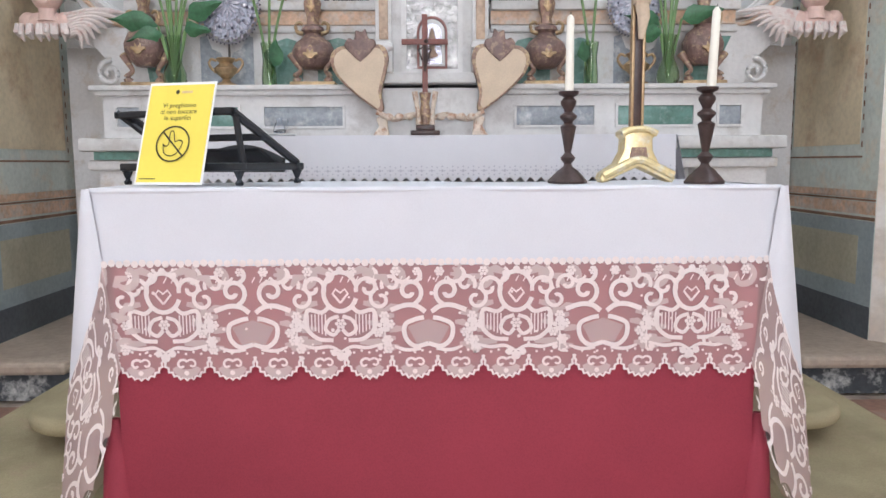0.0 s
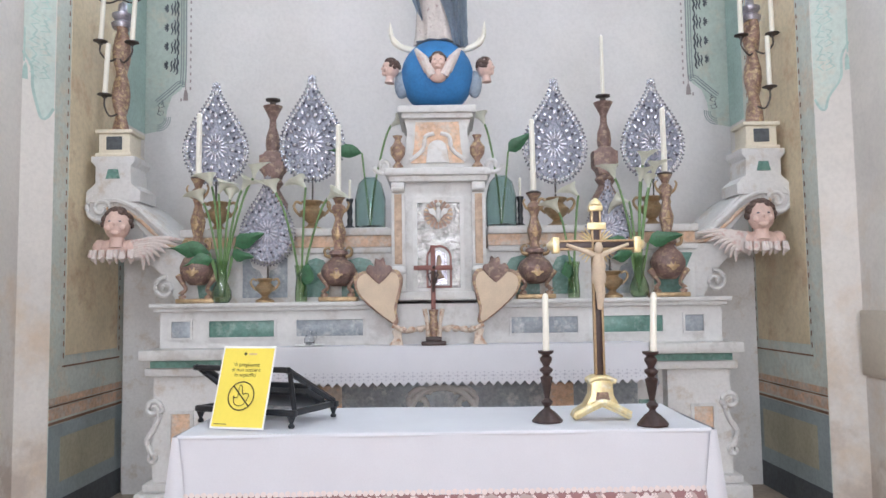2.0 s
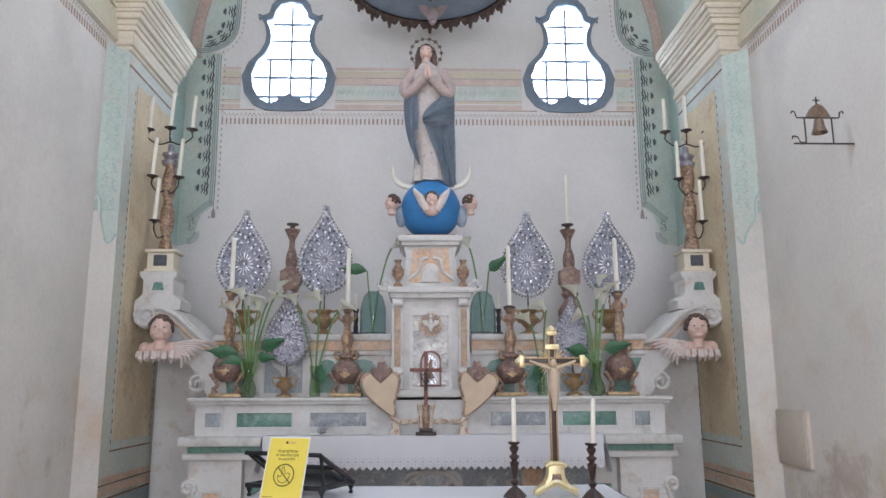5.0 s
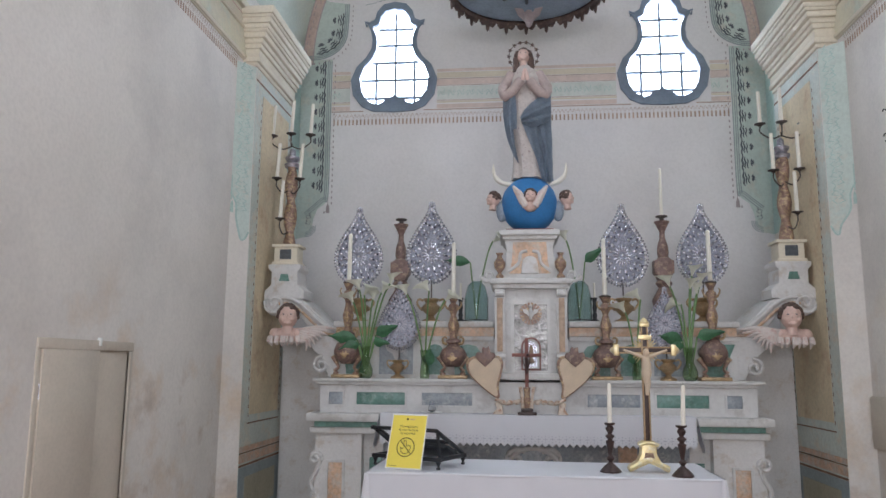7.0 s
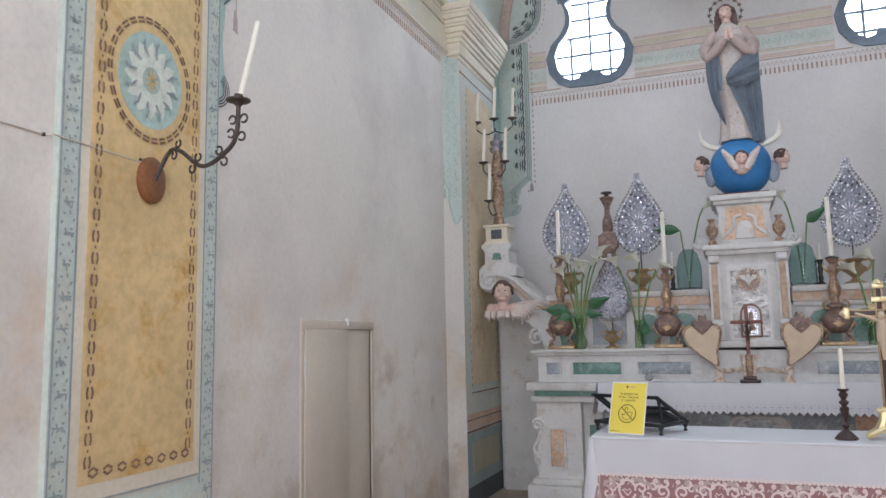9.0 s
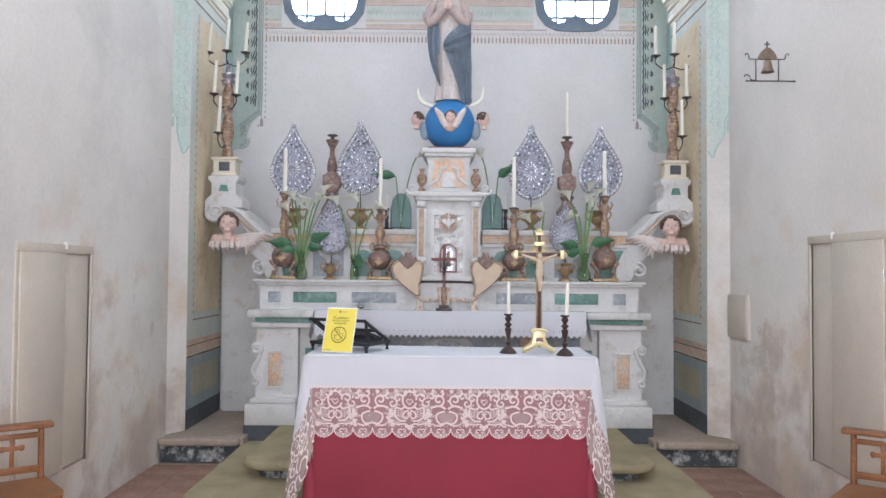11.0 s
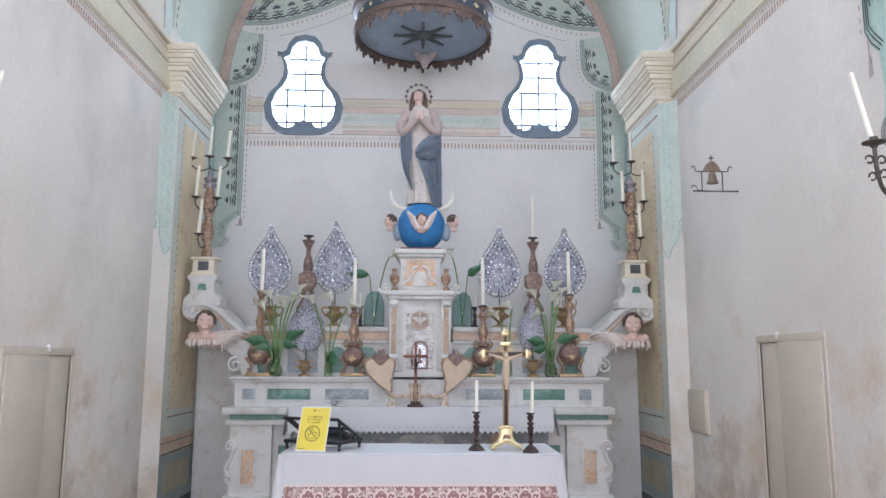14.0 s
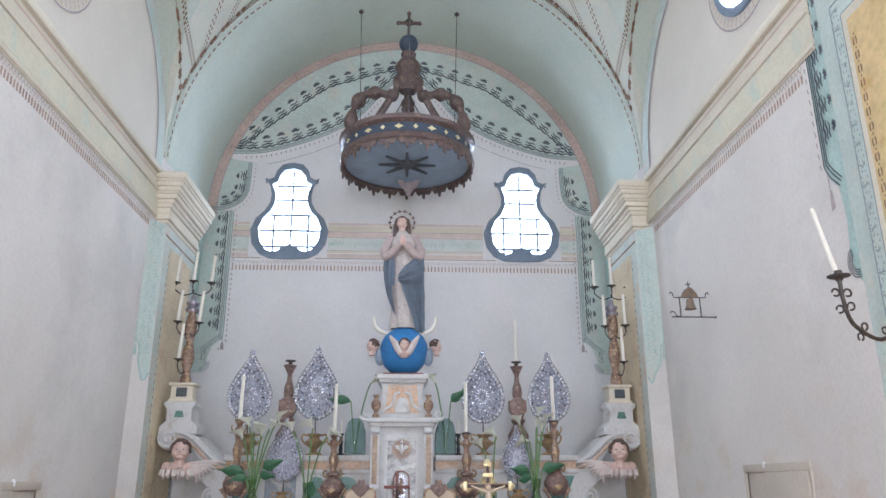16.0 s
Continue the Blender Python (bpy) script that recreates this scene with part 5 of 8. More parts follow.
def teardrop(a):
    """A point of the outline, a running from the tip (0) round by the foot (pi) and back."""
    a = a % (2 * math.pi)
    side = 1 if a <= math.pi else -1
    d = (a if side > 0 else 2 * math.pi - a) / math.pi * RUN[-1]
    for k in range(len(HALF) - 1):
        if d <= RUN[k + 1] + 1e-9:
            t = (d - RUN[k]) / (RUN[k + 1] - RUN[k])
            return side * (HALF[k][0] + (HALF[k + 1][0] - HALF[k][0]) * t), HALF[k][1] + (HALF[k + 1][1] - HALF[k][1]) * t
    return 0.0, HALF[-1][1]


def leaf_ball(b, x, z, a, l, w, y=0.0):
    ball((0, 0, 0), (w, w * 0.6, l), b, 8, T((x, y, z)) @ pose(0, 0, 0, 0, math.degrees(a), 0))


def bouquet_mesh(seed, scale):
    """Sunburst of petals, rings of glass drops, dark stones and a beaded rim."""
    rnd = random.Random(seed)
    b = bmesh.new()
    for i in range(16):
        a = 2 * math.pi * i / 16
        leaf_ball(b, 0.27 * math.sin(a), 0.29 * math.cos(a), a, 0.16, 0.043, -0.05)
    ball((0, -0.07, 0), (0.065, 0.035, 0.065), b, 8)
    for ring, n, l, w in ((0.56, 17, 0.10, 0.070), (0.77, 25, 0.085, 0.062), (0.95, 38, 0.075, 0.058)):
        for i in range(n):
            x, z = teardrop(2 * math.pi * (i + 0.5 * (ring > 0.7)) / n)
            leaf_ball(b, ring * x, ring * z, math.atan2(x, z) + rnd.uniform(-0.2, 0.2), l * rnd.uniform(0.85, 1.12), w * rnd.uniform(0.85, 1.1), -0.035 + rnd.uniform(-0.015, 0.025))
    for i in range(7):
        leaf_ball(b, 0.10 * math.sin(i * 0.9), 1.88 + 0.10 * math.cos(i * 0.9), i * 0.9, 0.065, 0.045)
    ball((0, -0.03, 1.88), 0.06, b, 8)
    tube([(1.03 * teardrop(2 * math.pi * i / 60)[0], 0.0, 1.03 * teardrop(2 * math.pi * i / 60)[1]) for i in range(61)], 0.022, 6, b)
    dark = bmesh.new()
    for i in range(24):
        x, z = teardrop(2 * math.pi * (i + 0.25) / 24)
        q = 0.665 if i % 2 else 0.865
        ball((q * x, -0.065, q * z), 0.042, dark, 7)
    for i in range(64):
        x, z = teardrop(2 * math.pi * i / 64)
        ball((1.075 * x, 0, 1.065 * z), 0.030, dark, 5)
    wire = bmesh.new()
    for q in (0.45, 0.67, 0.86):
        tube([(q * teardrop(2 * math.pi * i / 40)[0], 0.02, q * teardrop(2 * math.pi * i / 40)[1]) for i in range(41)], 0.02, 5, wire)
    plate([(0.93 * teardrop(2 * math.pi * i / 40)[0], 0.93 * teardrop(2 * math.pi * i / 40)[1]) for i in range(40)], 0.012, wire, T((0, 0.025, 0)))
    for m_ in (b, dark, wire):
        m_.transform(Matrix.Diagonal((0.90 * scale, scale, scale, 1)))
    return b, dark, wire


def bouquet(x, y, z0, z1, foot, seed, turn=0, dark=False):
    s = (z1 - z0) / (1.98 + 1.15)
    zc = z0 + 1.15 * s
    c = thing("silver_bouquet", pose(x, y, zc, 0, 0, turn), "teardrop-shaped silvered metal altar bouquet on a wire stem", "altar bouquet", "silver bouquets on the altar")
    b, d, w_ = bouquet_mesh(seed, s)
    tagged(part("petal_wreath", b, SILVER_DARK if dark else SILVER, c, "silvered metal petals"), kind="stuff")
    tagged(part("bead_border", d, BEAD, c, "dark glass beads"), kind="stuff")
    part("backing", w_, BACKING, c, "embossed silver backing")
    part("stem", tube([(0, 0.02, -1.0 * s), (0, 0.02, foot - zc)], 0.006, 6), IRON, c, "iron wire stem")


def urn(x, y, z, k, mats=None):
    c = thing("gilt_urn", (x, y, z), "small gilded altar urn with two handles", "urn", "gilded urns")
    part("body", lathe([(0.0, 0), (0.065, 0), (0.065, 0.015), (0.03, 0.03), (0.02, 0.045), (0.035, 0.06), (0.066, 0.09), (0.07, 0.11), (0.045, 0.13), (0.038, 0.14), (0.06, 0.165), (0.055, 0.17), (0.03, 0.165), (0.0, 0.16)], 18, m=Matrix.Scale(k, 4)), GOLD, c)
    for s in (-1, 1):
        part("handle", tube([(s * q * k, 0, r * k) for q, r in smooth_line([(0.055, 0.155), (0.085, 0.165), (0.10, 0.14), (0.085, 0.11), (0.06, 0.085)], 4)], 0.008 * k, 7), GOLD, c)


for x, z in ((-1.455, G2), (-0.84, G2), (0.77, G2), (1.40, G2)):
    urn(x, 4.5, z, 1.2)
bouquet(-1.475, 4.5, 2.18, 2.86, G2 + 0.19, 1, 8)
bouquet(-0.84, 4.5, 2.20, 2.90, G2 + 0.19, 2)
bouquet(0.77, 4.5, 2.17, 2.86, G2 + 0.19, 3)
bouquet(1.42, 4.5, 2.18, 2.85, G2 + 0.19, 4, -6)
urn(-1.055, 4.10, G1, 0.85)
urn(1.03, 4.10, G1, 0.95)
bouquet(-1.055, 4.16, 1.63, 2.17, G1 + 0.13, 5, 4, True)
bouquet(1.035, 4.16, 1.66, 2.12, G1 + 0.14, 6, -8, True)


# lilies
def lily_head(b, m):
    """A funnel with one side drawn out to a point."""
    g = bmesh.new()
    n = 14
    rings = []
    for k, (r, z) in enumerate(((0.006, 0), (0.014, 0.03), (0.024, 0.055), (0.04, 0.075), (0.05, 0.08))):
        rings.append([g.verts.new(((r * (1 + (0.9 * max(0, math.cos(2 * math.pi * i / n)) ** 3 if k > 2 else 0))) * math.cos(2 * math.pi * i / n), r * math.sin(2 * math.pi * i / n), z + (0.03 * max(0, math.cos(2 * math.pi * i / n)) if k > 2 else 0))) for i in range(n)])
    for p, q in zip(rings, rings[1:]):
        for i in range(n):
            g.faces.new((p[i], p[(i + 1) % n], q[(i + 1) % n], q[i]))
    bmesh.ops.solidify(g, geom=g.faces[:], thickness=0.0015)
    g.transform(m)
    return join(b, g)


def broad_leaf(b, base, tip, width, droop=0.03):
    """An arrow-shaped leaf with a folded midrib."""
    B, Q = Vector(base), Vector(tip)
    d = Q - B
    side = d.cross(Vector((0, 1, 0.25))).normalized()
    prof = (0.0, 0.75, 1.0, 0.85, 0.55, 0.25, 0.0)
    g = bmesh.new()
    rows = []
    for i, w in enumerate(prof):
        t = i / 6
        c = B + d * t - Vector((0, 0, droop * t * t))
        rows.append([g.verts.new(c + side * (w * width * q) + Vector((0, -0.012 * (1 - abs(q)) * (w > 0), 0.006 * math.sin(9 * t) * q))) for q in (-1, -0.5, 0, 0.5, 1)])
    for p, q in zip(rows, rows[1:]):
        for k in range(4):
            g.faces.new((p[k], p[k + 1], q[k + 1], q[k]))
    bmesh.ops.remove_doubles(g, verts=g.verts[:], dist=1e-5)
    bmesh.ops.solidify(g, geom=g.faces[:], thickness=0.002)
    return join(b, g)


def lily_vase(x, y, z, flowers, leaves, prof, glass, label):
    c = thing("lily_vase", (x, y, z), label, "flower vase", "vases with calla lilies")
    part("vase", lathe([(r * (1.25 if prof is JAR else 1.0), z_) for r, z_ in prof], 20), glass, c, "tinted glass vase")
    for (fx, fz, bend, ang_) in flowers:
        pts = smooth_line([(0.0, 0, 0.03), (fx * 0.25, 0, fz * 0.45), (fx * 0.7, -0.01, fz * 0.85), (fx, -0.015, fz)], 5)
        st = part("stem", tube(pts, 0.007, 7), STEM, c, "green stem")
        part("bloom", lily_head(None, T((fx, -0.015, fz - 0.005)) @ pose(0, 0, 0, bend * 0.4, bend, ang_)), PETAL, st, "white calla bloom")
    for (bx, bz, tx, tz, w) in leaves:
        st = part("leaf_stalk", tube(smooth_line([(0, 0, 0.04), (bx * 0.6, 0, bz * 0.6), (bx, -0.01, bz)], 4), 0.006, 6), STEM, c)
        part("leaf", broad_leaf(None, (bx, -0.01, bz), (tx, -0.04, tz), w), LEAF, st, "dark green arrow-shaped leaf")


ROUND = [(0.0, 0.0), (0.04, 0.0), (0.058, 0.03), (0.056, 0.07), (0.032, 0.13), (0.026, 0.19), (0.04, 0.25), (0.037, 0.25), (0.023, 0.19), (0.029, 0.13), (0.052, 0.07), (0.053, 0.035), (0.036, 0.006), (0.0, 0.006)]
TALL = [(0.0, 0.0), (0.036, 0.0), (0.038, 0.05), (0.030, 0.14), (0.040, 0.22), (0.036, 0.22), (0.026, 0.14), (0.034, 0.05), (0.032, 0.006), (0.0, 0.006)]
JAR = [(0.0, 0.0), (0.075, 0.0), (0.08, 0.02), (0.08, 0.20), (0.06, 0.30), (0.03, 0.34), (0.027, 0.34), (0.056, 0.30), (0.076, 0.20), (0.076, 0.02), (0.0, 0.006)]
lily_vase(-1.31, 4.09, G1, [(-0.06, 0.70, 20, 180), (-0.02, 0.66, 30, 0), (0.12, 0.68, 35, 0), (0.19, 0.75, 8, 0), (0.05, 0.62, 30, 120), (-0.11, 0.60, 30, 180)], [(-0.07, 0.30, -0.31, 0.36, 0.055), (0.08, 0.34, 0.26, 0.44, 0.05), (-0.05, 0.26, -0.22, 0.25, 0.05), (0.06, 0.28, 0.20, 0.30, 0.04)], ROUND, GREEN_GLASS, "green glass vase of white calla lilies with broad leaves")
lily_vase(-0.84, 4.11, G1, [(-0.15, 0.66, 20, 180), (0.03, 0.69, 40, 180), (0.16, 0.62, 50, 0)], [(0.02, 0.10, 0.05, 0.26, 0.05)], TALL, GREEN_GLASS, "slim green glass vase of white calla lilies")
lily_vase(0.80, 4.11, G1, [(-0.08, 0.52, 30, 180), (0.04, 0.62, 40, 180)], [(-0.03, 0.12, -0.05, 0.25, 0.04)], TALL, GREEN_GLASS, "slim green glass vase of white calla lilies")
lily_vase(1.19, 4.09, G1, [(-0.13, 0.72, 15, 180), (-0.05, 0.58, 75, 180), (0.02, 0.70, 10, 0), (0.07, 0.66, 12, 90), (0.10, 0.74, 10, 0), (0.04, 0.80, 10, 0)], [(-0.05, 0.30, -0.24, 0.37, 0.05), (0.06, 0.33, 0.26, 0.40, 0.05), (-0.04, 0.26, -0.18, 0.26, 0.045)], ROUND, GREEN_GLASS, "green glass vase of white calla lilies with broad leaves")
lily_vase(-0.45, 4.42, G2, [(0.14, 0.68, 60, 0)], [(-0.05, 0.50, -0.27, 0.545, 0.045)], JAR, TEAL_GLASS, "teal glass jar with a calla lily and a leaf")
lily_vase(0.40, 4.42, G2, [(-0.10, 0.68, 20, 180)], [(0.05, 0.50, 0.20, 0.64, 0.045)], JAR, TEAL_GLASS, "teal glass jar with a calla lily and a leaf")
for x in (-0.58, 0.52):
    c = thing("small_candlestick", (x, 4.40, G2), "small dark turned candlestick with a thin candle", "candlestick", "small dark candlesticks")
    part("stick", lathe([(0.0, 0), (0.04, 0), (0.04, 0.01), (0.015, 0.03), (0.02, 0.06), (0.013, 0.08), (0.02, 0.12), (0.013, 0.16), (0.024, 0.19), (0.024, 0.20), (0.0, 0.20)], 14), BLACKWOOD, c)
    part("candle", lathe([(0.0, 0.2), (0.009, 0.2), (0.008, 0.32), (0.0, 0.325)], 10), WAX, c, "thin white candle")

# glass cruet on a saucer, on the slab
c = thing("cruet", (-0.76, 3.93, 1.1405), "clear glass cruet standing on a small saucer", "cruet")
part("saucer", lathe([(0.0, 0), (0.05, 0), (0.085, 0.014), (0.083, 0.016), (0.048, 0.005), (0.0, 0.005)], 20), PAPER, c, "white saucer")
part("jug", lathe([(0.0, 0.007), (0.026, 0.007), (0.03, 0.03), (0.028, 0.05), (0.014, 0.075), (0.016, 0.095), (0.014, 0.095), (0.012, 0.076), (0.025, 0.05), (0.027, 0.03), (0.0, 0.010)], 16), GLASS, c, "glass jug")
part("jug_handle", tube([(q, 0, r) for q, r in smooth_line([(0.014, 0.085), (0.038, 0.085), (0.044, 0.06), (0.028, 0.04)], 4)], 0.003, 6), GLASS, c)

# heart-shaped altar cards on a gilt bar, with the small dark cross before them
cards = thing("altar_cards", (-0.02, 3.90, 1.1405), "pair of heart-shaped gilt-framed altar cards on a carved bar", "altar card")
heart = [(-0.48 + (x + 0.465) * 1.06, 0.115 + (z - 0.13) * 0.85) for x, z in smooth_line([(-0.24, 0.13), (-0.34, 0.22), (-0.44, 0.34), (-0.465, 0.44), (-0.43, 0.495), (-0.375, 0.50), (-0.335, 0.455), (-0.285, 0.505), (-0.225, 0.505), (-0.20, 0.44), (-0.215, 0.34), (-0.235, 0.24), (-0.225, 0.16), (-0.24, 0.13)], 4)[:-1]]
for s in (-1, 1):
    pts = [(-s * x, z) for x, z in heart]
    fr = part("card_frame", plate(pts, 0.028, m=T((0, -0.012, 0)), bevel=0.007), OLDGOLD, cards, "brown gilt heart-shaped frame")
    mx, mz = -s * -0.34, 0.285
    part("card", plate([(mx + (x - mx) * 0.86, mz + (z - mz) * 0.885) for x, z in pts], 0.004, m=T((0, -0.016, 0))), BOARD, fr, "aged tan card", False)
    crest = [(-0.335 + (x + 0.335) * 1.35, 0.355 + (z - 0.375) * 1.4) for x, z in smooth_line([(-0.335, 0.375), (-0.365, 0.40), (-0.39, 0.43), (-0.375, 0.455), (-0.355, 0.45), (-0.35, 0.48), (-0.33, 0.475), (-0.315, 0.485), (-0.305, 0.455), (-0.285, 0.45), (-0.28, 0.43), (-0.305, 0.40), (-0.335, 0.375)], 3)[:-1]]
    part("crest", plate([(-s * x, z) for x, z in crest], 0.024, m=T((0, -0.022, 0)), bevel=0.006), WINE, cards, "carved red-brown flame crest")
    part("foot", plate([(s * x, z) for x, z in smooth_line([(0.20, 0.0), (0.275, 0.0), (0.27, 0.022), (0.252, 0.05), (0.262, 0.09), (0.215, 0.10), (0.208, 0.05), (0.20, 0.0)], 3)[:-1]], 0.03, m=T((0, -0.01, 0)), bevel=0.006), FLAKED, cards, "flaking gilt foot")
b = tube([(x, -0.005, z) for x, z in smooth_line([(-0.26, 0.12), (-0.18, 0.085), (-0.08, 0.105), (0, 0.09), (0.08, 0.105), (0.18, 0.085), (0.26, 0.12)], 6)], 0.014, 10)
for i in range(9):
    ball((-0.2 + 0.05 * i, -0.02, 0.095), (0.022, 0.014, 0.018), b, 8)
part("carved_bar", b, FLAKED, cards, "carved gilt bar")
cr = thing("small_cross", (-0.045, 3.855, 1.146), "small dark red wooden standing cross", "cross")
part("foot", box((-0.07, -0.03, 0), (0.07, 0.03, 0.022), 0.005), DARKWOOD, cr, "dark stepped foot")
part("foot_step", box((-0.045, -0.022, 0.022), (0.045, 0.022, 0.05), 0.005), DARKWOOD, cr)
part("shaft", box((-0.013, -0.008, 0.05), (0.013, 0.008, 0.565), 0.002), REDWOOD, cr)
part("arm", box((-0.11, -0.0085, 0.425), (0.11, 0.0085, 0.451), 0.002), REDWOOD, cr)
part("socket", lathe([(0.0, 0.05), (0.022, 0.05), (0.03, 0.10), (0.02, 0.15), (0.028, 0.20), (0.0, 0.205)], 12), OLDGOLD, cr)
for s in (-1, 1):
    part("shell", tube([(s * 0.032, -0.012, 0.05), (s * 0.036, -0.016, 0.12), (s * 0.05, -0.012, 0.205)], [0.014, 0.010, 0.014], 8), FLAKED, cr, "pale gilt support")
b = tube([(0, -0.012, 0.42), (0.004, -0.014, 0.36), (0.0, -0.012, 0.30)], [0.010, 0.012, 0.006], 8)
ball((0.006, -0.014, 0.44), 0.011, b, 8)
for s in (-1, 1):
    tube([(0, -0.012, 0.415), (s * 0.03, -0.011, 0.40), (s * 0.012, -0.012, 0.35)], 0.005, 6, b)
f2 = tagged(obj("figurine", b, DARKWOOD, None, "", True), "tiny dark metal figure on the small cross", "figurine")
f2.matrix_world = T((-0.045, 3.855, 1.146))


# winged putto busts under the volutes
def head_pieces(c, r, turn=0.0, tilt=0.0):
    m = T(c) @ pose(0, 0, 0, tilt, 0, turn) @ Matrix.Scale(r, 4)
    f = ball((0, 0, 0), (0.80, 0.88, 1.0), None, 18)
    ball((0, -0.80, -0.10), (0.13, 0.2, 0.17), f, 8)
    ball((0, -0.62, -0.62), (0.32, 0.24, 0.2), f, 8)
    for s in (-1, 1):
        ball((s * 0.42, -0.60, -0.25), (0.26, 0.22, 0.25), f, 8)
    lathe([(0.5, -1.5), (0.42, -1.1), (0.45, -0.6)], 12, f)
    f.transform(m)
    h = bmesh.new()
    rnd = random.Random(int(abs(c[0]) * 1000))
    for i in range(80):
        u, v = rnd.uniform(0, 2 * math.pi), rnd.uniform(-0.1, 1.0)
        q = math.sqrt(max(0, 1 - v * v))
        p = Vector((q * math.cos(u), q * math.sin(u), v))
        if p.y < -0.45 and p.z < 0.62:
            continue
        ball((p.x * 0.80, p.y * 0.84 + 0.06, p.z * 0.93 + 0.05), 0.21, h, 7)
    h.transform(m)
    e = bmesh.new()
    for s in (-1, 1):
        ball((s * 0.30, -0.80, 0.08), (0.10, 0.06, 0.05), e, 6)
    e.transform(m)
    return [(f, FLESH), (h, HAIR), (e, INK)]


def feather_wing(root, tip, n, width, y=0.0):
    b = bmesh.new()
    R, Q = Vector(root), Vector(tip)
    for i in range(n):
        t = i / (n - 1)
        a = R.lerp(Q, 0.15 + 0.45 * t)
        e = R.lerp(Q, 0.55 + 0.45 * t) + Vector((0, 0, -width * (1 - t)))
        tube([a, a.lerp(e, 0.6), e], [0.014, 0.019, 0.006], 7, b)
    tube([R, R.lerp(Q, 0.5) + Vector((0, -0.01, 0.02)), Q], [0.03, 0.026, 0.012], 8, b)
    return b


for s in (-1, 1):
    pieces = head_pieces((0, -0.01, -0.035), 0.098, s * -12, -4)
    body = ball((s * 0.015, 0.025, -0.185), (0.125, 0.07, 0.065), None, 16)
    for q in (-1, 1):
        ball((s * 0.015 + q * 0.095, 0.015, -0.175), (0.05, 0.05, 0.05), body, 10)
    pieces.append((body, FLESH))
    ruff = bmesh.new()
    for row in range(1):
        for i in range(11):
            x0 = s * 0.015 - 0.125 + 0.025 * i + 0.008 * math.sin(i * 3.7 + row * 2)
            tube([(x0, -0.045, -0.195 - 0.03 * row), (x0 * 1.03, -0.05, -0.235 - 0.03 * row - 0.015 * math.sin(i * 2.1 + row) ** 2), (x0 * 1.0, -0.025, -0.262 - 0.025 * row - 0.02 * math.sin(i * 1.9 + row) ** 2)], [0.012, 0.017, 0.005], 7, ruff)
    wing = bmesh.new()
    for i in range(8):
        z0, z1 = -0.145 - 0.016 * i, -0.135 - 0.026 * i
        reach = 0.40 - 0.034 * i
        line = smooth_line([(-s * 0.09, -0.01, z0), (-s * (0.09 + reach * 0.45), -0.03, z0 + 0.02), (-s * reach, 0.0, z1)], 5)
        tube(line, [0.013 + 0.005 * math.sin(math.pi * k / (len(line) - 1)) - 0.009 * (k / (len(line) - 1)) ** 3 for k in range(len(line))], 7, wing)
    pieces += [(ruff, WING), (wing, WING)]
    statue("putto_bust", pieces, T((s * 2.0, 4.24, 1.93)), "painted winged putto bust under the altar volute", "statue", "putto busts on the altar")

# globe with three winged heads, and the standing figure on it
gl = thing("globe", (-0.005, 4.30, 2.566), "bright blue painted globe under the standing statue", "globe")
part("sphere", ball((0, 0, 0.255), (0.232, 0.22, 0.235), None, 32), BLUE, gl)
part("plate", box((-0.19, -0.17, 0), (0.19, 0.17, 0.03), 0.006), REDWOOD, gl, "dark base plate")
pc = head_pieces((0, 0, 0), 0.058, 0, 0)
for s in (-1, 1):
    pc.append((feather_wing((s * 0.035, -0.005, -0.085), (s * 0.135, 0.015, 0.085), 8, 0.05), WING))
pc.append((ball((0, 0.01, -0.085), (0.055, 0.035, 0.04), None, 10), FLESH))
statue("cherub_head", pc, T((0.0, 4.065, 2.845)), "painted cherub head with folded wings on the globe", "statue", "cherub heads on the globe")
for s in (-1, 1):
    pc = head_pieces((0, 0, 0), 0.062, s * 75, -5)
    w_ = ball((-s * 0.07, 0.02, -0.10), (0.05, 0.04, 0.09), None, 10)
    pc.append((w_, MANTLE))
    statue("cherub_head", pc, T((s * 0.30, 4.25, 2.865)), "painted dark-haired cherub head in profile beside the globe", "statue", "cherub heads on the globe")
for s in (-1, 1):
    hrn = thing("crescent_horn", (s * 0.20, 4.26, 2.98), "cream crescent moon horn rising behind the globe", "crescent")
    part("horn", tube(smooth_line([(-s * 0.06, 0, 0.0), (s * 0.04, -0.01, 0.03), (s * 0.09, -0.01, 0.09), (s * 0.10, -0.01, 0.185)], 6), [0.020] * 7 + [0.021] * 4 + [0.017] * 3 + [0.013] * 2 + [0.009, 0.006, 0.003], 10), WAX, hrn)

# standing robed statue, one mesh
pieces = []
gown = bmesh.new()


def body_ring(z, rx, ry, cx, cy, folds, amp, n=40, ph=0.0):
    return [Vector((cx + rx * (1 + amp * math.sin(folds * a + ph)) * math.cos(a), cy + ry * (1 + amp * math.sin(folds * a + ph)) * math.sin(a), z)) for a in [2 * math.pi * i / n for i in range(n)]]


def skin(rings, bm=None):
    b = bmesh.new()
    vs = [[b.verts.new(p) for p in r] for r in rings]
    n = len(vs[0])
    for p, q in zip(vs, vs[1:]):
        for i in range(n):
            b.faces.new((p[i], p[(i + 1) % n], q[(i + 1) % n], q[i]))
    b.faces.new(vs[0][::-1])
    b.faces.new(vs[-1])
    return join(bm, b)


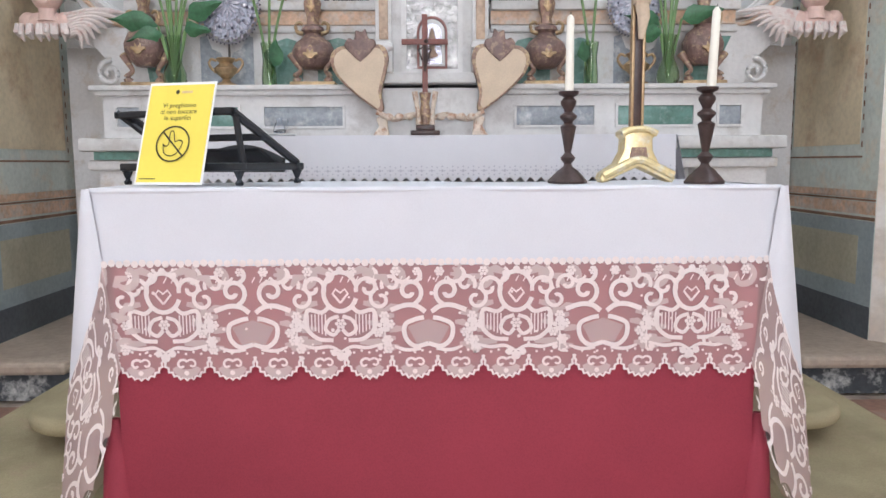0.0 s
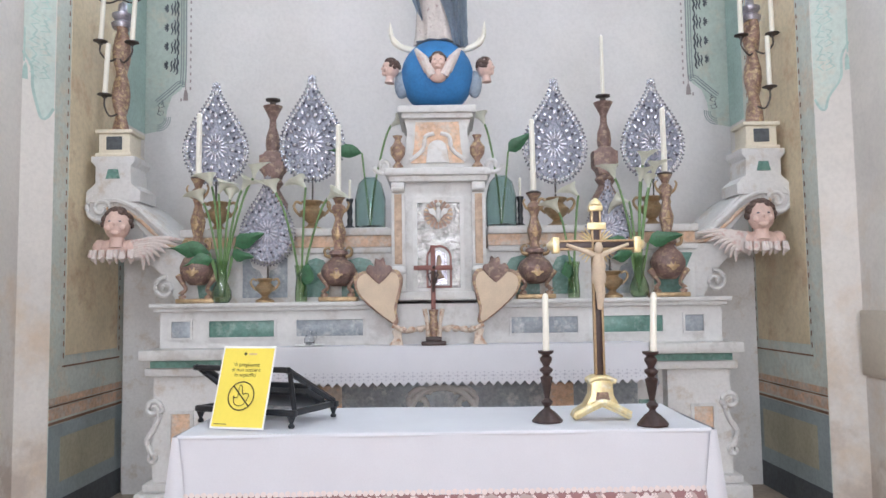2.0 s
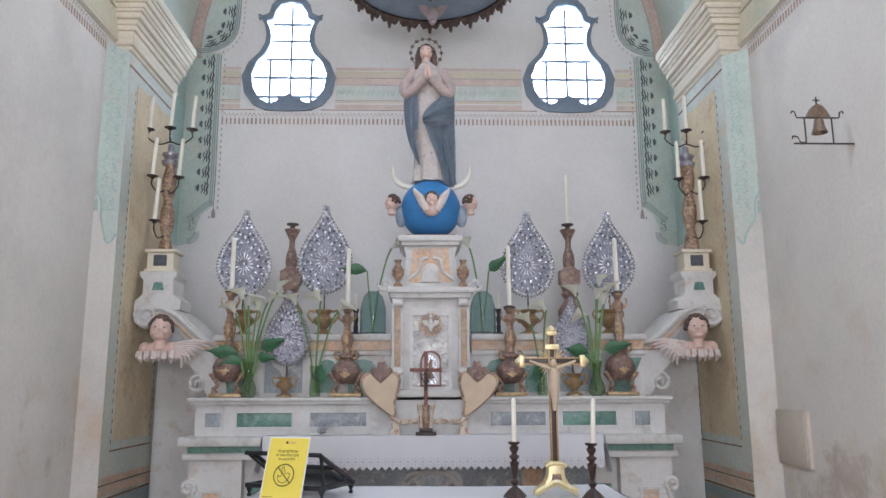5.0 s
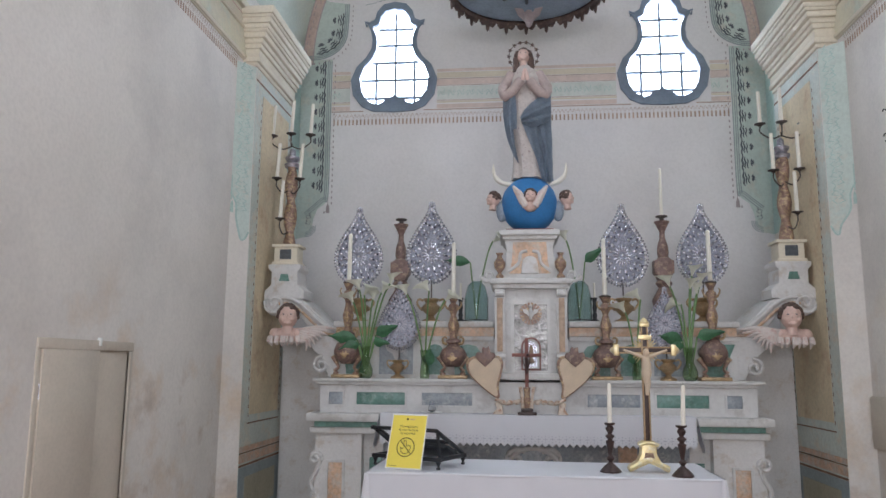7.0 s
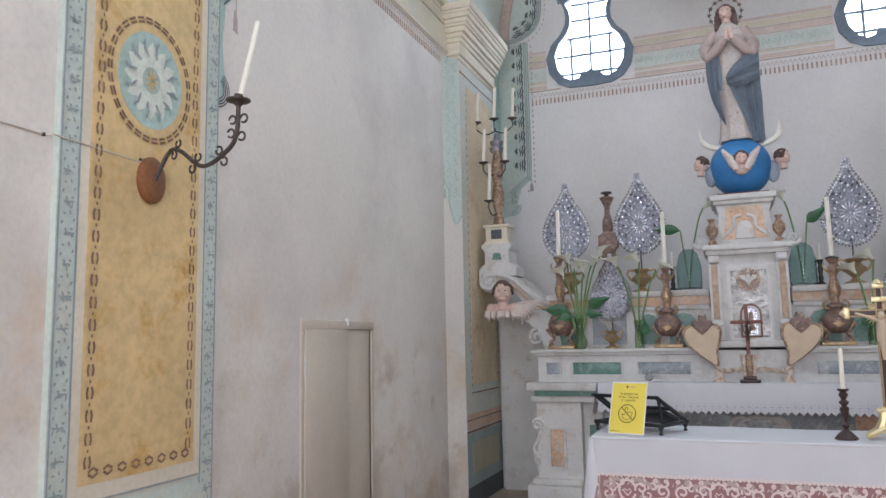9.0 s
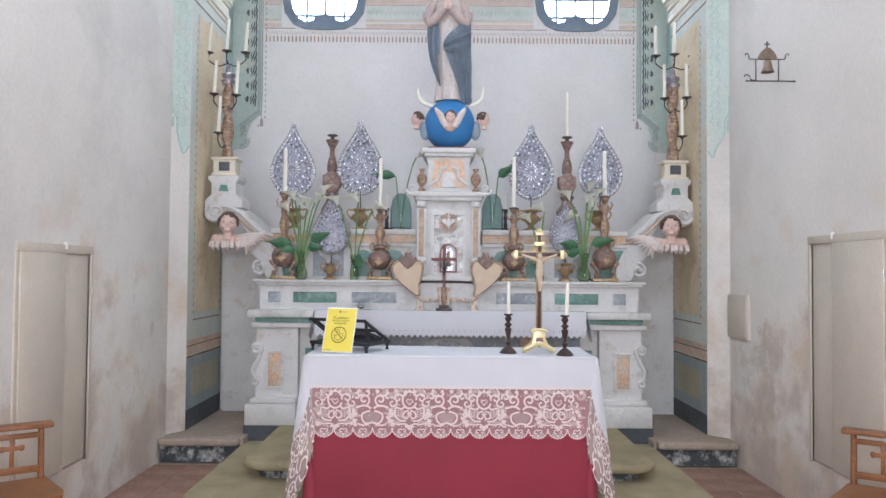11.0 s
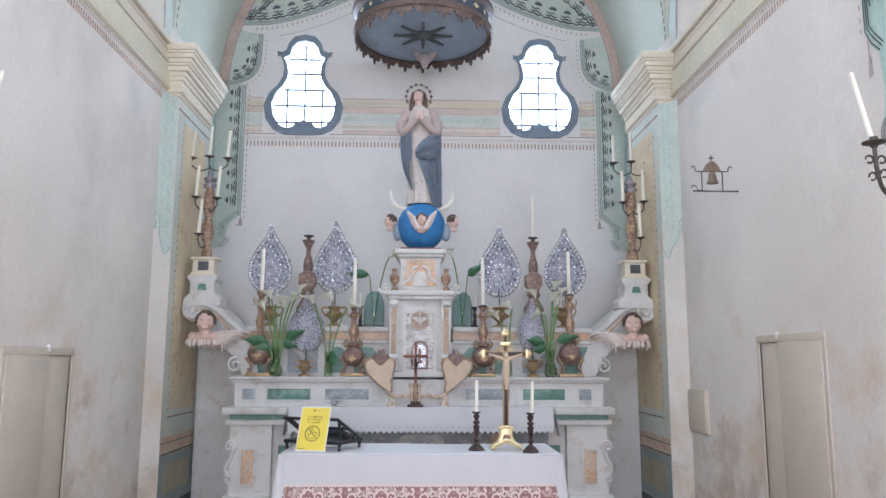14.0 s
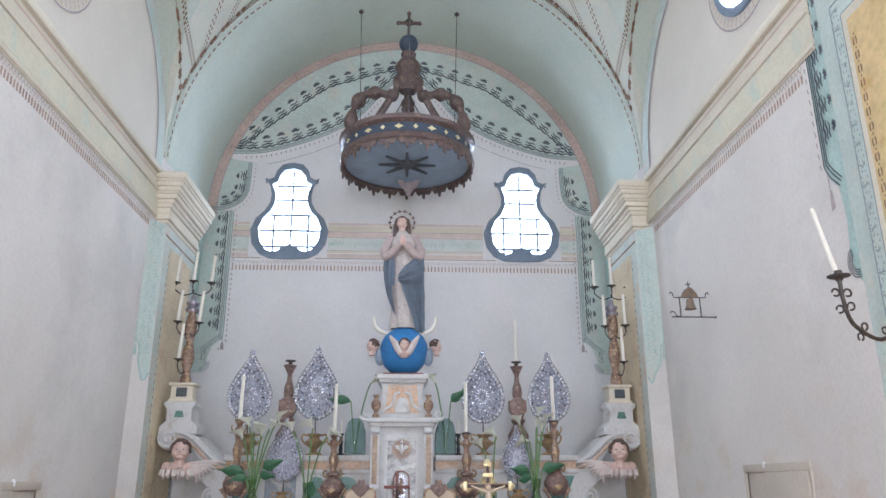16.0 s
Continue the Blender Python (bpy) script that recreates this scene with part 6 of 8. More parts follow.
gown = skin([body_ring(z, rx, ry, x, y, 9, a, 44, z * 5) for z, rx, ry, x, y, a in ((0.0, 0.145, 0.11, 0.0, 0.0, 0.10), (0.06, 0.135, 0.10, 0, 0, 0.09), (0.25, 0.125, 0.095, -0.005, 0, 0.07), (0.45, 0.12, 0.09, -0.01, 0, 0.05), (0.62, 0.115, 0.085, -0.015, 0, 0.03), (0.75, 0.115, 0.08, -0.02, 0, 0.02), (0.88, 0.125, 0.08, -0.025, 0, 0.01), (0.96, 0.09, 0.06, -0.03, 0, 0.0), (1.0, 0.04, 0.04, -0.035, 0, 0))])
pieces.append((gown, GOWN))
# mantle: a cloak behind and a sash swept across the front
mant = skin([body_ring(z, rx, ry, x, 0.035, 7, a, 44, z * 6 + 1) for z, rx, ry, x, a in ((-0.01, 0.135, 0.085, 0.045, 0.10), (0.15, 0.15, 0.09, 0.035, 0.08), (0.35, 0.175, 0.10, 0.01, 0.07), (0.55, 0.195, 0.10, -0.01, 0.05), (0.70, 0.20, 0.095, -0.01, 0.03), (0.82, 0.185, 0.085, -0.015, 0.02), (0.92, 0.15, 0.075, -0.02, 0.02), (0.97, 0.09, 0.05, -0.03, 0))])


def drape(left, right, n, depth, folds, bm):
    """Cloth between two falling edges, with folds along its length."""
    A, B = smooth_line(left, n), smooth_line(right, n)
    g = sheet(lambda u, v: Vector(A[round(v * (len(A) - 1))]).lerp(Vector(B[round(v * (len(B) - 1))]), u) + Vector((0, -depth * math.sin(math.pi * u) * (0.75 + 0.45 * math.sin(folds * math.pi * u + 2 * v)), 0)), 14, len(A) - 1)
    bmesh.ops.solidify(g, geom=g.faces[:], thickness=0.012)
    return join(bm, g)


# sash swept across the front, its fall to the foot, and the cloak on the other side
drape([(0.185, -0.03, 0.74), (0.06, -0.11, 0.66), (-0.03, -0.125, 0.575), (-0.075, -0.125, 0.50)], [(0.185, -0.03, 0.50), (0.11, -0.12, 0.44), (0.03, -0.125, 0.42), (-0.06, -0.125, 0.44)], 6, 0.035, 5, mant)
drape([(-0.07, -0.12, 0.49), (-0.01, -0.115, 0.32), (0.06, -0.10, 0.14), (0.10, -0.085, -0.03)], [(0.185, -0.03, 0.62), (0.185, -0.03, 0.40), (0.18, -0.03, 0.18), (0.20, -0.03, -0.05)], 6, 0.035, 6, mant)
drape([(-0.215, -0.01, 0.76), (-0.215, -0.02, 0.56), (-0.18, -0.03, 0.34), (-0.10, -0.05, 0.13)], [(-0.11, -0.09, 0.76), (-0.135, -0.10, 0.56), (-0.125, -0.10, 0.34), (-0.09, -0.08, 0.13)], 6, 0.02, 4, mant)
pieces.append((mant, MANTLE))
arms = bmesh.new()
for s in (-1, 1):
    tube(smooth_line([(-0.03 + s * 0.11, 0, 0.93), (-0.03 + s * 0.175, -0.02, 0.80), (-0.03 + s * 0.14, -0.07, 0.72), (-0.03 + s * 0.03, -0.13, 0.83)], 6), [0.045] * 6 + [0.055] * 6 + [0.042] * 6 + [0.035], 12, arms)
pieces.append((arms, SLEEVE))
pray = bmesh.new()
for s in (-1, 1):
    tube([(-0.03 + s * 0.02, -0.135, 0.82), (-0.03 + s * 0.012, -0.15, 0.87), (-0.03 + s * 0.006, -0.15, 0.915)], [0.018, 0.016, 0.007], 8, pray)
pieces.append((pray, FLESH))
hp = head_pieces((-0.04, -0.01, 1.085), 0.066, -6, -6)
lk = bmesh.new()
for s in (-1, 1):
    tube(smooth_line([(-0.04 + s * 0.04, 0.01, 1.13), (-0.04 + s * 0.062, 0.005, 1.06), (-0.04 + s * 0.06, -0.01, 0.99), (-0.04 + s * 0.07, -0.02, 0.93)], 5), [0.028] * 16, 8, lk)
pieces += hp + [(lk, HAIR)]
halo = bmesh.new()
tube([(-0.04 + 0.125 * math.cos(a), 0.05, 1.11 + 0.125 * math.sin(a)) for a in [math.radians(-50 + 280 * i / 30) for i in range(31)]], 0.003, 6, halo)
for i in range(12):
    a = math.radians(-50 + 280 * i / 11)
    star = [(-0.04 + 0.125 * math.cos(a) + (0.021 if k % 2 == 0 else 0.010) * math.cos(k * math.pi / 5), 1.11 + 0.125 * math.sin(a) + (0.021 if k % 2 == 0 else 0.010) * math.sin(k * math.pi / 5)) for k in range(10)]
    plate(star, 0.006, halo, T((0, 0.045, 0)))
pieces.append((halo, CANOPY_WOOD))
statue("madonna_statue", pieces, T((0.0, 4.29, 3.035)), "painted robed statue with blue mantle and star halo", "statue")


# ---- candelabra on the side pedestals ----
def candelabrum(s):
    c = thing("candelabrum", (s * 2.08, 4.44, 2.346), "twisted gilt column candelabrum with six white candles on iron arms", "candelabrum", "candelabra beside the altar")
    part("box_base", box((-0.10, -0.09, 0.02), (0.10, 0.09, 0.15), 0.006), CREAM, c, "cream box base")
    b = box((-0.115, -0.105, 0.0), (0.115, 0.105, 0.022), 0.005)
    part("foot_moulding", b, CREAM, c)
    part("base_top", box((-0.12, -0.105, 0.15), (0.12, 0.105, 0.175), 0.005), CREAM, c)
    part("base_inlay", box((-0.05, -0.096, 0.045), (0.05, -0.088, 0.13), 0.003), SKIRT, c, "dark square inlay")
    g = bmesh.new()
    n, rows = 18, []
    for k in range(41):
        z = 0.175 + 0.70 * k / 40
        rows.append([g.verts.new((0.045 * (1 + 0.28 * math.cos(2 * (2 * math.pi * i / n) + 22 * (z - 0.175))) * math.cos(2 * math.pi * i / n), 0.045 * (1 + 0.28 * math.cos(2 * (2 * math.pi * i / n) + 22 * (z - 0.175))) * math.sin(2 * math.pi * i / n), z)) for i in range(n)])
    for p, q in zip(rows, rows[1:]):
        for i in range(n):
            g.faces.new((p[i], p[(i + 1) % n], q[(i + 1) % n], q[i]))
    part("twisted_column", g, OLDGOLD, c, "twisted brown gilt column")
    part("collar", lathe([(0.0, 0.87), (0.06, 0.87), (0.07, 0.90), (0.045, 0.92), (0.065, 0.95), (0.065, 0.965), (0.03, 0.98), (0.025, 1.03), (0.0, 1.06)], 18), SILVER_DARK, c, "turned silver collar")
    for (x, z, h, y) in ((-0.05, 0.37, 0.36, -0.13), (-0.115, 0.745, 0.34, -0.06), (0.09, 0.735, 0.34, -0.06), (-0.19, 1.15, 0.31, 0.0), (-0.03, 1.175, 0.33, 0.03), (0.155, 1.15, 0.31, 0.0)):
        x = x if s < 0 else -x
        root = (0, -0.03, z - 0.09) if z > 1 else (0, -0.04, z - 0.08)
        a = part("arm", tube(smooth_line([root, (x * 0.5, y * 0.7 - 0.02, z - 0.11), (x, y, z - 0.05), (x, y, z)], 5), 0.006, 7), IRON, c, "curved iron arm")
        part("drip_pan", lathe([(0.0, 0.0), (0.012, 0), (0.02, 0.012), (0.045, 0.02), (0.045, 0.025), (0.0, 0.022)], 14, m=T((x, y, z))), IRON, a)
        cb = lathe([(0.0, 0.02), (0.0165, 0.02), (0.015, h - 0.005), (0.0, h)], 12, m=T((x, y, z)) @ pose(0, 0, 0, 0, 3.0 if s < 0 else -0.5, 0))
        part("candle", cb, WAX, a, "white candle")


candelabrum(-1)
candelabrum(1)

# ---- hanging canopy ----
cp = thing("hanging_canopy", (0.0, 4.40, 4.78), "carved blue-grey and gilt canopy hanging above the statue", "canopy")
R = 0.68
part("rim", lathe([(R - 0.02, 0.02), (R, 0.0), (R + 0.03, 0.03), (R + 0.02, 0.08), (R - 0.01, 0.10), (R - 0.01, 0.20), (R + 0.03, 0.23), (R + 0.04, 0.27), (R, 0.29), (R - 0.05, 0.27), (R - 0.05, 0.03)], 56, cap=False), CANOPY_WOOD, cp, "gilt-brown moulded rim")
part("band", lathe([(R - 0.006, 0.105), (R - 0.002, 0.15), (R - 0.006, 0.195)], 56, cap=False), NAVY, cp, "dark blue band")
part("ceiling_disc", lathe([(0.0, 0.05), (R - 0.03, 0.03), (R - 0.03, 0.06), (0.0, 0.08)], 48), CANOPY_BLUE, cp, "blue-grey disc")
part("star_boss", lathe([(0.0, 0.02), (0.05, 0.02), (0.11, 0.035), (0.11, 0.045), (0.0, 0.05)], 20), SKIRT, cp, "dark round boss")
for i in range(8):
    a = 2 * math.pi * i / 8
    part("star_ray", tube([(0.08 * math.cos(a), 0.08 * math.sin(a), 0.032), (0.30 * math.cos(a), 0.30 * math.sin(a), 0.032)], [0.022, 0.012], 6), SKIRT, cp, "dark ray")
for i in range(22):
    a = 2 * math.pi * (i + 0.5) / 22
    m = pose(0, 0, 0, 0, 0, math.degrees(a) + 90) @ T((0, -R - 0.012, 0))
    w = 0.088
    out = [(-w, 0.03), (w, 0.03), (w, -0.01), (0.06, -0.045), (0.02, -0.03), (0.014, -0.075), (0, -0.095), (-0.014, -0.075), (-0.02, -0.03), (-0.06, -0.045), (-w, -0.01)]
    part("fringe_piece", plate(out, 0.014, m=m), CANOPY_WOOD, cp, "", False)
b0 = bmesh.new()
dot_pts = [(0.028 * math.cos(k * math.pi / 4) * (1 if k % 2 == 0 else 0.6), 0.028 * math.sin(k * math.pi / 4) * (1 if k % 2 == 0 else 0.6)) for k in range(8)]
for i in range(26):
    a = 2 * math.pi * i / 26
    m = pose(0, 0, 0, 0, 0, math.degrees(a) + 90) @ T((0, -R + 0.001, 0.15))
    q = 1.7 if i % 2 else 1.0
    part("band_star", plate([(x * q, z) for x, z in dot_pts], 0.008, m=m), PALEGOLD, cp, "", False)
for i in range(3):
    a = math.radians(90 * i)
    ca, sa = math.cos(a), math.sin(a)
    prof = smooth_line([(0.52, 0.26), (0.60, 0.42), (0.585, 0.66), (0.48, 0.84), (0.32, 0.88), (0.17, 0.86), (0.10, 1.0), (0.06, 1.15)], 6)
    part("crown_arm", tube([(r * ca, r * sa, z) for r, z in prof], [0.06 + 0.02 * math.sin(k * 0.9) for k in range(len(prof))], 10), CANOPY_WOOD, cp, "carved scrolled arm")
    prof2 = smooth_line([(0.54, 0.30), (0.42, 0.42), (0.30, 0.62), (0.20, 0.80)], 6)
    part("crown_strut", tube([(r * ca, r * sa, z) for r, z in prof2], [0.04] * len(prof2), 8), CANOPY_WOOD, cp)
part("crown_collar", lathe([(0.0, 0.90), (0.09, 0.90), (0.13, 1.0), (0.10, 1.10), (0.14, 1.22), (0.07, 1.32), (0.08, 1.38), (0.0, 1.40)], 20, flute=0.06, nflute=8), CANOPY_WOOD, cp)
part("orb", ball((0, 0, 1.50), 0.105, None, 20), NAVY, cp, "dark blue orb")
b = box((-0.016, -0.012, 1.60), (0.016, 0.012, 1.90), 0.003)
box((-0.12, -0.0125, 1.755), (0.12, 0.0125, 1.787), 0.003, b)
for q in ((-0.12, 1.771), (0.12, 1.771), (0, 1.90)):
    ball((q[0], 0, q[1]), 0.025, b, 10)
lathe([(0.03, 0), (0.05, 0.0)], 16, b, T((0, -0.012, 1.771)) @ pose(0, 0, 0, 90))
part("cross", b, CANOPY_WOOD, cp)
for x, y in ((-0.5, 0.0), (0.5, 0.0)):
    part("hanging_rod", tube([(x, y, 0.27), (x * 1.14, y + 0.42, 2.20)], 0.004, 6), IRON, cp, "thin iron rod")
    part("ceiling_hook", ball((x * 1.14, y + 0.42, 2.20), (0.03, 0.03, 0.025), None, 8), IRON, cp, "iron ceiling hook")
part("chain", tube([(0.01, -0.10, 0.30), (0.01, -0.09, 1.75)], 0.004, 6), SILVER, cp, "thin cord")
for s in (-1, 1):
    part("inner_rod", tube([(s * 0.28, -0.1, 0.3), (0.0, -0.05, 0.85)], 0.006, 6), IRON, cp)
dv = ball((0, 0, 0), (0.05, 0.03, 0.08), None, 10)
ball((0, -0.03, -0.08), 0.03, dv, 8)
for s in (-1, 1):
    plate([(s * 0.02, 0.03), (s * 0.06, 0.09), (s * 0.13, 0.10), (s * 0.10, 0.03), (s * 0.04, -0.03)], 0.015, dv)
d0 = tagged(obj("hanging_dove", dv, MAUVE, None, "", True), "small carved dove hanging below the canopy", "statue")
d0.matrix_world = T((0.02, 4.75, 4.70))

# ---- windows of the altar wall ----
for k, cx_ in enumerate((-1.38, 1.385)):
    wn = thing("window_%d" % (k + 1), (cx_, YB, 4.70), "shaped leaded window with clear panes and dark surround", "window", kind="structure")
    loc = lambda pts: [(x - cx_, z - 4.70) for x, z in pts]
    part("surround", holed(loc(win_outline(cx_, 1.0, 1.0)), [loc(win_outline(cx_, 0.80, 0.885))], 0.03, m=T((0, -0.022, 0))), WINFRAME, wn, "dark blue-grey surround", False)
    inner = loc(win_outline(cx_, 0.81, 0.89))
    part("pane", plate([(x * 0.995, z * 0.995) for x, z in inner], 0.004, m=T((0, 0.10, 0))), GLASS, wn, "clear glass", False).visible_shadow = False
    for x in (-0.205, 0.205):
        part("glazing_bar", box((x - 0.012, 0.075, -0.50), (x + 0.012, 0.105, 0.0), 0.002), LEAD, wn)
    part("glazing_bar", box((-0.011, 0.078, -0.50), (0.011, 0.104, 0.56), 0.001), LEAD, wn)
    for z, hw in ((0.37, 0.19), (0.19, 0.195), (-0.005, 0.25), (-0.20, 0.37), (-0.40, 0.34)):
        part("glazing_bar", box((-hw, 0.076, z - 0.012), (hw, 0.103, z + 0.012), 0.002), LEAD, wn)
    part("sill_ornament", plate([(-0.22, -0.52), (-0.20, -0.48), (-0.13, -0.46), (-0.10, -0.42), (-0.04, -0.40), (0, -0.375), (0.04, -0.40), (0.10, -0.42), (0.13, -0.46), (0.20, -0.48), (0.22, -0.52)], 0.05, m=T((0, 0.04, 0))), WINFRAME, wn, "stepped ornament on the sill", False)
    for s in (-1, 1):
        b = tube([(s * 0.26, -0.02, 0.40), (s * 0.315, -0.025, 0.42), (s * 0.30, -0.02, 0.37)], 0.012, 6)
        part("surround_ear", b, WINFRAME, wn)

# ---- painted decoration of the altar wall ----
def wall_paint(name, bm, material, m, label, parent=None):
    bm.transform(m)
    return tagged(obj(name, bm, material), label, "wall painting", kind="structure")


AW = T((0, YB - 0.0015, 0))


def bars(b, spans, z0, z1, depth=0.0012):
    for x0, x1 in spans:
        box((x0, -depth, z0), (x1, 0.001, z1), 0, b)
    return b


SP3 = ((-2.04, -1.845), (-0.925, 0.915), (1.85, 2.04))
b = bars(bmesh.new(), SP3, 4.545, 4.575)
bars(b, SP3, 4.40, 4.46)
bars(b, SP3, 4.145, 4.19)
wall_paint("wall_band_pink", b, ROSE_PALE, AW, "faded pink painted cornice lines")
b = bars(bmesh.new(), SP3, 4.475, 4.535)
bars(b, SP3, 4.205, 4.225)
wall_paint("wall_band_cream", b, CREAM, AW, "faded cream painted band")
wall_paint("wall_band_teal", bars(bmesh.new(), SP3, 4.24, 4.385), FRIEZE_PALE, AW, "washed green painted frieze")
b = bmesh.new()
for x0, x1 in SP3:
    x = x0 + 0.05
    while x < x1 - 0.05:
        ribbon(smooth_line([(x - 0.045, 4.30), (x - 0.02, 4.335), (x, 4.31), (x + 0.02, 4.285), (x + 0.045, 4.32)], 4), 0.007, b, taper=True)
        for q in (-0.02, 0.02):
            ribbon([(x + q, 4.31), (x + q * 1.6, 4.31 + q * 1.6)], 0.014, b, taper=True)
        x += 0.10
wall_paint("wall_frieze_leafwork", b, TEAL, T((0, YB - 0.0032, 0)), "small green painted tendrils of the frieze")
b = bars(bmesh.new(), SP3, 4.463, 4.469)
bars(b, SP3, 4.391, 4.396)
bars(b, SP3, 4.230, 4.235)
bars(b, ((-2.04, -1.70), (-1.06, 1.06), (1.70, 2.04)), 4.128, 4.138)
wall_paint("wall_line_brown", b, TAN_LINE, AW, "thin brown painted lines")
b = bmesh.new()
for i in range(100):
    x = -2.03 + 4.06 * (i + 0.5) / 100
    box((x - 0.008, -0.0012, 3.985), (x + 0.008, 0.001, 4.045), 0, b)
wall_paint("wall_fringe", b, TAN_LINE, AW, "painted fringe of small pink tassels")
b = bmesh.new()
for i in range(100):
    x = -2.03 + 4.06 * (i + 0.5) / 100
    ribbon([(x - 0.02, 4.10), (x, 4.06), (x + 0.02, 4.10)], 0.005, b)
wall_paint("wall_fringe_net", b, TAN_LINE, AW, "painted netted heading of the fringe")


def vine(b, pts, size, side=1):
    """Small leaf strokes along a line of points."""
    for i, p in enumerate(pts):
        q = pts[min(i + 1, len(pts) - 1)]
        d = Vector((q[0] - p[0], q[1] - p[1]))
        if d.length < 1e-6:
            d = Vector((p[0] - pts[i - 1][0], p[1] - pts[i - 1][1]))
        d.normalize()
        nrm = Vector((-d.y, d.x)) * (1 if i % 2 else -1) * side
        o = Vector(p)
        for f, g in ((0.0, 1.0), (0.55, 0.7)):
            a = o + d * size * f
            c = a + nrm * size * 0.55 * g + d * size * 0.25
            e = a + nrm * size * 0.25 * g + d * size * 0.75
            ribbon([tuple(a), tuple(c), tuple(e)], size * 0.16, b, taper=True)
        ribbon([tuple(o - nrm * size * 0.15), tuple(o + d * size * 0.5 - nrm * size * 0.5), tuple(o + d * size * 0.8 - nrm * size * 0.1)], size * 0.12, b, taper=True)


def wave_border(b, pts, h, side=1, pitch=8):
    """Painted border along close points: a palmette, then three tapering wavy strokes, again and again."""
    for i in range(0, len(pts) - pitch, pitch):
        run = pts[i:i + pitch + 1]
        loc_ = []
        for k, p in enumerate(run):
            q, r = run[min(k + 1, pitch)], run[max(k - 1, 0)]
            d = Vector((q[0] - r[0], q[1] - r[1])).normalized()
            loc_.append((Vector(p), d, Vector((-d.y, d.x)) * side))
        for row, (a0, a1) in enumerate(((0, pitch), (1, pitch - 1), (2, pitch - 1))):
            line = [tuple(p + n * (h * (0.12 + 0.20 * row) + 0.05 * h * math.sin(1.7 * k + row))) for k, (p, d, n) in enumerate(loc_) if a0 <= k <= a1]
            ribbon(line, h * (0.145 - 0.02 * row), b, taper=True)
        p, d, n = loc_[pitch // 2]
        top = p + n * h * 0.72
        for a in (-60, -28, 0, 28, 60):
            v = n * math.cos(radians(a)) + d * math.sin(radians(a))
            ribbon([tuple(top + v * h * 0.08), tuple(top + v * h * 0.22), tuple(top + v * h * 0.34)], h * 0.12, b, taper=True)


def along(pts, step):
    out, acc = [], 0.0
    for p, q in zip(pts, pts[1:]):
        L = math.dist(p, q)
        while acc < L:
            t = acc / L
            out.append((p[0] + (q[0] - p[0]) * t, p[1] + (q[1] - p[1]) * t))
            acc += step
        acc -= L
    return out


def offset(pts, d):
    out = []
    for i, p in enumerate(pts):
        a, c = pts[max(0, i - 1)], pts[min(len(pts) - 1, i + 1)]
        v = Vector((c[0] - a[0], c[1] - a[1])).normalized()
        out.append((p[0] - v.y * d, p[1] + v.x * d))
    return out


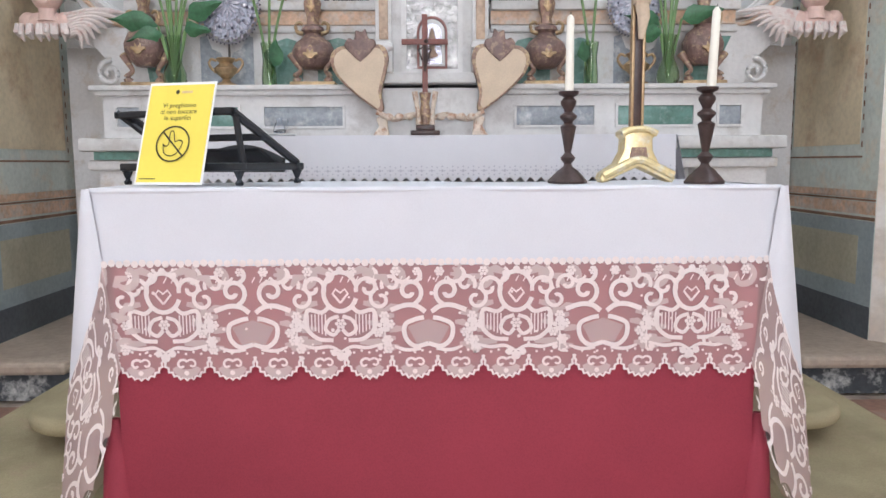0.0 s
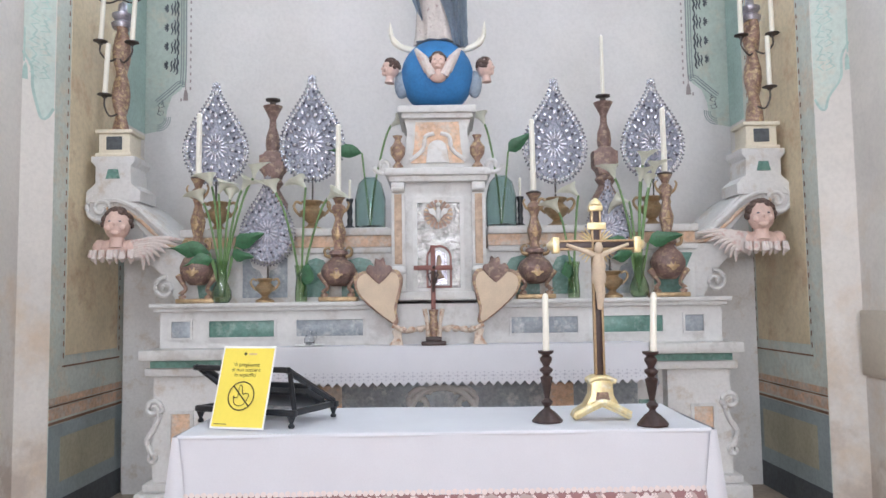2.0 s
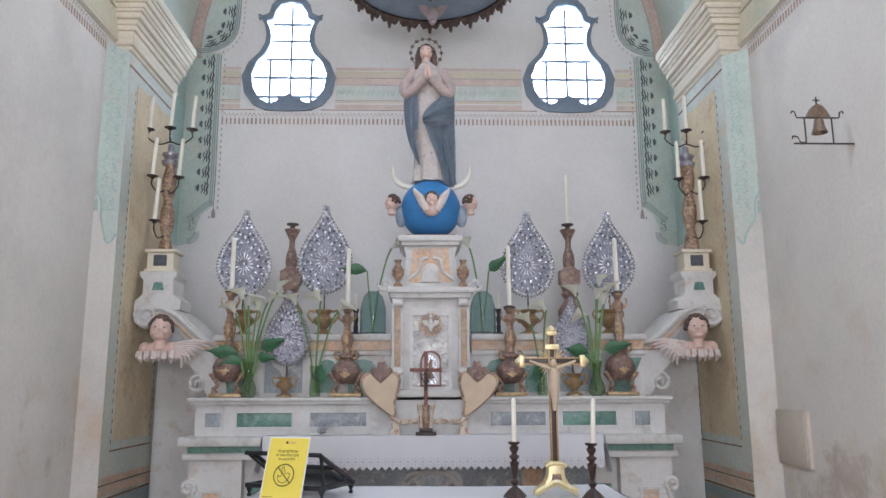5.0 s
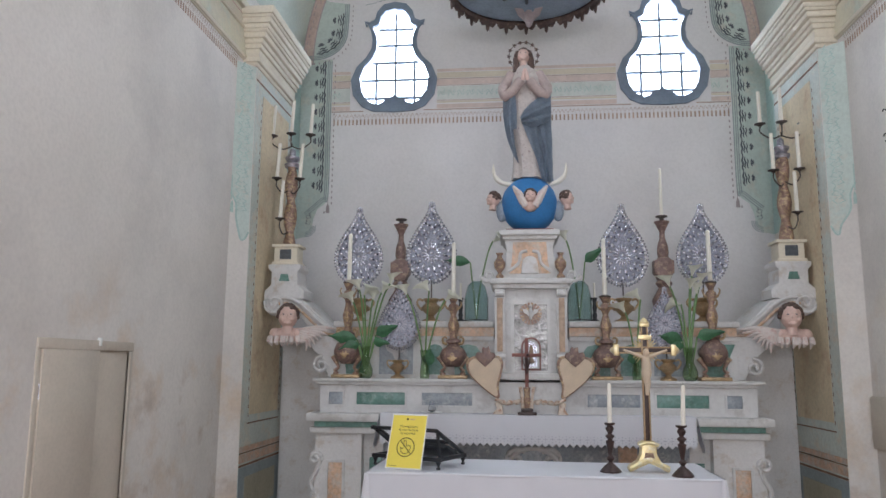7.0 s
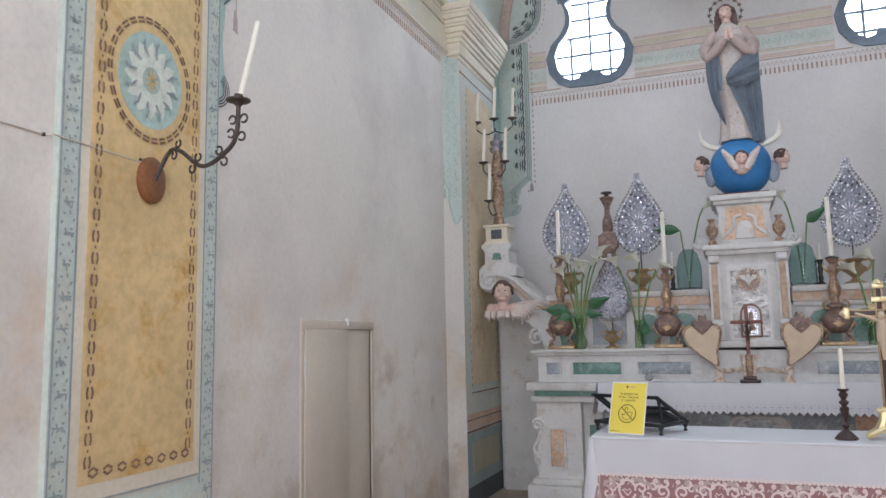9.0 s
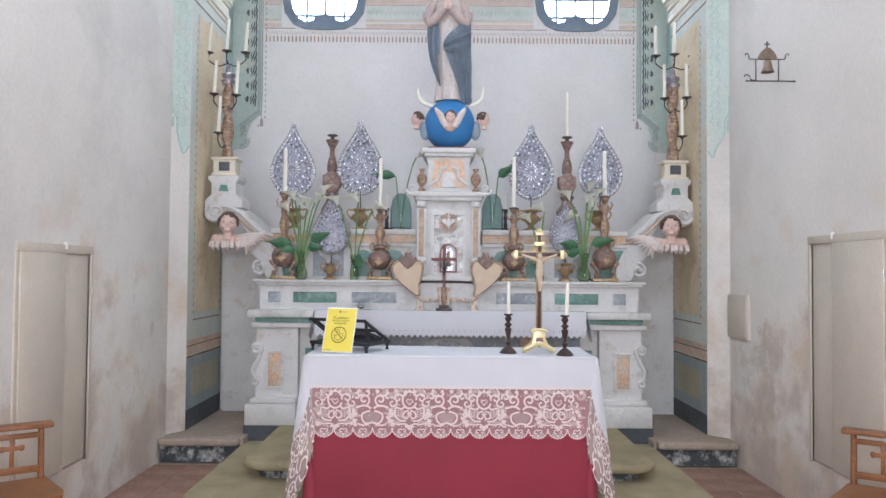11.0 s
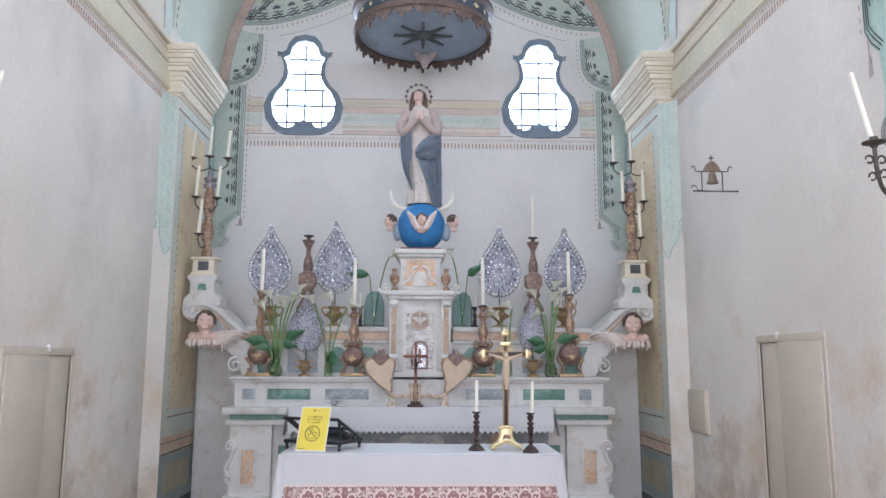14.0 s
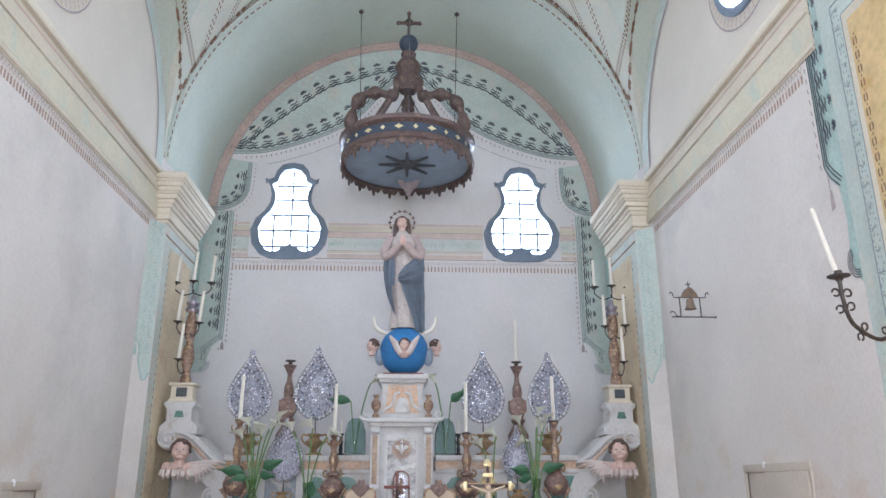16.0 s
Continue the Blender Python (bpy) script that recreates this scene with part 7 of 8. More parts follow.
teal_b, ink_b, line_b, tas_b, cream_b = (bmesh.new() for _ in range(5))
for s in (-1, 1):
    M = (lambda pts: pts) if s < 0 else mirrored
    side = [(-2.377, 4.72), (-2.045, 4.72), (-2.045, 3.20), (-2.09, 3.14), (-2.16, 3.09), (-2.20, 2.98), (-2.215, 2.86), (-2.275, 2.80), (-2.377, 2.78)]
    plate(M(side), 0.0015, teal_b, T((0, -0.0003, 0)))
    edge_ = smooth_line([(-2.05, 4.70), (-2.05, 4.0), (-2.05, 3.24), (-2.10, 3.17), (-2.20, 3.08), (-2.27, 3.02)], 5)
    for o in (0.0, 0.022, 0.040):
        ribbon(M(offset(edge_, -o)), 0.009, line_b)
    wave_border(ink_b, M(along(smooth_line([(-2.105, 4.70), (-2.105, 4.0), (-2.105, 3.32), (-2.15, 3.22), (-2.21, 3.16)], 6), 0.02)), 0.12, s)
    for k in range(4):
        ribbon(M(arc(-2.27, 2.90, 0.05 + 0.016 * k, -95, 10, 10)), 0.007, line_b)
    vine(ink_b, M([(-2.25, 2.93), (-2.25, 2.99)]), 0.05, s)
    for p in along([(-2.012, 4.65), (-2.012, 3.15), (-2.10, 3.04)], 0.06):
        box((s * -p[0] - 0.006, -0.001, p[1] - 0.012), (s * -p[0] + 0.006, 0.0005, p[1] + 0.012), 0, tas_b)
    ribbon(M([(-2.05, 3.22), (-2.05, 3.13)]), 0.006, tas_b)
    plate(M([(-2.07, 3.05), (-2.03, 3.05), (-2.034, 3.11), (-2.044, 3.14), (-2.056, 3.14), (-2.066, 3.11)]), 0.0015, tas_b, T((0, -0.001, 0)))
    # upper corner of the painted hanging, bounded by the arch
    lowc = smooth_line([(-2.30, 4.72), (-2.15, 4.73), (-2.00, 4.80), (-1.91, 4.92), (-1.885, 5.10), (-1.88, 5.34)], 5)
    arch_in = [(-2.30 * math.cos(radians(a)), SPRING + 2.34 * math.sin(radians(a))) for a in (19, 14, 9, 4, 1.5)]
    plate(M(lowc[3:] + [(-2.10, 5.38)] + arch_in), 0.0015, teal_b, T((0, -0.0003, 0)))
    for o in (0.0, 0.02, 0.038):
        ribbon(M(offset(lowc, o)), 0.012, line_b)
    wave_border(ink_b, M(along(offset(lowc, 0.045), 0.02)[4:]), 0.125, -s)
    for p in along(offset(lowc, -0.045), 0.055):
        box((s * -p[0] - 0.005, -0.001, p[1] - 0.01), (s * -p[0] + 0.005, 0.0005, p[1] + 0.01), 0, tas_b)
    # swag across the tympanum
    tymp = [(-2.29 * math.cos(radians(a)), SPRING + 2.335 * math.sin(radians(a))) for a in range(21, 91, 3)]
    low2 = smooth_line([(-2.18, 5.45), (-1.73, 5.48), (-1.26, 5.62), (-0.85, 5.81), (-0.58, 6.01), (-0.36, 6.28), (-0.15, 6.50), (0.0, 6.60)], 6)
    up2 = smooth_line([(-2.12, 5.60), (-1.80, 5.90), (-1.58, 6.08), (-1.08, 6.47), (-0.74, 6.60), (-0.36, 6.73), (0.0, 6.78)], 6)
    plate(M(low2 + tymp[::-1]), 0.0015, teal_b, T((0, -0.0003 - 0.0002 * (s > 0), 0)))
    for o in (0.0, 0.022, 0.04):
        ribbon(M(offset(low2, o)), 0.012, line_b)
    ribbon(M(offset(low2, -0.16)[6:]), 0.006, line_b)
    for p in along(offset(low2, -0.05)[3:], 0.06):
        box((s * -p[0] - 0.006, -0.001, p[1] - 0.016), (s * -p[0] + 0.006, 0.0005, p[1] + 0.014), 0, tas_b)
    wave_border(ink_b, M(along(offset(low2, 0.05), 0.024)), 0.17, -s)
    wave_border(ink_b, M(along(offset(up2, -0.13), 0.024)), 0.16, -s)
wall_paint("wall_hanging_teal", teal_b, TEAL_PALE, AW, "painted pale teal hanging round the altar wall")
wall_paint("wall_hanging_leafwork", ink_b, INK, T((0, YB - 0.0035, 0)), "dark painted leaf ornament on the hanging")
wall_paint("wall_hanging_lines", line_b, GREY_BLUE, T((0, YB - 0.0032, 0)), "dark painted border lines of the hanging")
wall_paint("wall_hanging_tassels", tas_b, MAUVE, T((0, YB - 0.0030, 0)), "painted beads and tassels of the hanging")
AX, AZ = 2.315, 2.365                  # half width and rise of the painted arch band
b = ribbon([(AX * math.cos(radians(a)), SPRING + AZ * math.sin(radians(a))) for a in range(0, 181, 3)], 0.105)
wall_paint("wall_arch_band", b, ARCH_ROSE, T((0, YB - 0.004, 0)), "mauve-pink painted band under the arch")
b = bmesh.new()
for d_, w_ in ((-0.058, 0.012), (0.05, 0.010)):
    ribbon([((AX + d_) * math.cos(radians(a)), SPRING + (AZ + d_) * math.sin(radians(a))) for a in range(0, 181, 3)], w_, b)
rnd = random.Random(21)
for a in range(2, 180, 2):
    c_, s_ = math.cos(radians(a)), math.sin(radians(a))
    q_ = rnd.uniform(-0.02, 0.02)
    ribbon([((AX + q_) * c_ - 0.022 * s_, SPRING + (AZ + q_) * s_ + 0.022 * c_), ((AX + q_ + 0.012) * c_, SPRING + (AZ + q_ + 0.012) * s_), ((AX + q_) * c_ + 0.022 * s_, SPRING + (AZ + q_) * s_ - 0.022 * c_)], 0.011, b, taper=True)
wall_paint("wall_arch_lines", b, MAUVE, T((0, YB - 0.007, 0)), "mauve painted lines and leaves on the arch band")

# ---- painted piers, pilasters and side walls ----
def side_m(s, x):
    """From a drawing in (along y, depth, z) to the wall at x, facing the nave."""
    return Matrix(((0, s, 0, s * x), (1, 0, 0, 0), (0, 0, 1, 0), (0, 0, 0, 1)))


def rect(b, y0, y1, z0, z1, d=0.0016):
    return box((y0, -d, z0), (y1, 0.001, z1), 0, b)


def dashes(b, pts, l, w, step):
    P = along(pts, step)
    for i, p in enumerate(P[:-1]):
        d = Vector((P[i + 1][0] - p[0], P[i + 1][1] - p[1])).normalized() * l / 2
        ribbon([(p[0] - d.x, p[1] - d.y), (p[0], p[1]), (p[0] + d.x, p[1] + d.y)], w, b, -0.001)


for s in (-1, 1):
    nm = "left" if s < 0 else "right"
    P = side_m(s, PIER[s] - 0.0015)
    wall_paint("pier_panel_" + nm, rect(bmesh.new(), 4.16, 4.88, 1.10, 3.78), PIER_YELLOW, P, "stained yellow painted panel on the pier")
    wall_paint("pier_dado_" + nm, rect(bmesh.new(), 3.985, 4.97, 0.26, 0.70), GREY_BLUE, P, "blue-grey painted dado")
    wall_paint("pier_dado_field_" + nm, rect(bmesh.new(), 4.12, 4.86, 0.36, 0.62, 0.003), OLIVE, P, "olive painted dado field")
    wall_paint("pier_skirting_" + nm, rect(bmesh.new(), 3.985, 4.97, SIDE, 0.26), SKIRT, P, "dark painted skirting")
    b = rect(bmesh.new(), 3.985, 4.97, 0.735, 0.80)
    rect(b, 3.985, 4.97, 0.82, 0.86)
    wall_paint("pier_dado_rail_" + nm, b, MARBLE_O, P, "orange-cream painted dado rail")
    b = rect(bmesh.new(), 3.985, 4.97, 0.705, 0.722)
    rect(b, 3.985, 4.97, 0.805, 0.815)
    rect(b, 4.13, 4.92, 1.03, 1.04)
    rect(b, 3.985, 4.97, 3.86, 3.875)
    dashes(b, [(4.13, 1.10), (4.13, 3.78)], 0.03, 0.014, 0.07)
    dashes(b, [(4.91, 1.10), (4.91, 3.78)], 0.03, 0.014, 0.07)
    wall_paint("pier_lines_" + nm, b, BROWN_INK, P, "brown painted border lines and dashes")
    wall_paint("pier_hanging_" + nm, rect(bmesh.new(), 4.982, YB - 0.003, 2.78, SPRING), TEAL, side_m(s, XW - 0.0015), "teal painted hanging behind the pier")

    # painted drape on the front of the pier, wavy at the foot
    k_ = (3.979 - SPLAY[s]) / (XW - PIER[s])
    F = Matrix(((1, 0, 0, 0), (-s * k_, 1, 0, 3.9775 + PIER[s] * k_), (0, 0, 1, 0), (0, 0, 0, 1)))
    e0, e1 = PIER[s] + 0.002, XW - 0.001
    foot = smooth_line([(e0, 2.56), (e0 + 0.02, 2.50), (e0 + 0.04, 2.49), (e0 + 0.055, 2.56), (e1 - 0.035, 2.66), (e1 - 0.03, 2.78), (e1, 2.86)], 4)
    wall_paint("pier_drape_" + nm, plate([(s * x, z) for x, z in [(e1, 3.965), (e0, 3.965)] + foot], 0.0012, m=T((0, -0.0012, 0))), TEAL_PALE, F, "pale teal painted drape on the front of the pier")
    b = ribbon([(s * x, z) for x, z in foot], 0.010, lift=-0.002)
    for k in range(9):
        zz = 2.72 + 0.14 * k
        vine(b, [(s * (e0 + 0.05), zz), (s * (e0 + 0.05), zz + 0.06)], 0.06)
    ribbon([(s * (e1 - 0.006), 3.0), (s * (e1 - 0.006), 2.80)], 0.006, b, -0.002)
    plate([(s * (e1 - 0.018), 2.70), (s * (e1 + 0.0), 2.70), (s * (e1 - 0.002), 2.77), (s * (e1 - 0.010), 2.80), (s * (e1 - 0.016), 2.77)], 0.0012, b, T((0, -0.0016, 0)))
    wall_paint("pier_drape_leafwork_" + nm, b, TEAL, T((0, -0.002, 0)) @ F, "grey painted leaf border and tassel of the drape")
    # pilaster with ochre panel
    y0, y1 = (-0.085, 0.795) if s < 0 else (-0.24, 0.64)
    c0 = (y0 + y1) / 2
    Q = side_m(s, XW - 0.0315)
    wall_paint("pilaster_cream_" + nm, rect(bmesh.new(), y0 + 0.095, y1 - 0.095, 0.93, 4.03, 0.0015), CREAM, Q, "cream painted border of the pilaster panel")
    wall_paint("pilaster_panel_" + nm, rect(bmesh.new(), y0 + 0.135, y1 - 0.135, 1.0, 3.97, 0.003), OCHRE, Q, "ochre painted panel of the pilaster")
    b = rect(bmesh.new(), y0 + 0.086, y0 + 0.094, 0.9, 4.03)
    rect(b, y1 - 0.094, y1 - 0.086, 0.9, 4.03)
    rect(b, y0 + 0.09, y1 - 0.09, 4.03, 4.038)
    rect(b, y0 + 0.01, y1 - 0.01, 4.13, 4.138)
    rect(b, y0 + 0.004, y0 + 0.011, 0.3, 4.13)
    rect(b, y1 - 0.011, y1 - 0.004, 0.3, 4.13)
    rect(b, y0 + 0.10, y1 - 0.10, 0.935, 0.943, 0.0035)
    wall_paint("pilaster_lines_" + nm, b, GREY_BLUE, Q, "dark lines edging the pilaster")
    b = bmesh.new()
    for yy in (y0 + 0.172, y1 - 0.172):
        z = 1.08
        while z < 3.9:
            for dx in (-0.009, 0.009):
                ribbon([(yy + dx, z - 0.022), (yy + dx * 1.5, z), (yy + dx, z + 0.022)], 0.010, b, -0.0035)
            ribbon([(yy, z + 0.036), (yy, z + 0.048)], 0.008, b, -0.0035)
            z += 0.083
    yy = y0 + 0.20
    while yy < y1 - 0.18:
        ribbon([(yy - 0.022, 1.045), (yy, 1.058), (yy + 0.022, 1.045)], 0.010, b, -0.0035)
        ribbon([(yy - 0.022, 1.038), (yy, 1.025), (yy + 0.022, 1.038)], 0.010, b, -0.0035)
        yy += 0.07
    for i in range(30):
        a = 2 * math.pi * i / 30
        cx_, cz_ = c0 - 0.005 + 0.225 * math.cos(a), 2.60 + 0.255 * math.sin(a)
        d = Vector((-0.225 * math.sin(a), 0.255 * math.cos(a))).normalized() * 0.018
        n_ = Vector((d.y, -d.x)).normalized() * 0.008
        for q in (-1, 1):
            ribbon([(cx_ - d.x + n_.x * q, cz_ - d.y + n_.y * q), (cx_ + d.x + n_.x * q, cz_ + d.y + n_.y * q)], 0.010, b, -0.0035)
    wall_paint("pilaster_beading_" + nm, b, BROWN_INK, Q, "brown painted bead-and-reel border")
    rc = (c0 - 0.005, 2.60)
    wall_paint("pilaster_roundel_" + nm, plate([(rc[0] + 0.182 * math.cos(a), rc[1] + 0.206 * math.sin(a)) for a in [2 * math.pi * i / 40 for i in range(40)]], 0.002, m=T((0, -0.0042, 0))), TEAL, Q, "green painted roundel")
    b = bmesh.new()
    for k, (L, W, off) in enumerate(((0.150, 0.036, 0.0), (0.118, 0.030, 0.5))):
        for i in range(12):
            a = 2 * math.pi * (i + off) / 12
            ca, sa = math.cos(a), math.sin(a)
            pet = [(0.05, -W * 0.5), (L * 0.6, -W), (L * 0.85, -W * 0.55), (L, 0), (L * 0.85, W * 0.55), (L * 0.6, W), (0.05, W * 0.5)]
            g = bmesh.new()
            g.faces.new([g.verts.new((rc[0] + (q * ca - r * sa), -0.0047 - 0.0006 * k - 0.00003 * i, rc[1] + 1.13 * (q * sa + r * ca))) for q, r in pet])
            join(b, g)
    wall_paint("pilaster_rosette_" + nm, b, PETAL_PAINT, Q, "pale painted petals of the rosette")
    b = bmesh.new()
    for i in range(12):
        a = 2 * math.pi * (i + 0.5) / 12
        ribbon([(rc[0] + 0.09 * math.cos(a), rc[1] + 0.10 * math.sin(a)), (rc[0] + 0.125 * math.cos(a + 0.12), rc[1] + 0.14 * math.sin(a + 0.12)), (rc[0] + 0.155 * math.cos(a + 0.05), rc[1] + 0.176 * math.sin(a + 0.05))], 0.013, b, -0.007, taper=True)
    wall_paint("pilaster_rosette_lines_" + nm, b, GREY_BLUE, Q, "dark painted shading of the petals")
    b = bmesh.new()
    for i in range(10):
        a = 2 * math.pi * i / 10
        ribbon([(rc[0] + 0.008 * math.cos(a), rc[1] + 0.01 * math.sin(a)), (rc[0] + 0.035 * math.cos(a), rc[1] + 0.048 * math.sin(a))], 0.014, b, -0.0072, taper=True)
    wall_paint("pilaster_rosette_heart_" + nm, b, OCHRE, Q, "orange painted heart of the rosette")
    b = bmesh.new()
    for yy in (y0 + 0.046, y1 - 0.046):
        z = 0.8
        rnd = random.Random(5)
        while z < 4.05:
            for i in range(6):
                a = i * 1.047
                ribbon([(yy + 0.022 * math.cos(a), z + 0.030 * math.sin(a)), (yy + 0.030 * math.cos(a + 0.3), z + 0.042 * math.sin(a + 0.3))], 0.014, b, -0.002, taper=True)
            for i in range(6):
                ribbon([(yy + rnd.uniform(-0.03, 0.03), z + 0.06 + rnd.uniform(-0.012, 0.012)), (yy + rnd.uniform(-0.03, 0.03), z + 0.075)], 0.010, b, -0.002, taper=True)
            z += 0.115
    wall_paint("pilaster_leafwork_" + nm, b, GREY_BLUE, Q, "small grey-green painted leaf pattern")

    # painted hanging next to the pilaster
    Wm = side_m(s, XW - 0.0012)
    yh = 0.80
    if s > 0:
        wall_paint("pilaster_strip_" + nm, rect(bmesh.new(), y1 + 0.002, yh - 0.002, 0.9, SPRING - 0.2, 0.001), TEAL_PALE, Wm, "plain pale teal strip beside the pilaster")
    b = plate([(yh, 4.60), (yh + 0.17, 4.60), (yh + 0.17, 3.30), (yh + 0.13, 3.22), (yh + 0.07, 3.16), (yh + 0.05, 2.95), (yh + 0.075, 2.78), (yh + 0.05, 2.66), (yh, 2.60)], 0.0016, m=T((0, -0.0004, 0)))
    wall_paint("side_hanging_" + nm, b, TEAL, Wm, "painted teal hanging beside the pilaster")
    b = bmesh.new()
    for o in (0.0, 0.02, 0.036):
        ribbon([(yh + 0.165 - o, 4.60), (yh + 0.165 - o, 3.31 + o * 0.5), (yh + 0.12 - o, 3.23 + o), (yh + 0.05 - o * 0.8, 3.16 + o)], 0.009, b, -0.003)
    wave_border(b, along([(yh + 0.122, 4.55), (yh + 0.122, 3.32)], 0.02), 0.12, -1)
    for k in range(4):
        ribbon(arc(yh + 0.01, 2.72, 0.05 + 0.013 * k, -95, 60, 10), 0.006, b, -0.003)
    wall_paint("side_hanging_leafwork_" + nm, b, INK, side_m(s, XW - 0.003), "dark painted leaf border of the hanging")
    b = bmesh.new()
    ribbon([(yh + 0.15, 3.28), (yh + 0.15, 3.16)], 0.008, b, -0.001)
    plate([(yh + 0.132, 3.06), (yh + 0.168, 3.05), (yh + 0.165, 3.13), (yh + 0.155, 3.17), (yh + 0.143, 3.17), (yh + 0.135, 3.13)], 0.0015, b, T((0, -0.001, 0)))
    for p in along([(yh + 0.20, 4.5), (yh + 0.20, 3.3)], 0.07):
        ribbon([(p[0], p[1]), (p[0] + 0.006, p[1] + 0.035)], 0.010, b, -0.001)
    wall_paint("side_hanging_tassel_" + nm, b, MAUVE, Wm, "painted tassel and beads of the hanging")
    # fringe and lines of the side cornice
    b = bmesh.new()
    n = 74
    for i in range(n):
        yy = yh + 0.23 + (SPLAY[s] - yh - 0.24) * (i + 0.5) / n
        box((yy - 0.009, -0.0012, 3.90), (yy + 0.009, 0.001, 3.955), 0, b)
        ribbon([(yy - 0.02, 4.01), (yy, 3.965), (yy + 0.02, 4.01)], 0.006, b)
    wall_paint("side_fringe_" + nm, b, TAN_LINE, Wm, "painted pinkish fringe under the cornice")
    wall_paint("cornice_frieze_" + nm, rect(bmesh.new(), 0.87, 3.97, 4.075, 4.262), FRIEZE, side_m(s, XW - 0.0135), "yellow-green painted frieze")
    b = rect(bmesh.new(), 0.87, 3.97, 4.302, 4.312)
    rect(b, 0.87, 3.97, 4.385, 4.393)
    wall_paint("cornice_lines_" + nm, b, PINK, side_m(s, XW - 0.0135), "pinkish painted cornice lines")
    # lunette above the cornice
    out = [(0.88, 4.505), (3.95, 4.505)] + [(2.415 + 1.53 * math.cos(radians(a)), SPRING - 0.1 + 1.56 * math.sin(radians(a))) for a in range(0, 181, 6)]
    b = holed(out, [circle(OC_Y, OC_Z, 0.42)], 0.0012, m=T((0, -0.0008, 0)))
    wall_paint("lunette_" + nm, b, LUNETTE, side_m(s, XW - 0.001), "pale cream plaster of the lunette")
    b = ribbon([(2.415 + 1.44 * math.cos(radians(a)), SPRING - 0.1 + 1.46 * math.sin(radians(a))) for a in range(-4, 185, 4)], 0.17, lift=-0.003)
    wall_paint("lunette_band_" + nm, b, TEAL_PALE, side_m(s, XW - 0.001), "pale teal painted band round the lunette")
    b = ribbon([(2.415 + 1.34 * math.cos(radians(a)), SPRING - 0.1 + 1.36 * math.sin(radians(a))) for a in range(-3, 184, 4)], 0.03, lift=-0.005)
    dashes(b, [(2.415 + 1.50 * math.cos(radians(a)), SPRING - 0.1 + 1.53 * math.sin(radians(a))) for a in range(2, 179, 3)], 0.05, 0.03, 0.075)
    ribbon([(OC_Y + 0.575 * math.cos(radians(a)), OC_Z + 0.565 * math.sin(radians(a))) for a in range(0, 361, 6)], 0.014, b, -0.005)
    wall_paint("lunette_lines_" + nm, b, MAUVE, side_m(s, XW - 0.001), "mauve painted lines of the lunette")
    b = holed(circle(OC_Y, OC_Z, 0.47, 40), [circle(OC_Y, OC_Z, 0.405, 40)], 0.03, m=T((0, -0.025, 0)))
    wall_paint("oculus_frame_" + nm, b, WINFRAME, side_m(s, XW), "dark moulded frame of the round window")
    b = bmesh.new()
    for i in range(48):
        a = 2 * math.pi * i / 48
        for r_ in (0.482, 0.518):
            ribbon([(OC_Y + r_ * math.cos(a), OC_Z + r_ * math.sin(a)), (OC_Y + (r_ + 0.026) * math.cos(a), OC_Z + (r_ + 0.026) * math.sin(a))], 0.014, b, -0.004)
    wall_paint("oculus_fringe_" + nm, b, PINK, side_m(s, XW - 0.001), "painted fringe round the round window")

# painted groins of the vault: cream wedge, dashed lines and sprigs
def on_vault(x, y, d=0.006):
    return Vector((x, y, vault_height(x, y) - d))


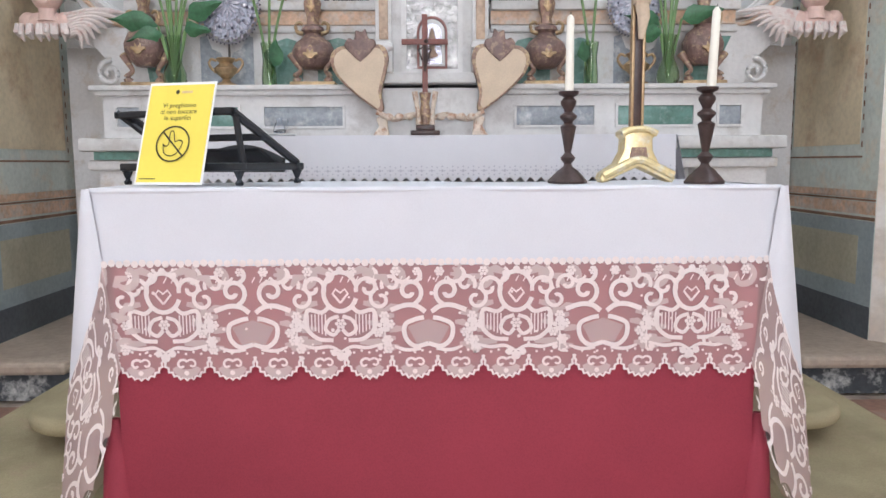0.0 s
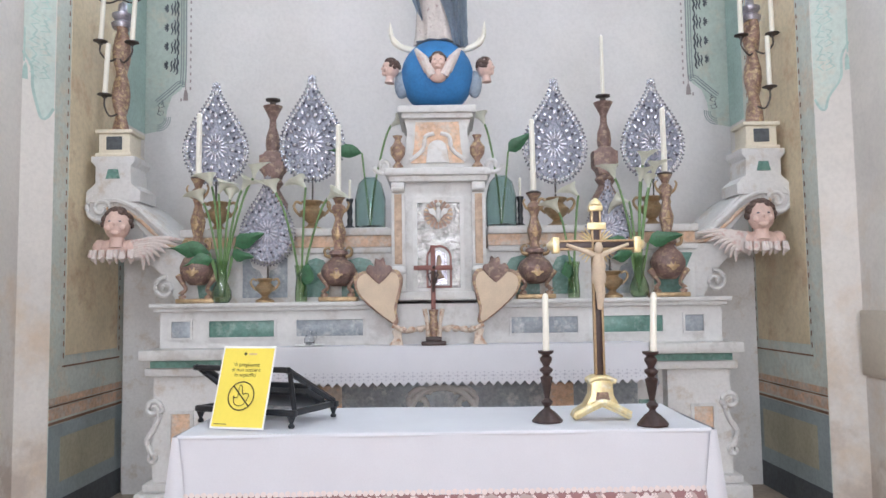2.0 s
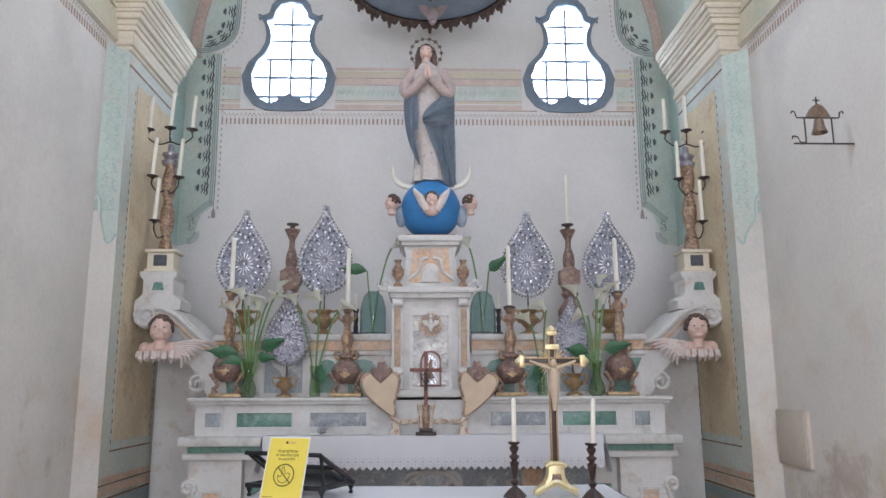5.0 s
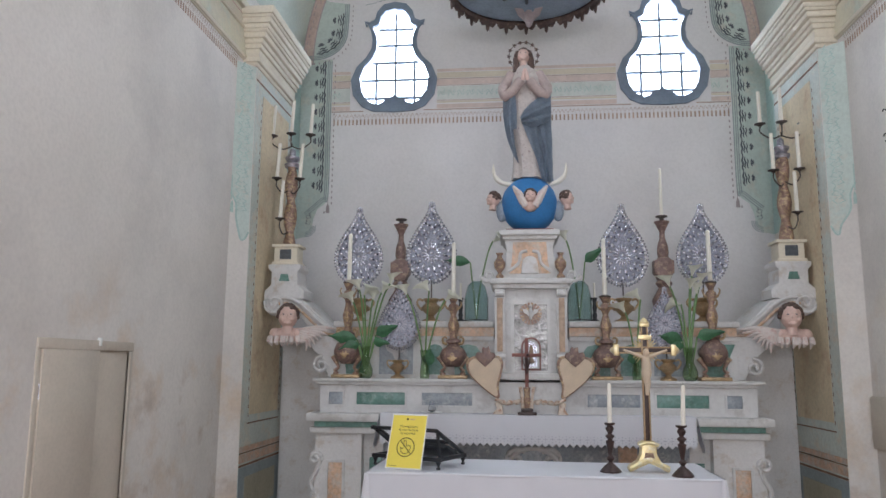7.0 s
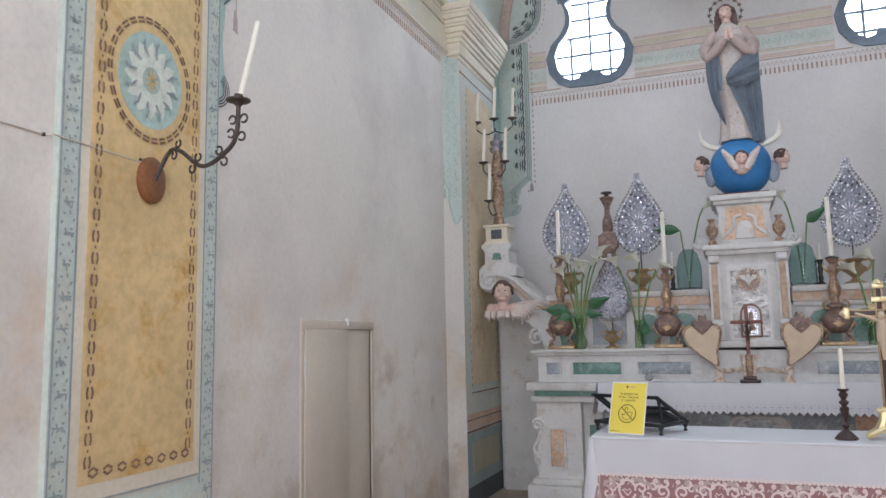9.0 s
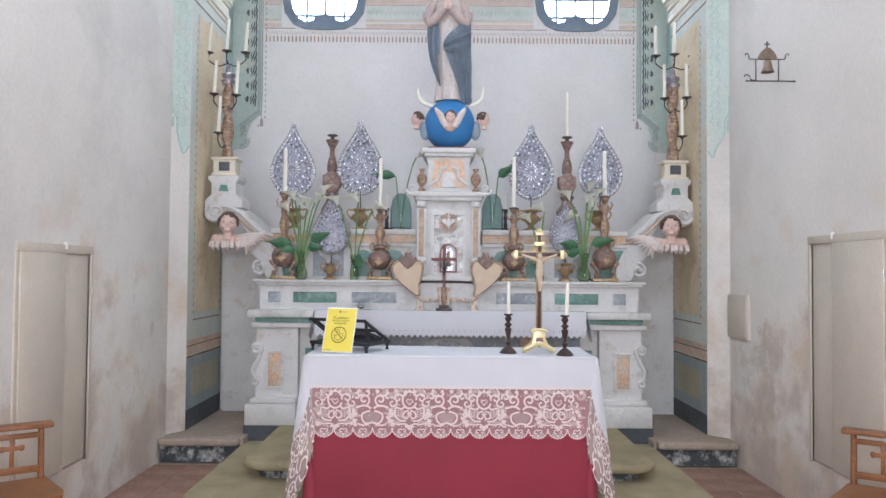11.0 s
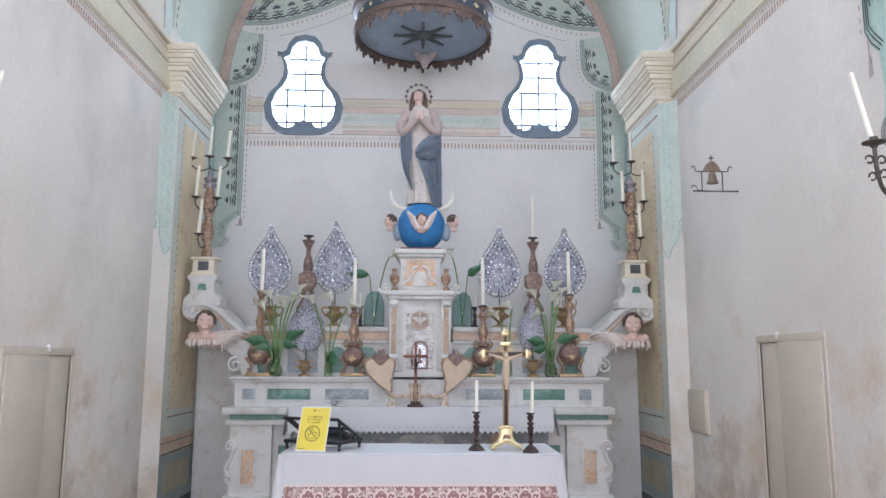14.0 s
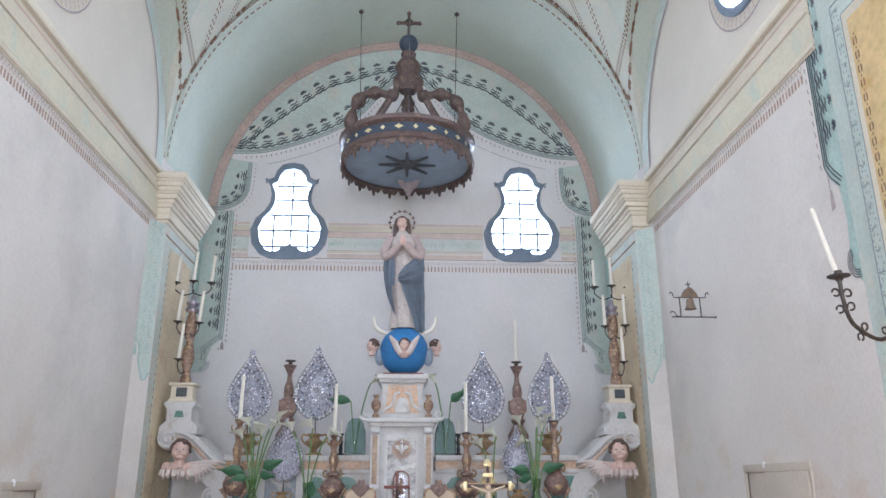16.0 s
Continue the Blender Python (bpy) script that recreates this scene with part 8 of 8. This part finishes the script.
cream_v, dash_v, sprig_v = bmesh.new(), bmesh.new(), bmesh.new()
for s in (-1, 1):
    f1 = lambda t: (s * XW * math.cos(t * math.pi / 2 * 0.98 + 0.03), 3.95 - 0.10 * t)
    f2 = lambda t: (s * XW * math.cos(t * math.pi / 2 * 0.98 + 0.03), 3.95 - 1.45 * t ** 0.85)
    N = 36
    rows = [[cream_v.verts.new(on_vault(f1(i / N)[0], f1(i / N)[1] + (f2(i / N)[1] - f1(i / N)[1]) * k / 6)) for k in range(7)] for i in range(N + 1)]
    for p, q in zip(rows, rows[1:]):
        for k in range(6):
            cream_v.faces.new((p[k], p[k + 1], q[k + 1], q[k]))
    # pairs of dashes in two V shapes, and the groin line
    for line in ([(52, 3.93), (44, 3.94), (37.5, 3.95)], [(48, 3.58), (45, 3.70), (37.5, 3.95)], [(50, 3.22), (41, 3.51), (29, 3.90), (24, 3.96)], [(31, 2.75), (29, 3.09), (26.3, 3.58), (24, 3.96)]):
        dense_ = smooth_line(line, 24)
        for k in range(0, len(dense_) - 2, 2):
            (t0, y0_), (t1, y1_) = dense_[k], dense_[k + 1]
            for o_ in (-1, 1):
                dt, dy = (0.5 * o_, 0.006 * o_) if abs(t1 - t0) * 0.04 < abs(y1_ - y0_) else (0.0, 0.024 * o_)
                a, c = (on_vault(s * XW * math.cos(radians(t_ + dt)), y_ + dy, d=0.010) for t_, y_ in ((t0, y0_), (t1, y1_)))
                wv = Vector((0, 0.013, 0)) if dt == 0.0 else Vector((-s * 0.007, 0, 0.013))
                dash_v.faces.new([dash_v.verts.new(v) for v in (a - wv, a + wv, c + wv, c - wv)])
    # sprigs with berries beside the dashes
    for line, ph in (([(60, 3.90), (40, 3.965), (27, 3.97), (14, 3.97)], 0.0), ([(27, 2.75), (25, 3.09), (22.8, 3.55), (17, 3.96)], 1.5)):
        pts_ = smooth_line(line, 20)
        for k, ((t0, y0_), (t1, y1_)) in enumerate(zip(pts_, pts_[1:])):
            w0, w1 = 0.018 * math.sin(0.9 * k + ph), 0.018 * math.sin(0.9 * (k + 1) + ph)
            a = on_vault(s * XW * math.cos(radians(t0)), min(3.97, y0_ - 0.02 + w0), 0.010)
            c = on_vault(s * XW * math.cos(radians(t1)), min(3.97, y1_ - 0.02 + w1), 0.010)
            o = Vector((0, 0.010, 0.006))
            if k % 7 != 3:
                sprig_v.faces.new([sprig_v.verts.new(v) for v in (a - o, a + o, c + o, c - o)])
            if k % 7 in (2, 4):
                m_ = [on_vault(s * XW * math.cos(radians(t0 + 0.8 * math.sin(q))), min(3.975, y0_ - 0.03 + 0.034 * math.cos(q)), 0.014) for q in [j * 0.785 for j in range(8)]]
                sprig_v.faces.new([sprig_v.verts.new(v) for v in m_])
tagged(obj("vault_wedge", cream_v, VAULT_PALE, None, "", True), "cream painted wedges of the vault", "vault painting", kind="structure")
tagged(obj("vault_dashes", dash_v, BROWN_INK), "brown dashed lines painted on the vault", "vault painting", kind="structure")
tagged(obj("vault_sprigs", sprig_v, BROWN_INK), "small painted sprigs on the vault", "vault painting", kind="structure")
b = bmesh.new()
for i in range(90):
    a0, a1 = math.pi * i / 90, math.pi * (i + 0.6) / 90
    vs = [(math.cos(a) * (XW - 0.016), y, SPRING + 2.412 * math.sin(a)) for a, y in ((a0, 4.03), (a0, 4.055), (a1, 4.055), (a1, 4.03))]
    b.faces.new([b.verts.new(v) for v in vs])
tagged(obj("arch_dashes", b, BROWN_INK), "dashed painted line on the altar arch", "vault painting", kind="structure")

# ---- wall cupboards ----
for k, s in enumerate((-1, 1)):
    y0, y1, z0, z1 = DOORS[s]
    dr = thing("door_%d" % (k + 1), (s * XW, y0, z0), "cream painted wall cupboard with two flush leaves", "cupboard door", kind="structure")
    mm = Matrix(((0, s, 0, 0), (1, 0, 0, 0), (0, 0, 1, 0), (0, 0, 0, 1)))
    w, h = y1 - y0, z1 - z0
    split = w * 0.60 if s < 0 else w * 0.66
    for a, c, d, lb in ((0.002, split - 0.001, -0.016, "cream painted leaf standing slightly proud"), (split + 0.001, w - 0.001, 0.006, "cream painted leaf")):
        part("leaf", box((a, d, 0.01), (c, d + 0.03, h - 0.013), 0.003, m=mm), DOORPAINT, dr, lb)
    b = box((-0.035, -0.012, h - 0.012), (w + 0.035, 0.02, h + 0.04), 0.004, m=mm)
    part("head_rail", b, DOORPAINT, dr)
    for a in (-0.035, w):
        part("jamb", box((a, -0.008, -0.01), (a + 0.035, 0.02, h - 0.012), 0.004, m=mm), DOORPAINT, dr)
    part("back", box((-0.03, 0.06, -0.03), (w + 0.03, 0.09, h + 0.03), 0, m=mm), DOORPAINT, dr, "", False)
    part("catch", box((split - 0.012, -0.02, h + 0.01), (split + 0.006, 0.0, h + 0.055), 0.003, m=mm), PAPER, dr, "small white catch")
    for z in (0.25, h - 0.25):
        part("hinge", lathe([(0.0, 0), (0.006, 0), (0.006, 0.07), (0.0, 0.07)], 8, m=mm @ T((0.006, -0.006, z))), SILVER, dr, "steel hinge")

# small flush box on the right wall
bx = thing("wall_box", (XW, 3.42, 0.95), "small cream metal service box on the plastered wall", "wall box")
part("body", box((-0.025, 0, 0), (0.02, 0.40, 0.36), 0.005), DOORPAINT, bx)
part("lid", box((-0.034, 0.012, 0.012), (-0.024, 0.388, 0.348), 0.004), DOORPAINT, bx, "flush cream lid")

# ---- bell in an iron bracket ----
bl = thing("wall_bell", pose(XW, 2.65, 2.812, 0, 0, 90) @ Matrix.Scale(0.56, 4), "small bronze bell in a wrought iron bracket on the wall", "bell")
part("bracket_arm", box((-0.02, 0.0, 0.0), (-0.004, 0.62, 0.016), 0.003), IRON, bl)
XB = -0.03
for y in (0.22, 0.50):
    part("post", tube([(XB, y, 0.01), (XB, y, 0.28)], 0.008, 7), IRON, bl)
part("cross_bar", tube([(XB, 0.18, 0.275), (XB, 0.54, 0.275)], 0.008, 7), IRON, bl)
for y, q in ((0.54, 1), (0.18, -1)):
    part("scroll", tube([(XB, yy, zz) for yy, zz in smooth_line([(y, 0.275), (y + q * 0.04, 0.28), (y + q * 0.05, 0.33), (y + q * 0.08, 0.345), (y + q * 0.09, 0.32)], 4)], 0.007, 7), IRON, bl)
part("foot_scroll", tube([(XB, yy, zz) for yy, zz in smooth_line([(0.50, 0.01), (0.56, 0.02), (0.58, 0.065), (0.63, 0.08), (0.64, 0.05)], 4)], 0.007, 7), IRON, bl)
part("hood", plate([(0.24 + 0.24 * i / 12, 0.275 + 0.14 * math.sin(math.pi * i / 12) ** 0.8) for i in range(13)], 0.05, m=Matrix(((0, 1, 0, -0.055), (1, 0, 0, 0), (0, 0, 1, 0), (0, 0, 0, 1)))), BRONZE, bl, "rounded brown hood")
part("bell_cup", lathe([(0.0, 0.26), (0.04, 0.255), (0.05, 0.22), (0.055, 0.17), (0.075, 0.12), (0.08, 0.11), (0.07, 0.112), (0.045, 0.17), (0.0, 0.24)], 20, m=T((XB - 0.01, 0.36, 0))), BRONZE, bl, "bronze bell")
b = box((XB - 0.004, 0.352, 0.41), (XB + 0.004, 0.368, 0.50), 0.002)
box((XB - 0.0045, 0.325, 0.455), (XB + 0.0045, 0.395, 0.47), 0.002, b)
part("finial_cross", b, IRON, bl)


# ---- sconces ----
def sconce(s, base, tip, top):
    c = thing("wall_sconce", (s * (XW - 0.031), base[0], base[1]), "wrought iron swan-neck wall sconce with a white candle", "wall sconce", "wall sconces")
    part("rosette", lathe([(0.0, 0), (0.085, 0), (0.085, 0.018), (0.065, 0.03), (0.0, 0.03)], 24, m=pose(0, 0, 0, 0, -s * 90, 0) @ Matrix.Diagonal((1.15, 0.9, 1, 1))), WOOD, c, "turned wooden rosette")
    ex, ey, ez = s * (tip[0] - XW + 0.031), tip[1] - base[0], tip[2] - base[1]
    pts = smooth_line([(-s * 0.03, 0, 0), (-s * 0.10, 0.0, 0.11), (ex * 0.36, ey * 0.3, 0.10), (ex * 0.62, ey * 0.55, 0.02), (ex * 0.90, ey * 0.85, 0.07), (ex * 0.99, ey, ez - 0.10), (ex, ey, ez)], 6)
    part("swan_arm", tube(pts, 0.009, 8), IRON, c, "curved iron arm")
    for k in (10, 16, 22, 29, 33):
        p, q = Vector(pts[k]), Vector(pts[k + 1])
        d = (q - p).normalized()
        o = Vector((-d.z, 0, d.x)) if abs(d.x) + abs(d.z) > 0.1 else Vector((1, 0, 0))
        for sg in (-1, 1):
            cc = p + o * sg * 0.026
            ring = [tuple(cc + 0.016 * (math.cos(a) * o + math.sin(a) * d)) for a in [2 * math.pi * i / 10 * 0.85 for i in range(11)]]
            part("curl", tube(ring, 0.0045, 6), IRON, c)
    part("drip_pan", lathe([(0.0, 0.0), (0.012, 0), (0.02, 0.012), (0.045, 0.018), (0.047, 0.024), (0.016, 0.022), (0.016, 0.045), (0.0, 0.045)], 18, m=T((ex, ey, ez))), IRON, c)
    dv_ = Vector(top) - Vector(tip)
    L = dv_.length
    part("candle", lathe([(0.0, 0.03), (0.0115, 0.03), (0.0105, L - 0.006), (0.005, L), (0.0, L)], 14, m=T((ex, ey, ez)) @ pose(0, 0, 0, -15, -s * 2.0, 0)), WAX, c, "white candle")


sconce(-1, (0.36, 2.175), (1.85, 0.28, 2.405), (1.85, 0.375, 2.785))
sconce(1, (0.33, 2.17), (1.85, 0.16, 2.425), (1.85, 0.29, 2.78))
cb = thing("wall_cable", (-XW, 0, 2.252), "thin pale electric cable clipped to the plastered wall", "cable")
part("cord", tube([(0.006, -1.2, 0.012), (0.006, -0.36, 0.0), (0.006, -0.13, 0.0), (0.036, -0.12, 0.0), (0.036, 0.31, -0.01)], 0.003, 6), DOORPAINT, cb)
for y in (-0.36, -0.13, 0.30):
    part("clip", box((0.0 if y < -0.12 else 0.03, y - 0.006, -0.006), (0.012 if y < -0.12 else 0.042, y + 0.006, 0.006), 0.002), IRON, cb, "small nail clip")


# ---- kneelers and prayer chairs ----
def bench(x0, x1):
    c = thing("kneeler_bench", ((x0 + x1) / 2, 0.66, FLOOR), "worn wooden kneeler bench with a shelf slot", "bench", "kneeler benches")
    w = (x1 - x0) / 2
    part("top_board", box((-w, -0.02, 0.41), (w, 0.24, 0.445), 0.008), PINE, c, "worn top board with chipped varnish")
    part("front_rail", box((-w + 0.02, 0.0, 0.24), (w - 0.02, 0.025, 0.33), 0.004), PINE, c)
    part("back_panel", box((-w + 0.02, 0.19, 0.25), (w - 0.02, 0.21, 0.41), 0.003), DARKWOOD, c, "dark back of the shelf")
    part("shelf", box((-w + 0.02, 0.025, 0.31), (w - 0.02, 0.19, 0.33), 0.003), PINE, c)
    for x in (-w + 0.04, -w * 0.35, w * 0.30, w - 0.04):
        part("divider", box((x - 0.012, 0.0, 0.33), (x + 0.012, 0.19, 0.41), 0.002), PINE, c)
    for x in (-w + 0.04, w - 0.04):
        part("leg", box((x - 0.03, 0.0, 0.0), (x + 0.03, 0.21, 0.24), 0.006), PINE, c)
    part("foot_rail", box((-w + 0.07, 0.08, 0.06), (w - 0.07, 0.12, 0.12), 0.005), PINE, c)


bench(-2.30, -0.86)
bench(0.86, 2.30)


def prayer_chair(x, y, turn):
    c = thing("prayer_chair", pose(x, y, FLOOR, 0, 0, turn) @ Matrix.Diagonal((0.78, 0.82, 0.97, 1.0)), "low brown wooden prayer chair with a cross in the back", "chair", "prayer chairs")
    part("seat", plate([(-0.195, -0.02), (0.195, -0.02), (0.245, 0.36), (0.225, 0.46), (0.12, 0.485), (-0.12, 0.485), (-0.225, 0.46), (-0.245, 0.36)], 0.022, m=T((0, 0, 0.517)) @ pose(0, 0, 0, 90), bevel=0.006), WOOD, c, "plywood seat")
    for s in (-1, 1):
        part("back_post", tube([(s * 0.165, 0.02, 0.0), (s * 0.165, 0.0, 0.45), (s * 0.165, 0.03, 0.80)], [0.018, 0.02, 0.018], 6), WOOD, c)
        part("front_leg", tube([(s * 0.19, -0.44, 0.515), (s * 0.195, -0.45, 0.0)], [0.019, 0.015], 6), WOOD, c)
        part("side_stretcher", tube([(s * 0.19, -0.44, 0.2), (s * 0.165, 0.01, 0.2)], 0.010, 6), WOOD, c)
    part("arm_board", box((-0.235, -0.02, 0.795), (0.235, 0.09, 0.82), 0.008), WOOD, c, "flat top rail")
    part("upper_rail", box((-0.16, 0.015, 0.745), (0.16, 0.035, 0.772), 0.004), WOOD, c)
    part("lower_rail", box((-0.16, 0.0, 0.57), (0.16, 0.022, 0.605), 0.004), WOOD, c)
    b = box((-0.013, 0.008, 0.60), (0.013, 0.024, 0.755), 0.002)
    box((-0.055, 0.0075, 0.69), (0.055, 0.0245, 0.712), 0.002, b)
    for q in ((-0.055, 0.701), (0.055, 0.701), (0, 0.745)):
        ball((q[0], 0.016, q[1]), (0.017, 0.009, 0.017), b, 8)
    part("cross_splat", b, WOOD, c, "cut-out cross splat")
    part("apron", box((-0.185, -0.445, 0.465), (0.185, -0.43, 0.515), 0.003), WOOD, c)


prayer_chair(2.13, 1.24, -35)
prayer_chair(-2.18, 1.24, 35)

# ---- terracotta floor tiles ----
tile_mesh = None
rnd = random.Random(3)
tiles = thing("floor", (0, 0, FLOOR), "worn terracotta tile floor of the chapel", "floor", kind="structure")
SZ = 0.30
far = bmesh.new()
n = 0
for iy in range(-25, 18):
    for ix in range(-8, 8):
        x, y = (ix + 0.5) * SZ, -1.2 + (iy + 0.5) * SZ
        near = 0.6 < y < 3.75
        if y > 3.70 or y < REAR + 0.2 or (abs(x) < 1.6 and 2.3 < y):
            continue
        if near and n < 300:
            if tile_mesh is None:
                g = box((-SZ / 2 + 0.0018, -SZ / 2 + 0.0018, -0.012), (SZ / 2 - 0.0018, SZ / 2 - 0.0018, 0.0))
                g.normal_update()
                tile_mesh = bpy.data.meshes.new("tile")
                g.to_mesh(tile_mesh)
                g.free()
                tile_mesh.materials.append(TERRA)
            t_ = new("tile", tile_mesh)
            t_.parent = tiles
            t_.location = (x, y, rnd.uniform(-0.0015, 0.001))
            n += 1
        else:
            z = rnd.uniform(-0.0015, 0.001)
            box((x - SZ / 2 + 0.003, y - SZ / 2 + 0.003, -0.012), (x + SZ / 2 - 0.003, y + SZ / 2 - 0.003, z), 0, far)
tagged(part("far_tile", far, TERRA, tiles, "", False), kind="stuff")
